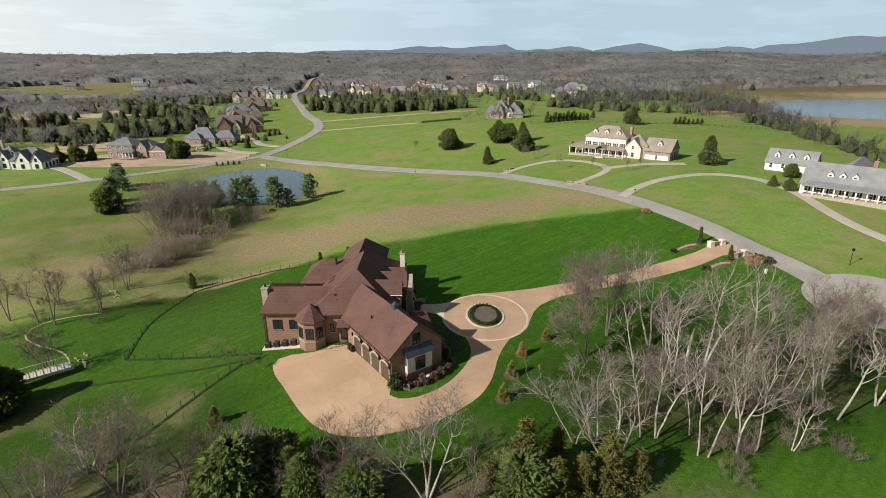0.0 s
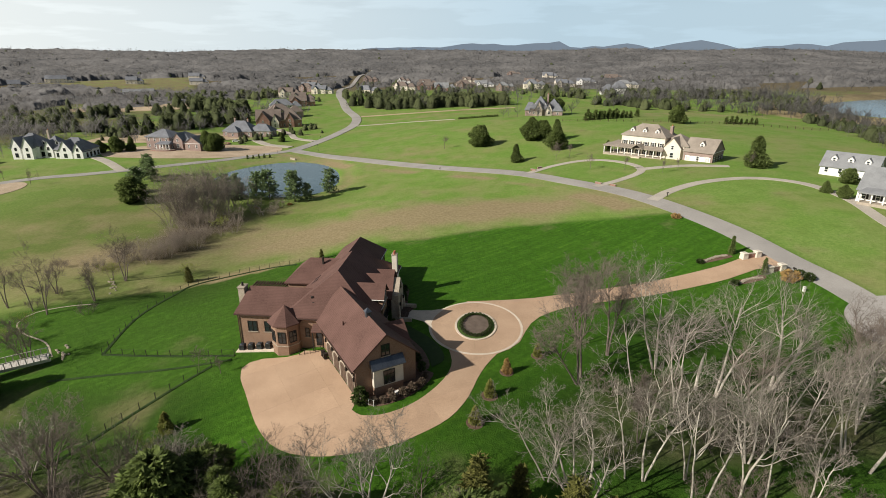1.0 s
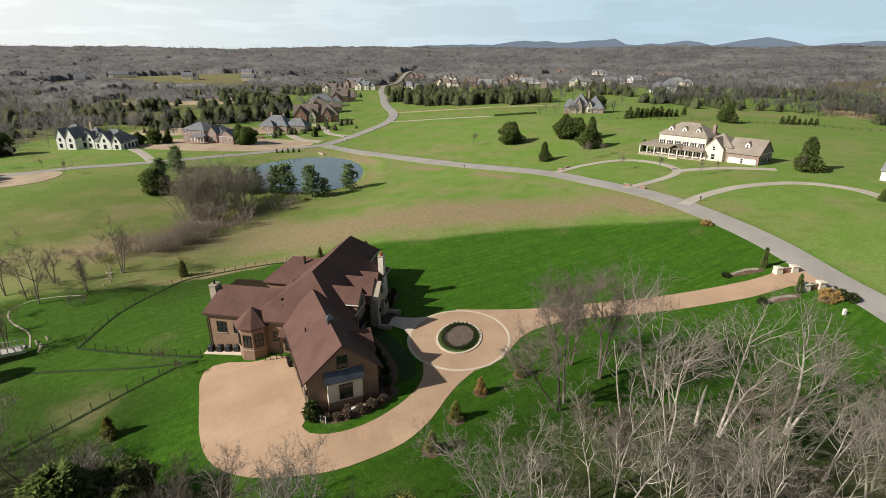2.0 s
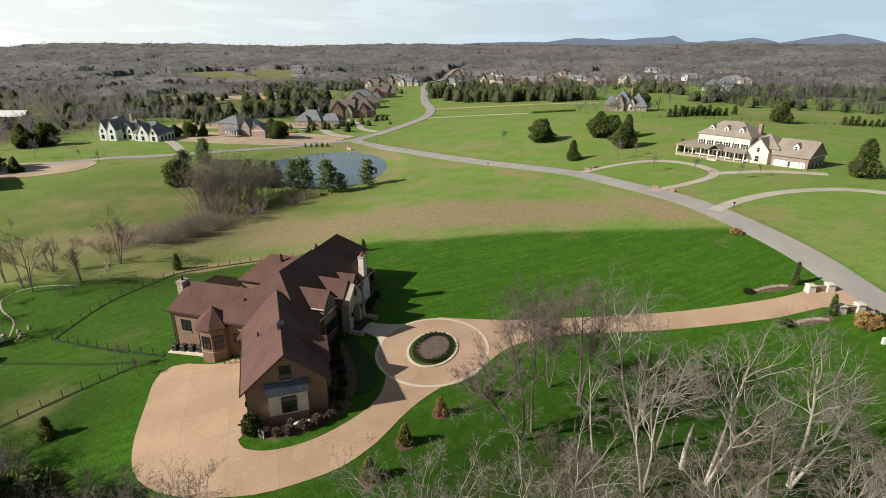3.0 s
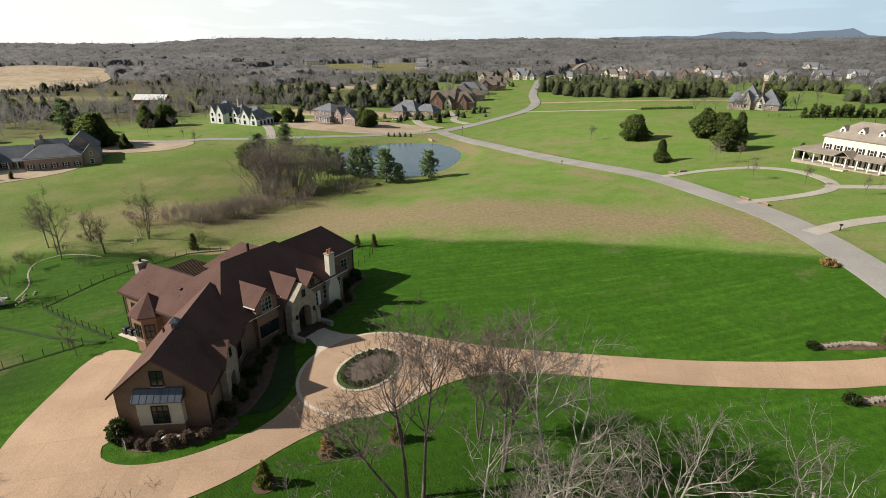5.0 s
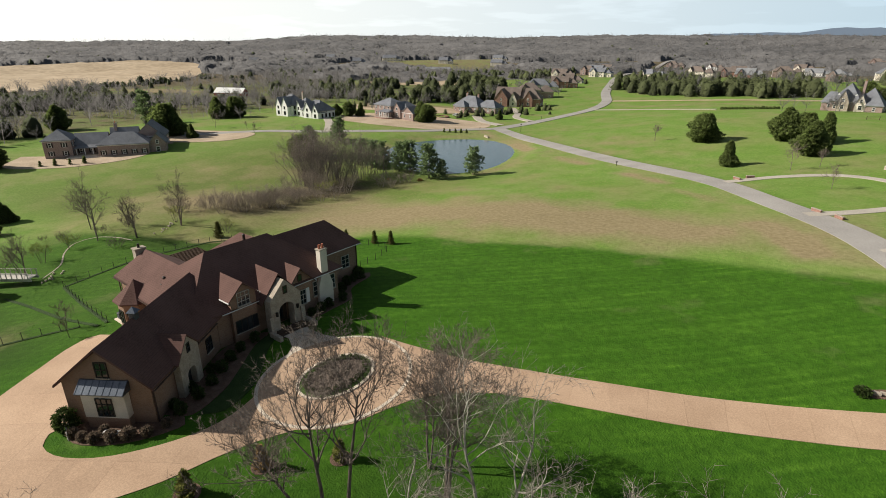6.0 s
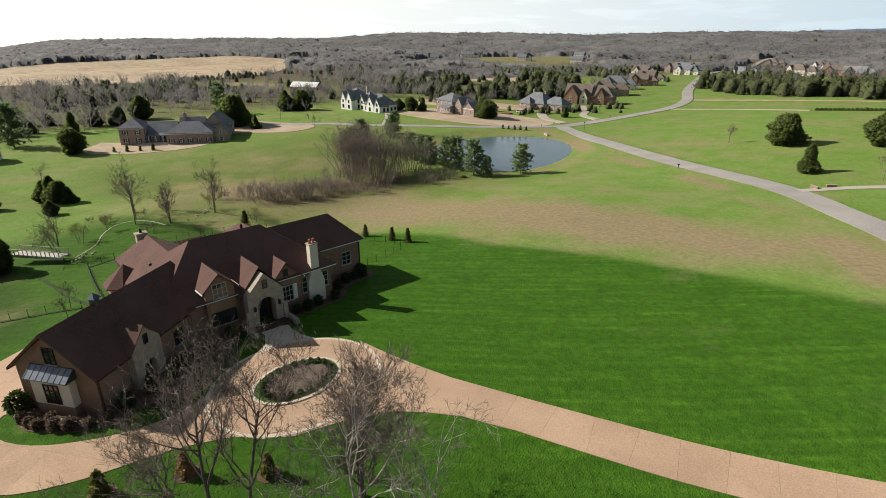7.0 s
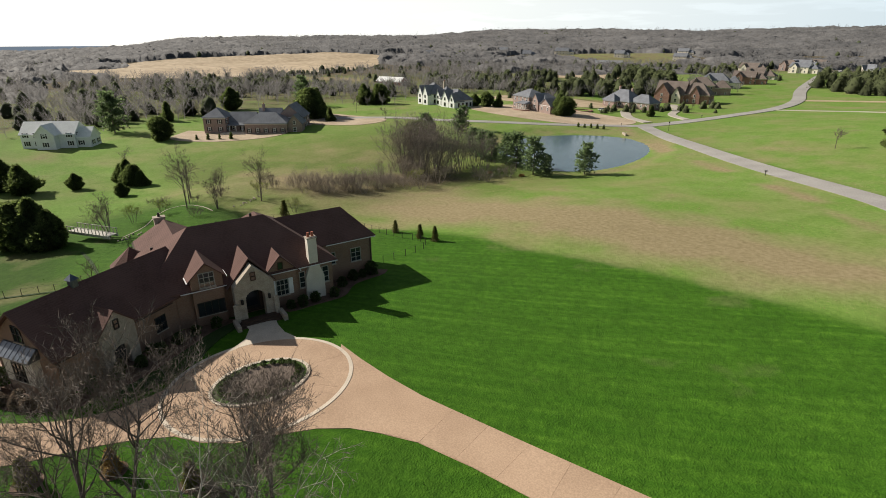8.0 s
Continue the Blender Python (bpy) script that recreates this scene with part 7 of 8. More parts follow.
def bare_woods(name, label, spots, seed, limbs, twigs, stout=1.0):
    """A great many leafless trees in one mesh: a trunk each, ascending limbs and a haze of fine twigs."""
    r = np.random.default_rng(seed)
    n = len(spots)
    h = spots[:, 2]
    foot = np.stack([spots[:, 0], spots[:, 1], land(spots[:, 0], spots[:, 1]) - 0.3], -1)
    lean = np.stack([r.normal(0, 0.05, n), r.normal(0, 0.05, n), np.ones(n)], -1)
    wide = r.uniform(0.75, 1.25, n)
    out = []
    for k in (0.0, 1.57):
        out.append(slivers(foot, foot + lean * (h * 0.8)[:, None], h * 0.010 * stout ** 0.5, np.full(n, k)))
    # limbs rise from the trunk to points of a rounded crown
    ang = r.uniform(0, 2 * np.pi, (n, limbs))
    u = r.uniform(0.45, 1.0, (n, limbs))
    reach = 0.36 * np.sqrt(np.clip(1 - (1.9 * (u - 0.68)) ** 2, 0.05, 1)) * r.uniform(0.55, 1.1, (n, limbs)) * (h * wide)[:, None]
    end = foot[:, None] + lean[:, None] * (h[:, None] * u)[..., None]
    end = end + np.stack([np.cos(ang), np.sin(ang), np.zeros_like(ang)], -1) * reach[..., None]
    root = foot[:, None] + lean[:, None] * (h[:, None] * u * r.uniform(0.3, 0.6, (n, limbs)))[..., None]
    out.append(slivers(root, end, np.broadcast_to(h[:, None] * 0.0055 * stout ** 0.5, ang.shape), ang + 1.57))
    # twigs leave the limbs outward and upward
    pick = r.integers(0, limbs, (n, twigs))
    row = np.arange(n)[:, None]
    t = r.uniform(0.35, 1.05, (n, twigs))
    a = root[row, pick] + (end[row, pick] - root[row, pick]) * t[..., None]
    w = ang[row, pick] + r.normal(0, 0.9, (n, twigs))
    length = h[:, None] * r.uniform(0.08, 0.20, (n, twigs))
    tip = a + np.stack([np.cos(w) * 0.7, np.sin(w) * 0.7, r.uniform(-0.25, 0.75, (n, twigs))], -1) * length[..., None]
    out.append(slivers(a, tip, h[:, None] * 0.0065 * stout * r.uniform(0.6, 1.4, (n, twigs)), r.uniform(0, np.pi, (n, twigs))))
    v = np.concatenate(out)
    return mesh_of(name, v, np.arange(len(v)).reshape(-1, 3), "wood_far_hazed", label)


def evergreen_woods(name, label, spots, seed, sprays, fine):
    """A great many evergreens in one mesh: an uneven dark heart each under many small sprays."""
    r = np.random.default_rng(seed)
    n = len(spots)
    x, y, h = spots[:, 0], spots[:, 1], spots[:, 2]
    z = land(x, y) - 0.3
    fat = r.uniform(1.1, 1.8, n)
    peak = r.uniform(0.28, 0.75, n)[:, None]
    ang = r.uniform(0, 2 * np.pi, (n, sprays))
    t = r.uniform(0.02, 1.0, (n, sprays))
    wide = (1 - t) ** peak * np.clip((t + 0.1) * 6, 0, 1)
    rad = wide * r.uniform(0.55, 1.05, (n, sprays)) * (h * 0.36 * fat)[:, None] * (1 + 0.42 * np.sin(3 * ang + x[:, None]) * np.sin(9 * t + y[:, None]))
    a = np.stack([x[:, None] + rad * np.cos(ang), y[:, None] + rad * np.sin(ang), z[:, None] + h[:, None] * t * 0.96], -1)
    length = h[:, None] * fine * r.uniform(0.06, 0.15, (n, sprays))
    w = ang + r.normal(0, 0.6, (n, sprays))
    tip = a + np.stack([np.cos(w), np.sin(w), r.uniform(-0.4, 0.9, (n, sprays))], -1) * length[..., None]
    v = slivers(a, tip, length * r.uniform(0.25, 0.5, (n, sprays)), r.uniform(0, np.pi, (n, sprays)))
    f = np.arange(len(v)).reshape(-1, 3)
    w7 = np.arange(7) * 2 * np.pi / 7
    rings = []
    for level in (0.0, 0.2, 0.5, 0.78):
        reach = (1 - level) ** peak * min(1.0, (level + 0.1) * 6) * 0.30
        k = (h * fat)[:, None] * reach * r.uniform(0.75, 1.15, (n, 7))
        q = w7[None, :] + r.uniform(-0.3, 0.3, (n, 7))
        rings.append(np.stack([x[:, None] + k * np.cos(q), y[:, None] + k * np.sin(q), z[:, None] + h[:, None] * (level + r.uniform(-0.05, 0.05, (n, 7)))], -1))
    dome = np.concatenate(rings + [np.stack([x, y, z + h * 0.95], -1)[:, None, :]], 1)
    tri = []
    for g in (0, 7, 14):
        for i in range(7):
            j = (i + 1) % 7
            tri += [(g + i, g + j, g + 7 + j), (g + i, g + 7 + j, g + 7 + i)]
    tri += [(21 + i, 21 + (i + 1) % 7, 28) for i in range(7)]
    tri = np.array(tri)[None] + (np.arange(n) * 29)[:, None, None] + len(v)
    return mesh_of(name, np.concatenate([v, dome.reshape(-1, 3)]), np.concatenate([f, tri.reshape(-1, 3)]), "ever_far", label)


def wood_cover(x, y):
    """How thickly the land is wooded, 0 to 1: none on the plots, the fields, the village greens and the lake."""
    r0, d = np.hypot(x - 20, y - 200), np.hypot(x - 20, y - 110)
    fields = 2.0 * within(STUBBLE, x, y) + 1.5 * within(PASTURE, x, y) + 1.6 * blob(x, y, -252, 480, 42, 48, -20) + 1.2 * blob(x, y, -240, 350, 45, 32, 30) + 1.3 * blob(x, y, -480, 300, 50, 18, 20) + 1.2 * blob(x, y, -230, 660, 40, 26) + blob(x, y, 160, 640, 60, 40)
    west = soft(-235, -290, x + 0.12 * (y - 150)) * soft(40, 75, y) * (y < 480) * soft(-690, -640, x)
    cover = np.maximum(soft(390, 520, r0) * (1 - west), 0.34 * west) * np.clip(1 - 1.3 * fields, 0, 1) * (1 - 0.75 * blob(x, y, -60, 760, 240, 250)) * soft(18, 30, np.hypot(x + 335, y - 296))
    patches = np.sin(x / 55 + 1) * np.cos(y / 47) + np.sin(x / 31 - y / 37) + 0.5 * np.sin(x / 17 + y / 23)
    cover = cover * np.where(d < 1100, 0.30 + 0.70 * soft(-0.9, -0.2, patches), 1)
    cover = cover * soft(-0.18, -0.24, basin(x, y, LAKE)) * np.where((x > 250) & (y > 560) & (y < 690) & (d < 900), 0.1, 1)
    cover = cover * soft(10, 18, np.abs(toward(ROAD_NORTH, x, y)))
    for sx, sy, _ in SPOTS + [(118, 590, 0), (-384, 300, 0), (-440, 640, 0), (-651, 779, 0), (-690, 815, 0), (-835, 803, 0), (-640, 694, 0), (-483, 866, 0), (-560, 820, 0), (-875, 655, 0), (-520, 930, 0)]:
        cover = cover * soft(20, 30, np.hypot(x - sx - 10, y - sy + 8)) * np.where((np.abs(x - sx - 10) < 20) & (y < sy) & (y > sy - 55), 0.1, 1)
    return np.clip(cover, 0, 1)


def crowns(x, y, cell):
    """Round tree tops over a jittered lattice, 0 to 1."""
    gx, gy = np.floor(x / cell), np.floor(y / cell)
    best = np.zeros(np.shape(x))
    for dx in (-1, 0, 1):
        for dy in (-1, 0, 1):
            cx, cy = gx + dx, gy + dy
            h1 = np.modf(np.abs(np.sin(cx * 12.9898 + cy * 78.233) * 43758.5453))[0]
            h2 = np.modf(np.abs(np.sin(cx * 39.3467 + cy * 11.135) * 24634.6345))[0]
            h3 = np.modf(np.abs(np.sin(cx * 73.156 + cy * 52.235) * 13211.731))[0]
            d = np.hypot(x - (cx + 0.15 + 0.7 * h1) * cell, y - (cy + 0.15 + 0.7 * h2) * cell) / (cell * (0.62 + 0.3 * h3))
            best = np.maximum(best, (0.45 + 0.55 * h3) * np.sqrt(np.clip(1 - d * d, 0, 1)))
    return best


def canopy():
    """The closed roof of the far woods: crown beside crown, sinking to the ground at the edges."""
    r = np.random.default_rng(17)
    w = np.radians(np.arange(-103, 48, 0.22))
    d = 250 * 1.0058 ** np.arange(0, 422)
    W, D = np.meshgrid(w, d)
    W, D = W + r.normal(0, 0.0011, W.shape), D * (1 + r.normal(0, 0.0018, D.shape))
    x, y = 20 + D * np.sin(W), 110 + D * np.cos(W)
    cover = wood_cover(x, y)
    dome = np.where(D < 1000, crowns(x, y, 15.0), crowns(x, y, 27.0))
    top = soft(0.35, 0.7, cover) * (0.5 + 0.5 * soft(450, 850, D)) * (2.0 + 8.5 * dome + r.normal(0, 0.9, x.shape) + 1.5 * np.sin(x / 70) * np.sin(y / 60)) * (1 + 0.45 * soft(900, 2600, D))
    v = np.stack([x, y, land(x, y) - 0.4 + top], -1).reshape(-1, 3)
    n, k = x.shape
    i = np.arange(n * k).reshape(n, k)
    f = np.stack([i[:-1, :-1], i[1:, :-1], i[1:, 1:], i[:-1, 1:]], -1).reshape(-1, 4)
    f = f[(top.ravel()[f] > 0.3).any(1)]
    me = bpy.data.meshes.new("woods_canopy")
    me.from_pydata(v.tolist(), [], f.tolist())
    me.polygons.foreach_set("use_smooth", [True] * len(me.polygons))
    me.materials.append(M["canopy"])
    return tagged(new("woods_canopy", me), "closed grey-brown canopy of leafless woods on the hills", "woods", "", "stuff")


canopy()
gen = np.random.default_rng(7)
n = 36000
bearing = np.radians(gen.uniform(-102, 47, n))
dist = 250 + 2450 * gen.random(n) ** 1.9
fx, fy = 20 + dist * np.sin(bearing), 110 + dist * np.cos(bearing)
keep = gen.random(n) < wood_cover(fx, fy)
fx, fy, dist = fx[keep], fy[keep], dist[keep]
size = gen.uniform(7.0, 13.0, len(fx)) * (1 + soft(900, 2600, dist) * 0.5)
size = np.where((fx < -240) & (fy < 470), gen.uniform(6, 14, len(fx)), size)
patch = np.sin(fx / 43 + 2) * np.sin(fy / 38) + 0.5 * np.sin(fx / 19 - fy / 27)
kind = gen.random(len(fx)) < (0.04 + 0.30 * soft(0.55, 1.0, patch) * (dist < 1200))
near = dist < 800
spots = np.stack([fx, fy, size], 1)
bare_woods("winter_woods", "grey-brown leafless winter woods beyond the plots", spots[~kind & near], 1, 9, 190, 1.8)
bare_woods("winter_woods", "grey-brown leafless winter woods over the far hills", spots[~kind & ~near] * (1, 1, 1.35), 2, 4, 34, 2.4)
evergreen_woods("evergreen_woods", "dark evergreens scattered through the far woods", spots[kind] * (1, 1, 0.85), 3, 60, 1.0)


def belt(points, count, spread, h0, h1, seed):
    g = np.random.default_rng(seed)
    line = spaced(points, 4)
    pick = g.integers(0, len(line), count)
    return np.array([(line[i].x + g.normal(0, spread), line[i].y + g.normal(0, spread), g.uniform(h0, h1)) for i in pick])


EVER = [belt([(150, 545), (220, 540), (250, 505), (238, 440)], 70, 10, 6, 11, 81), belt([(60, 560), (110, 560), (160, 550)], 30, 10, 6, 10, 82), belt([(-215, 300), (-228, 322), (-205, 345)], 26, 6, 3, 6, 61), belt([(-150, 300), (-128, 330), (-122, 372)], 26, 7, 2, 5, 62), belt([(-150, 560), (-60, 600), (60, 620)], 60, 22, 5, 10, 63), belt([(-240, 345), (-218, 362), (-196, 398)], 26, 7, 8, 13, 51), belt([(-330, 400), (-300, 430), (-262, 440)], 24, 9, 7, 12, 52), belt([(-345, 560), (-280, 580), (-230, 600)], 40, 12, 7, 11, 53), belt([(-108, 502), (-70, 488), (-30, 482), (20, 494)], 130, 9, 7, 12, 3), belt([(-285, 505), (-245, 480), (-205, 450)], 46, 7, 8, 13, 4), belt([(-330, 330), (-290, 345), (-250, 350)], 30, 12, 6, 11, 5),
        belt([(178, 215), (190, 262), (205, 330), (216, 380)], 60, 4, 3.5, 7, 6), belt([(105, 480), (140, 455), (175, 440)], 40, 10, 5, 9, 8), belt([(-205, 420), (-180, 405)], 14, 6, 5, 8, 9), belt([(-360, 250), (-420, 180), (-380, 120)], 60, 25, 6, 11, 10),
        belt([(-560, 180), (-555, 300), (-640, 440)], 60, 8, 4, 7, 19)]
BARE = [belt([(150, 550), (220, 548), (255, 510), (240, 440), (228, 390)], 140, 12, 8, 14, 83), belt([(214, 312), (222, 360), (230, 400)], 40, 6, 6, 12, 84), belt([(-60, 560), (60, 560), (180, 520), (300, 560)], 160, 25, 8, 14, 85), belt([(-200, 300), (-190, 350), (-178, 400)], 26, 9, 6, 10, 71), belt([(-160, 420), (-190, 500), (-210, 600)], 50, 12, 6, 11, 72), belt([(-110, 620), (-20, 640), (120, 680)], 90, 30, 7, 12, 73), belt([(-270, 200), (-245, 235), (-225, 262)], 22, 6, 6, 10, 74), belt([(-290, 290), (-262, 320), (-240, 352)], 46, 9, 8, 14, 54), belt([(-100, 500), (-40, 492), (30, 500)], 70, 10, 6, 10, 13), belt([(-260, 300), (-235, 360), (-200, 420)], 70, 12, 6, 11, 14), belt([(180, 205), (196, 270), (212, 340), (225, 400)], 70, 8, 4, 9, 15),
        belt([(100, 485), (160, 470), (230, 410)], 130, 16, 7, 12, 16), belt([(-300, 240), (-380, 200), (-420, 110), (-330, 60)], 170, 30, 6, 11, 17), belt([(20, 365), (40, 362), (56, 380)], 22, 7, 6, 10, 18), belt([(-545, 200), (-555, 320), (-680, 470)], 60, 12, 4, 7.0, 20),
        belt([(-200, 400), (-178, 440), (-200, 520)], 60, 12, 5, 9, 21), belt([(-290, 60), (-260, 20), (-220, 10)], 40, 12, 5, 9, 22)]
g = np.random.default_rng(77)
px, py = g.uniform(-590, -250, 1500), g.uniform(70, 470, 1500)
park = (wood_cover(px, py) > 0.15) & (np.sin(px / 37) * np.sin(py / 29 + 1) + 0.6 * np.sin(px / 15 + py / 21) > -0.35) & (px < -255 - 0.12 * (py - 150))
BARE.append(np.stack([px, py, g.uniform(6, 13, 1500)], 1)[park & (g.random(1500) < 0.8)])
EVER.append(np.stack([px + 5, py + 3, g.uniform(4, 10, 1500)], 1)[park & (g.random(1500) < 0.24)])
evergreen_woods("evergreen_belt", "dark evergreen belts between the plots", np.concatenate(EVER), 31, 300, 0.95)
bare_woods("bare_belt", "leafless tree belts along the field edges", np.concatenate(BARE), 32, 12, 260, 1.5)


# ---- the far hills, too distant to shift, with haze in their colour ----
def far_hills(name, radius, base, height, seed, colour, glow):
    V, F = [], []
    n = 160
    for i in range(n + 1):
        w = radians(-115 + 175 * i / n)
        h = (base + 40 * soft(27, 38, math.degrees(w))) * soft(-34, -8, math.degrees(w)) - 10 + height * soft(-34, -6, math.degrees(w)) * (0.5 + 0.5 * noise.fractal(Vector((w * 13.0, seed, 0)), 0.75, 2.0, 7)) + 26 * math.exp(-((math.degrees(w) - 6.2) / 1.3) ** 2) * (seed > 5)
        x, y = radius * math.sin(w), 100 + radius * math.cos(w)
        V += [(x, y, -60), (x, y, h), (x * 1.03, y * 1.03, h * 0.9)]
    for i in range(n):
        a = 3 * i
        F += [(a + 3, a, a + 1, a + 4), (a + 4, a + 1, a + 2, a + 5)]
    # air haze is put in as a dim bluish colour plus emission
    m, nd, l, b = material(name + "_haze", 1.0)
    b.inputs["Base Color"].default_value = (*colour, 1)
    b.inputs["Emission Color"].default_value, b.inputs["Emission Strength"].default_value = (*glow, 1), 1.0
    return tagged(sheet(name, V, F, m), "hills at the horizon, their haze painted as a blue-grey glow", "hills", "", "structure")


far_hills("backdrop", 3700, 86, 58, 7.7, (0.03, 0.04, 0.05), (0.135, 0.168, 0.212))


# ---- small things round the house and the lane ----
def pier(x, y, turn):
    ob = thing("gate_pier", on_land(x, y, turn), "squat pale stone gate pier with a flat cap", "gate pier", "gate piers")
    part("shaft", hull([(sx * a, sy * a, z) for sx in (-1, 1) for sy in (-1, 1) for a, z in ((0.62, -0.6), (0.62, 0.22), (0.55, 0.28), (0.55, 1.2))]), "stucco", ob)
    part("cap", hull([(sx * a, sy * a, z) for sx in (-1, 1) for sy in (-1, 1) for a, z in ((0.66, 1.2), (0.68, 1.34), (0.5, 1.46))]), "stucco", ob)
    return ob


for x, y in ((64.1, 120.6), (67.1, 121.4), (66.3, 114.0), (69.1, 114.9)):
    pier(x, y, 18)


def low_wall(x, y, turn, length, mat, label, height=0.8, thick=0.45):
    ob = thing("low_wall", on_land(x, y, turn), label, "wall", "low walls")
    part("wall_body", box(bmesh.new(), -length / 2, length / 2, -thick / 2, thick / 2, -0.6, height, 0.04), mat, ob)
    part("coping", box(bmesh.new(), -length / 2 - 0.06, length / 2 + 0.06, -thick / 2 - 0.06, thick / 2 + 0.06, height, height + 0.1, 0.02), "stone", ob)
    return ob


low_wall(65.6, 121.0, 15, 1.9, "brick_red", "brick wall between two gate piers", 1.0)
low_wall(67.7, 114.4, 18, 1.7, "brick_red", "brick wall between two gate piers", 1.0)
for x, y, turn in ((25.0, 211.0, -36), (27.6, 213.8, 40), (44.5, 184.6, -38), (48.5, 181.0, -50)):
    low_wall(x, y, turn, 2.2, "brick_red", "low brick wall at the drive's mouth", 0.55)
low_wall(-90.5, 266.5, -32, 4.0, "stone", "stone culvert headwall above the pond", 0.9)


def boulder_row(x0, y0, x1, y1, count, seed, label, size=0.36, bend=0.7):
    """A border of rough stones, each one a piece of its own."""
    rng = random.Random(seed)
    ob = thing("stone_border", pose(0, 0, 0), label, "stone border", "stone borders")
    for i in range(count):
        t = (i + 0.5) / count
        x, y = x0 + (x1 - x0) * t + rng.uniform(-0.1, 0.1), y0 + (y1 - y0) * t + math.sin(t * 3.1) * bend + rng.uniform(-1.2, 1.2) * (size < 0.3)
        w = rng.uniform(0.7, 1.15) * size
        pts = [(x + w * rng.uniform(0.7, 1.1) * sx, y + w * 0.7 * rng.uniform(0.7, 1.1) * sy, z_at(x, y) + (rng.uniform(0.2, 0.34) if top else -0.2)) for sx in (-1, 1) for sy in (-1, 1) for top in (0, 1)]
        part("stone", hull(pts), "stone", ob)
    return ob


boulder_row(55.6, 119.4, 61.4, 122.2, 13, 1, "curved border of pale rough stones in the lawn")
boulder_row(58.6, 109.0, 64.0, 111.4, 12, 2, "curved border of pale rough stones by the drive")
draped("flower_bed", smooth_poly([(55.0, 118.6), (58.2, 119.8), (62.4, 121.8), (61.2, 123.2), (57.8, 121.6), (55.2, 120.2)], 0.8), "mulch", "mulch bed behind the gate stones", 0.04, 2, "bed")
draped("flower_bed", smooth_poly([(58.0, 108.6), (61.0, 109.4), (64.8, 111.4), (64.4, 112.8), (61.0, 111.4), (58.2, 110.0)], 0.8), "mulch", "mulch bed beside the drive", 0.04, 2, "bed")
spire = [leafy(301, I4, 3.6, 1.1, "spruce", "slim columnar evergreen beside the gate", "gate evergreens", 420, "cone", 0.22)]
plant(spire, [(62.6, 123.3, 1.0), (65.0, 113.2, 1.0)], rng)
mound = [leafy(302, I4, 1.1, 1.6, "box", "rounded green shrub at the gate border", "gate shrubs", 240, "round", 0.2, "shrub", "shrub")]
plant(mound, [(54.6, 118.9, 1.0), (57.6, 108.6, 1.1), (71.0, 111.6, 1.4), (72.2, 110.4, 1.2)], rng)
heap = [leafy(303, I4, 1.0, 2.2, "dead", "low clump of dried ornamental grass", "grass clumps", 260, "round", 0.26, "grass_clump", "grass")]
plant(heap, [(69.2, 111.2, 1.4), (57.9, 147.0, 1.1), (68.3, 110.0, 1.1), (-61.5, 184.5, 0.7), (-71.5, 180.5, 0.8)], rng)


def post_box(x, y, turn, label="black mailbox on a post by the lane"):
    ob = thing("mailbox", on_land(x, y, turn), label, "mailbox", "mailboxes")
    part("post", box(bmesh.new(), -0.06, 0.06, -0.06, 0.06, -0.4, 1.1), "dark", ob)
    bm = profile(bmesh.new(), [(-0.14, 0), (0.14, 0), (0.14, 0.18), (0.09, 0.28), (-0.09, 0.28), (-0.14, 0.18)], -0.3, 0.3)
    part("box", bm, "dark", ob, at=pose(0, 0, 1.1))
    return ob


for x, y, turn in ((70.6, 113.0, 20), (60.9, 165.6, -50), (-104, 281, 40), (-12, 224, -36), (-96.5, 331, 80)):
    post_box(x, y, turn)


def lamp_post(x, y):
    ob = thing("street_lamp", on_land(x, y, 0), "black lantern lamp post on the verge", "lamp post", "lamp posts")
    V, F = [], []
    tube(V, F, [Vector((0, 0, -0.4)), Vector((0, 0, 0.4)), Vector((0, 0, 3.2))], [0.12, 0.07, 0.05], 8)
    sheet("pole", V, F, "dark", ob)
    part("lantern", hull([(a * sx, a * sy, z) for sx in (-1, 1) for sy in (-1, 1) for a, z in ((0.14, 3.2), (0.22, 3.65), (0.05, 3.9))]), "dark", ob)


lamp_post(88.2, 107.8)
lamp_post(-84, 287)
ob = thing("marker", on_land(69.0, 105.8, 10), "white utility marker post in the grass", "marker")
part("post", box(bmesh.new(), -0.25, 0.25, -0.2, 0.2, -0.3, 1.0, 0.05), "trim", ob)

# cooling units on their slab, bins and railings by the court
for i in range(4):
    x, y = -30.4 + 1.5 * i, 81.2
    ob = thing("cooling_unit", pose(x, y, z_at(x, y) + 0.12), "dark metal cooling unit on the slab", "air conditioner", "cooling units")
    part("casing", box(bmesh.new(), -0.45, 0.45, -0.45, 0.45, 0, 0.95, 0.05), "dark", ob)
    bm = bmesh.new()
    bmesh.ops.create_cone(bm, segments=14, radius1=0.38, radius2=0.34, depth=0.08, cap_ends=True, matrix=Matrix.Translation((0, 0, 0.99)))
    part("fan_guard", bm, "metal_roof", ob)
    for k in range(4):
        part("louvre", box(bmesh.new(), -0.4, 0.4, -0.48, -0.45, 0.15 + 0.2 * k, 0.22 + 0.2 * k), "metal_roof", ob)
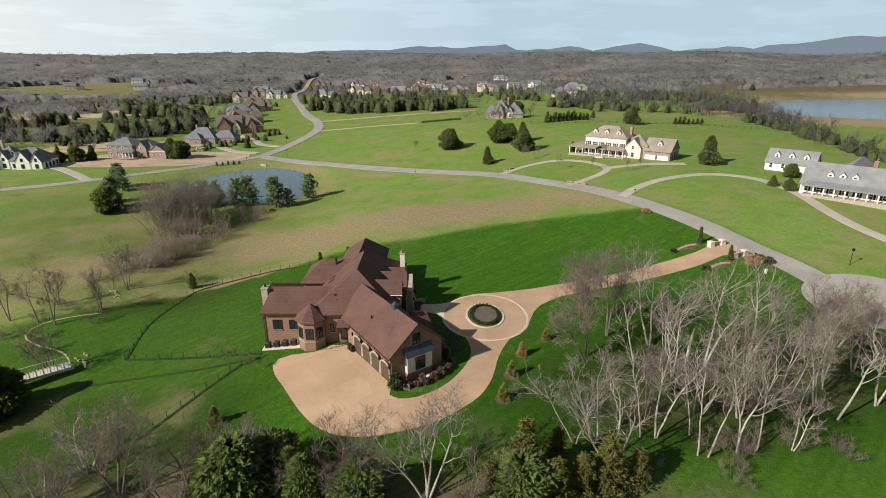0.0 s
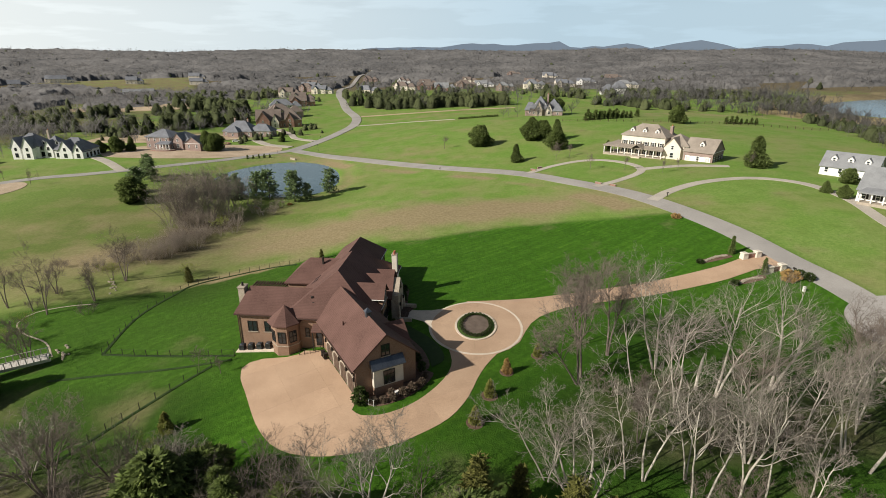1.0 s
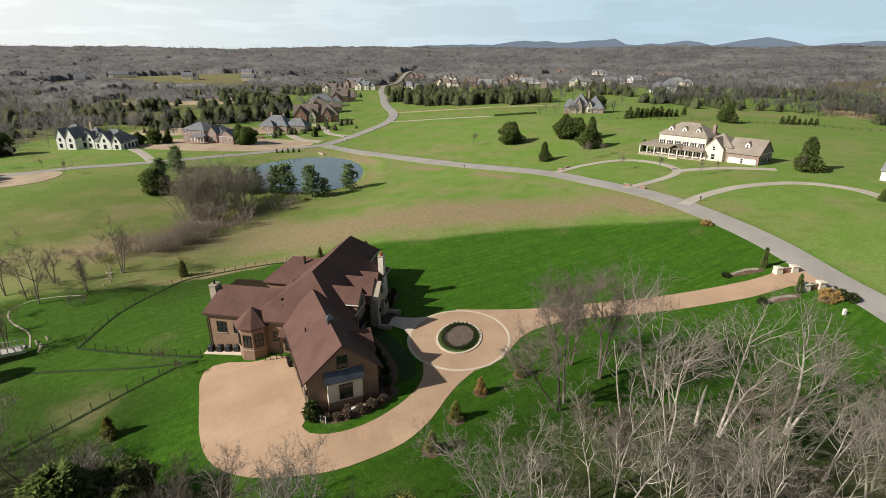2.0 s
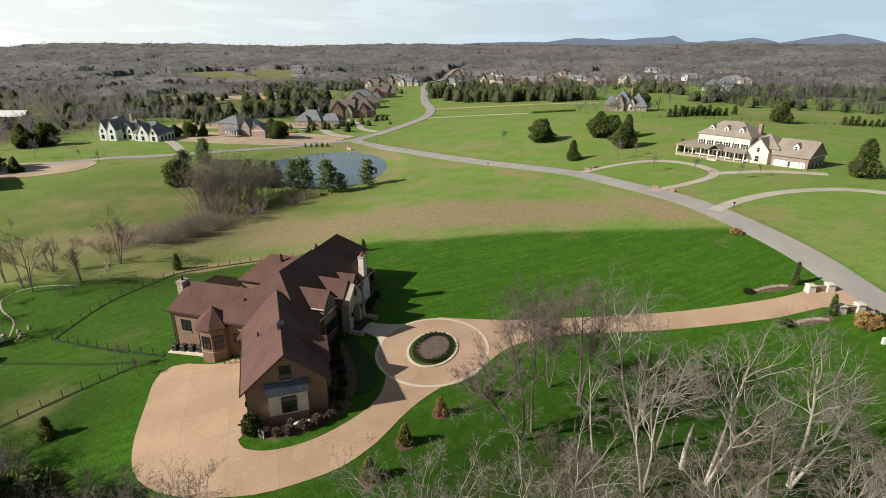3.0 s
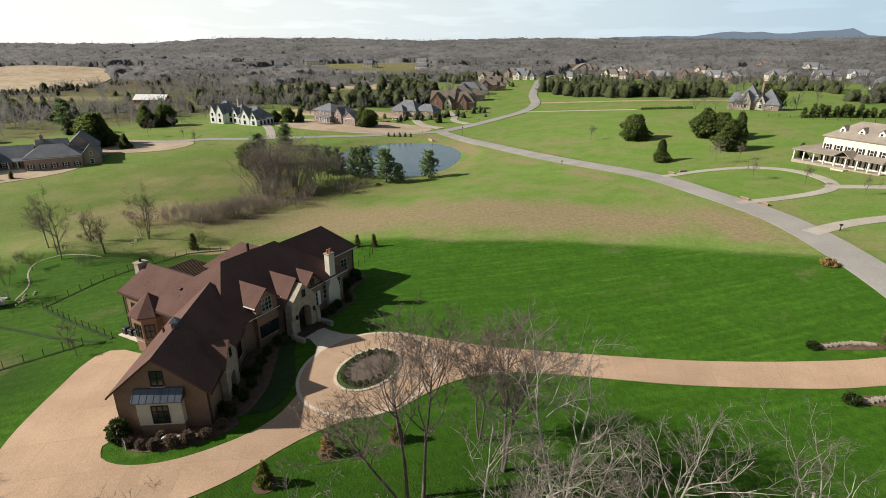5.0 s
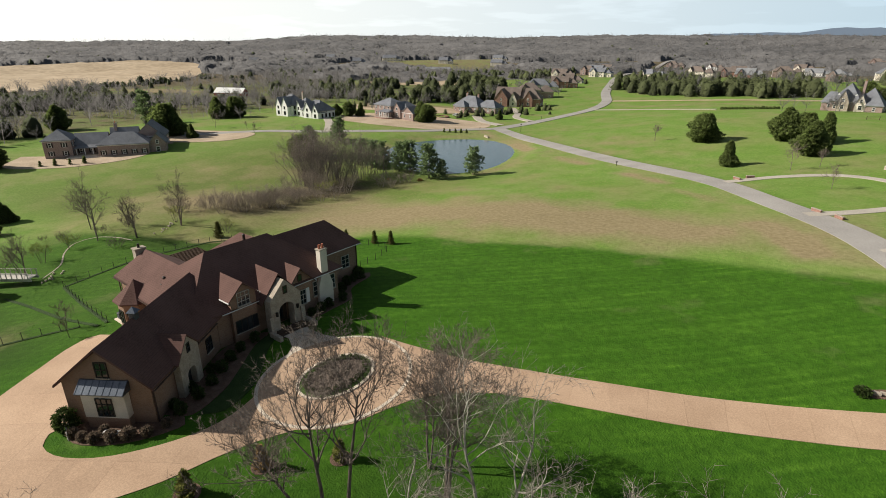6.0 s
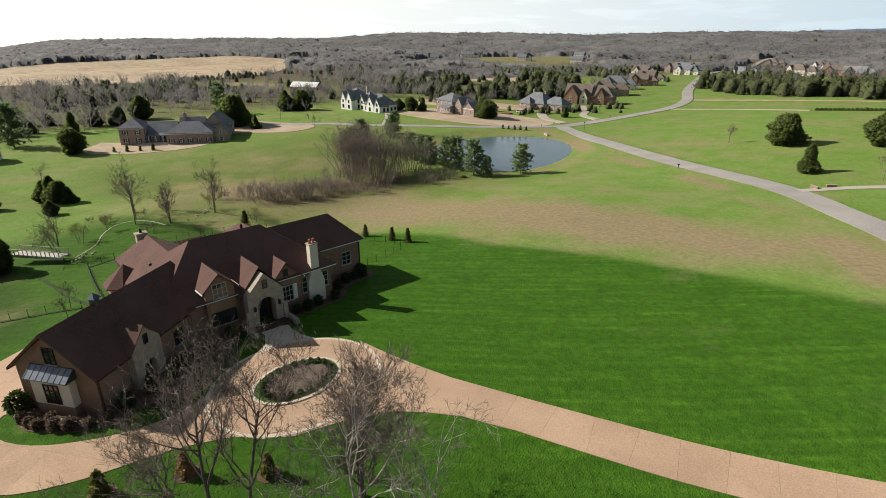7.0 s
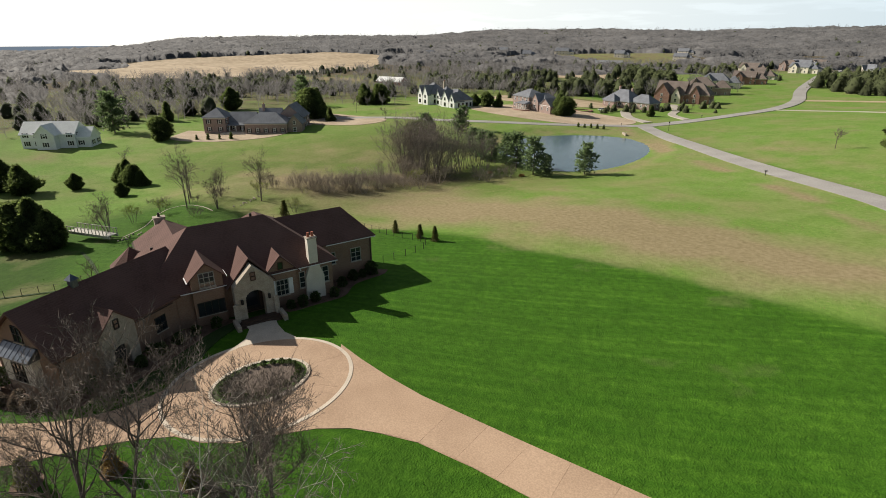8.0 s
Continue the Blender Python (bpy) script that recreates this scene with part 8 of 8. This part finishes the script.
for k in range(2):
    x, y = -15.7 + 0.55 * k, 78.0 - 0.75 * k
    ob = thing("waste_bin", pose(x, y, z_at(x, y) + 0.1, 0, 0, 34.7), "dark wheeled bin beside the garage wall", "bin", "waste bins")
    part("bin_body", hull([(sx * a, sy * a, z) for sx in (-1, 1) for sy in (-1, 1) for a, z in ((0.25, 0.05), (0.31, 0.95))]), "dark", ob)
    part("lid", box(bmesh.new(), -0.34, 0.34, -0.36, 0.34, 0.95, 1.03, 0.02), "dark", ob)
    for s in (-1, 1):
        bm = bmesh.new()
        bmesh.ops.create_cone(bm, segments=12, radius1=0.12, radius2=0.12, depth=0.06, cap_ends=True, matrix=pose(s * 0.26, 0.28, 0.12, 0, 90, 0))
        part("wheel", bm, "dark", ob)


def railing(points, height, spacing, label, mat="dark", rails=(0.15, 0.95), name="railing", r=0.035, group="railings"):
    """Posts and rails that follow the ground; each post and each rail is a part."""
    ob = thing(name, pose(0, 0, 0), label, name.replace("_", " "), group)
    c = spaced(points, 0.25)
    keep, run = [c[0]], 0.0
    for a, b in zip(c, c[1:]):
        run += (b - a).length
        if run >= spacing:
            keep.append(b)
            run = 0.0
    for p in keep:
        z = z_at(p.x, p.y)
        part("post", box(bmesh.new(), p.x - r, p.x + r, p.y - r, p.y + r, z - 0.2, z + height), mat, ob)
    for a, b in zip(keep, keep[1:]):
        for f in rails:
            V, F = [], []
            tube(V, F, [Vector((a.x, a.y, z_at(a.x, a.y) + height * f)), Vector((b.x, b.y, z_at(b.x, b.y) + height * f))], [r * 0.35, r * 0.35], 4)
            sheet("rail", V, F, mat, ob)
    return ob


railing([(-19.8, 78.6), (-18.4, 78.9), (-16.6, 79.6)], 1.0, 0.7, "dark iron railing by the back door steps")
FENCE = "black metal fences"
railing([(-31.0, 79.4), (-42, 80.2), (-56, 81.6)], 1.25, 2.2, "thin black metal fence along the lawn", rails=(0.12, 0.95), name="fence", r=0.035, group=FENCE)
railing([(-56, 81.6), (-58.3, 94), (-56.8, 104.5), (-54.5, 111.2), (-43.2, 120.0), (-36.2, 122.2), (-28.1, 123.6), (-22.2, 125.4), (-17.7, 123.2), (-15.2, 113)], 1.25, 2.2, "thin black metal fence round the back garden", rails=(0.12, 0.95), name="fence", r=0.035, group=FENCE)
railing([(-33.5, 76.6), (-36.2, 71.8), (-40.0, 64.2), (-44, 56)], 1.25, 2.2, "thin black metal fence down the side lawn", rails=(0.12, 0.95), name="fence", r=0.035, group=FENCE)
railing([(-6.6, 66.75), (-5.6, 66.2), (-4.6, 66.0)], 1.0, 0.6, "pale garden railing by the garage gable", "trim")
# dark strips, three under fences, one apart: unmown grass with shade in its colour
for k, path in enumerate(([(-31.0, 79.4), (-42, 80.2), (-56, 81.6)], [(-56, 81.6), (-58.3, 94), (-56.8, 104.5), (-54.5, 111.2), (-43.2, 120.0), (-36.2, 122.2)], [(-33.5, 76.6), (-36.2, 71.8), (-40.0, 64.2), (-44, 56)], [(-31, 78.2), (-40, 76.4), (-52, 75.2), (-60, 74)])):
    ribbon("grass_strip", path, 0.55, "grass_with_shade", "dark strip of unmown grass with its shade painted in", 0.10, 1.5, category="grass")
# stone bench and hatch under the bay
ob = thing("bench", GX @ pose(5.6, -2.0, z_at(-2, 69) + 0.1), "small pale stone bench under the bay", "bench")
part("seat", box(bmesh.new(), -0.9, 0.9, -0.25, 0.25, 0.38, 0.5, 0.02), "trim", ob)
for s in (-1, 1):
    part("leg", box(bmesh.new(), s * 0.65 - 0.12, s * 0.65 + 0.12, -0.2, 0.2, -0.2, 0.38), "trim", ob)

# white footbridge over the creek, with slatted rails
br = thing("footbridge", pose(-68.2, 76.2, -4.1, 0, 0, 38), "pale timber footbridge with slatted rails over the creek", "bridge")
for i in range(22):
    part("plank", box(bmesh.new(), -5.2 + 0.48 * i, -4.76 + 0.48 * i, -1.1, 1.1, -0.12, 0.0), "pale_wood", br)
for s in (-1, 1):
    part("beam", box(bmesh.new(), -5.5, 5.6, s * 0.95 - 0.1, s * 0.95 + 0.1, -0.55, -0.13), "pale_wood", br)
    part("top_rail", box(bmesh.new(), -5.4, 5.5, s * 1.15 - 0.06, s * 1.15 + 0.06, 1.0, 1.1), "pale_wood", br)
    for i in range(12):
        part("rail_post", box(bmesh.new(), -5.2 + 0.95 * i - 0.06, -5.2 + 0.95 * i + 0.06, s * 1.15 - 0.05, s * 1.15 + 0.05, -0.3, 1.0), "pale_wood", br)
boulder_row(-66, 84, -62, 80, 12, 7, "pale stones heaped at the bridge foot", 0.2)
boulder_row(-70.5, 104.5, -76, 111, 14, 8, "pale stones by the upper creek", 0.2)

ribbon("creek_bank", [(-65, 81), (-70, 85.5), (-77, 88.5), (-81.5, 92), (-81, 96), (-76, 98.6), (-71, 99.7)], 0.28, "stone", "thin pale stony edge of the creek", 0.06, 1.5, category="creek")

# parked white car on the raw plot
car = thing("car", on_land(-141, 311, 15, 0.15), "small white parked car on the plot", "car")
part("body", hull([(x, y, z) for x, w, z0, z1 in ((-2.2, 0.8, 0.4, 0.85), (-2.0, 0.9, 0.3, 0.95), (2.0, 0.9, 0.3, 0.85), (2.2, 0.75, 0.4, 0.75)) for y in (-w, w) for z in (z0, z1)]), "vehicle", car)
part("cabin", hull([(x, y, z) for x, w, z in ((-1.9, 0.78, 0.9), (1.0, 0.78, 0.85), (-1.5, 0.62, 1.45), (0.3, 0.62, 1.45)) for y in (-w, w)]), "glass", car)
part("car_roof", box(bmesh.new(), -1.5, 0.3, -0.62, 0.62, 1.43, 1.49, 0.02), "vehicle", car)
for x in (-1.35, 1.35):
    for s in (-1, 1):
        bm = bmesh.new()
        bmesh.ops.create_cone(bm, segments=16, radius1=0.33, radius2=0.33, depth=0.22, cap_ends=True, matrix=pose(x, s * 0.82, 0.33, 90, 0, 0))
        part("wheel", bm, "dark", car)
ring = thing("garden_ring", on_land(-146, 302, 0), "round low stone ring on the raw plot", "stone ring")
for i in range(18):
    a = radians(20 * i)
    part("stone", box(bmesh.new(), -0.75, 0.75, -0.25, 0.25, -0.3, 0.5, 0.04), "brick_red", ring, at=pose(5.2 * math.cos(a), 3.6 * math.sin(a), 0, 0, 0, 20 * i + 90))
rows_ = [leafy(311, I4, 1.4, 1.6, "spruce", "young dark shrub in a field row", "field row", 160, "round", 0.26, "shrub", "shrub")]
plant(rows_, [(-14 + 1.7 * i, 376.5 + 0.1 * i, 1.0) for i in range(16)], rng)
# dark plank fence behind the cream house and along the grey house's lawn
railing([(48, 320), (70, 316), (110, 318), (150, 322), (190, 318)], 1.4, 4.0, "dark plank fence across the far lawns", "wood", (0.3, 0.6, 0.92), "fence", 0.09, "plank fences")
# fallen limb by the thicket
V, F = [], []
tube(V, F, [Vector((-66, 172, z_at(-66, 172) + 0.2)), Vector((-69, 176, z_at(-69, 176) + 1.8)), Vector((-74, 178, z_at(-74, 178) + 2.2))], [0.16, 0.13, 0.06], 6)
ob = thing("fallen_limb", pose(0, 0, 0), "pale fallen limb at the thicket's edge", "branch")
sheet("limb", V, F, "bark_white", ob)

# tufts and dry patches that break the evenness of the grass
def tufts(name, label, mat, count, seed, inside_of, h0, h1, rough):
    r = np.random.default_rng(seed)
    x0, x1, y0, y1 = inside_of
    x, y = r.uniform(x0, x1, count), r.uniform(y0, y1, count)
    keep = (np.sin(x / 7 + 1) * np.cos(y / 9) + np.sin(x / 3.1 - y / 4.3) + r.normal(0, 0.7, count)) > 0.5
    keep &= ~((x > -33) & (x < 19) & (y > 56) & (y < 114)) & (np.abs(toward([(p.x, p.y) for p in SOUTH[::8]], x, y) - 3.3) > 5.5) & (np.abs(toward(ROAD, x, y)) > 4.5) & (basin(x, y, POND) < -0.03)
    keep &= (toward(LAWN_EDGE, x, y) > 1) if rough else (toward(LAWN_EDGE, x, y) < -1)
    x, y = x[keep], y[keep]
    n = len(x)
    z = land(x, y)
    b = 5
    a = r.uniform(0, 2 * np.pi, (n, b))
    h = r.uniform(h0, h1, (n, 1))
    ox, oy = x[:, None] + 0.25 * h * 2 * np.cos(a), y[:, None] + 0.25 * h * 2 * np.sin(a)
    tip = np.stack([ox + h * 0.8 * np.cos(a), oy + h * 0.8 * np.sin(a), z[:, None] + h * r.uniform(0.7, 1, (n, b))], -1)
    l = np.stack([ox - 0.35 * h * np.sin(a), oy + 0.35 * h * np.cos(a), np.repeat(z[:, None] - 0.02, b, 1)], -1)
    q = np.stack([ox + 0.35 * h * np.sin(a), oy - 0.35 * h * np.cos(a), np.repeat(z[:, None] - 0.02, b, 1)], -1)
    v = np.stack([l, q, tip], 2).reshape(-1, 3)
    f = np.arange(len(v)).reshape(-1, 3)
    me = bpy.data.meshes.new(name)
    me.from_pydata(v.tolist(), [], f.tolist())
    me.materials.append(M[mat])
    return tagged(new(name, me), label, "grass", "", "stuff")


tufts("meadow_tufts", "dry pale tufts in the rough meadow", "dead_tuft", 16000, 41, (-110, 66, 118, 230), 0.06, 0.15, True)
tufts("lawn_tufts", "uneven darker tufts in the lawns", "green_tuft", 15000, 42, (-80, 72, 46, 150), 0.06, 0.13, False)
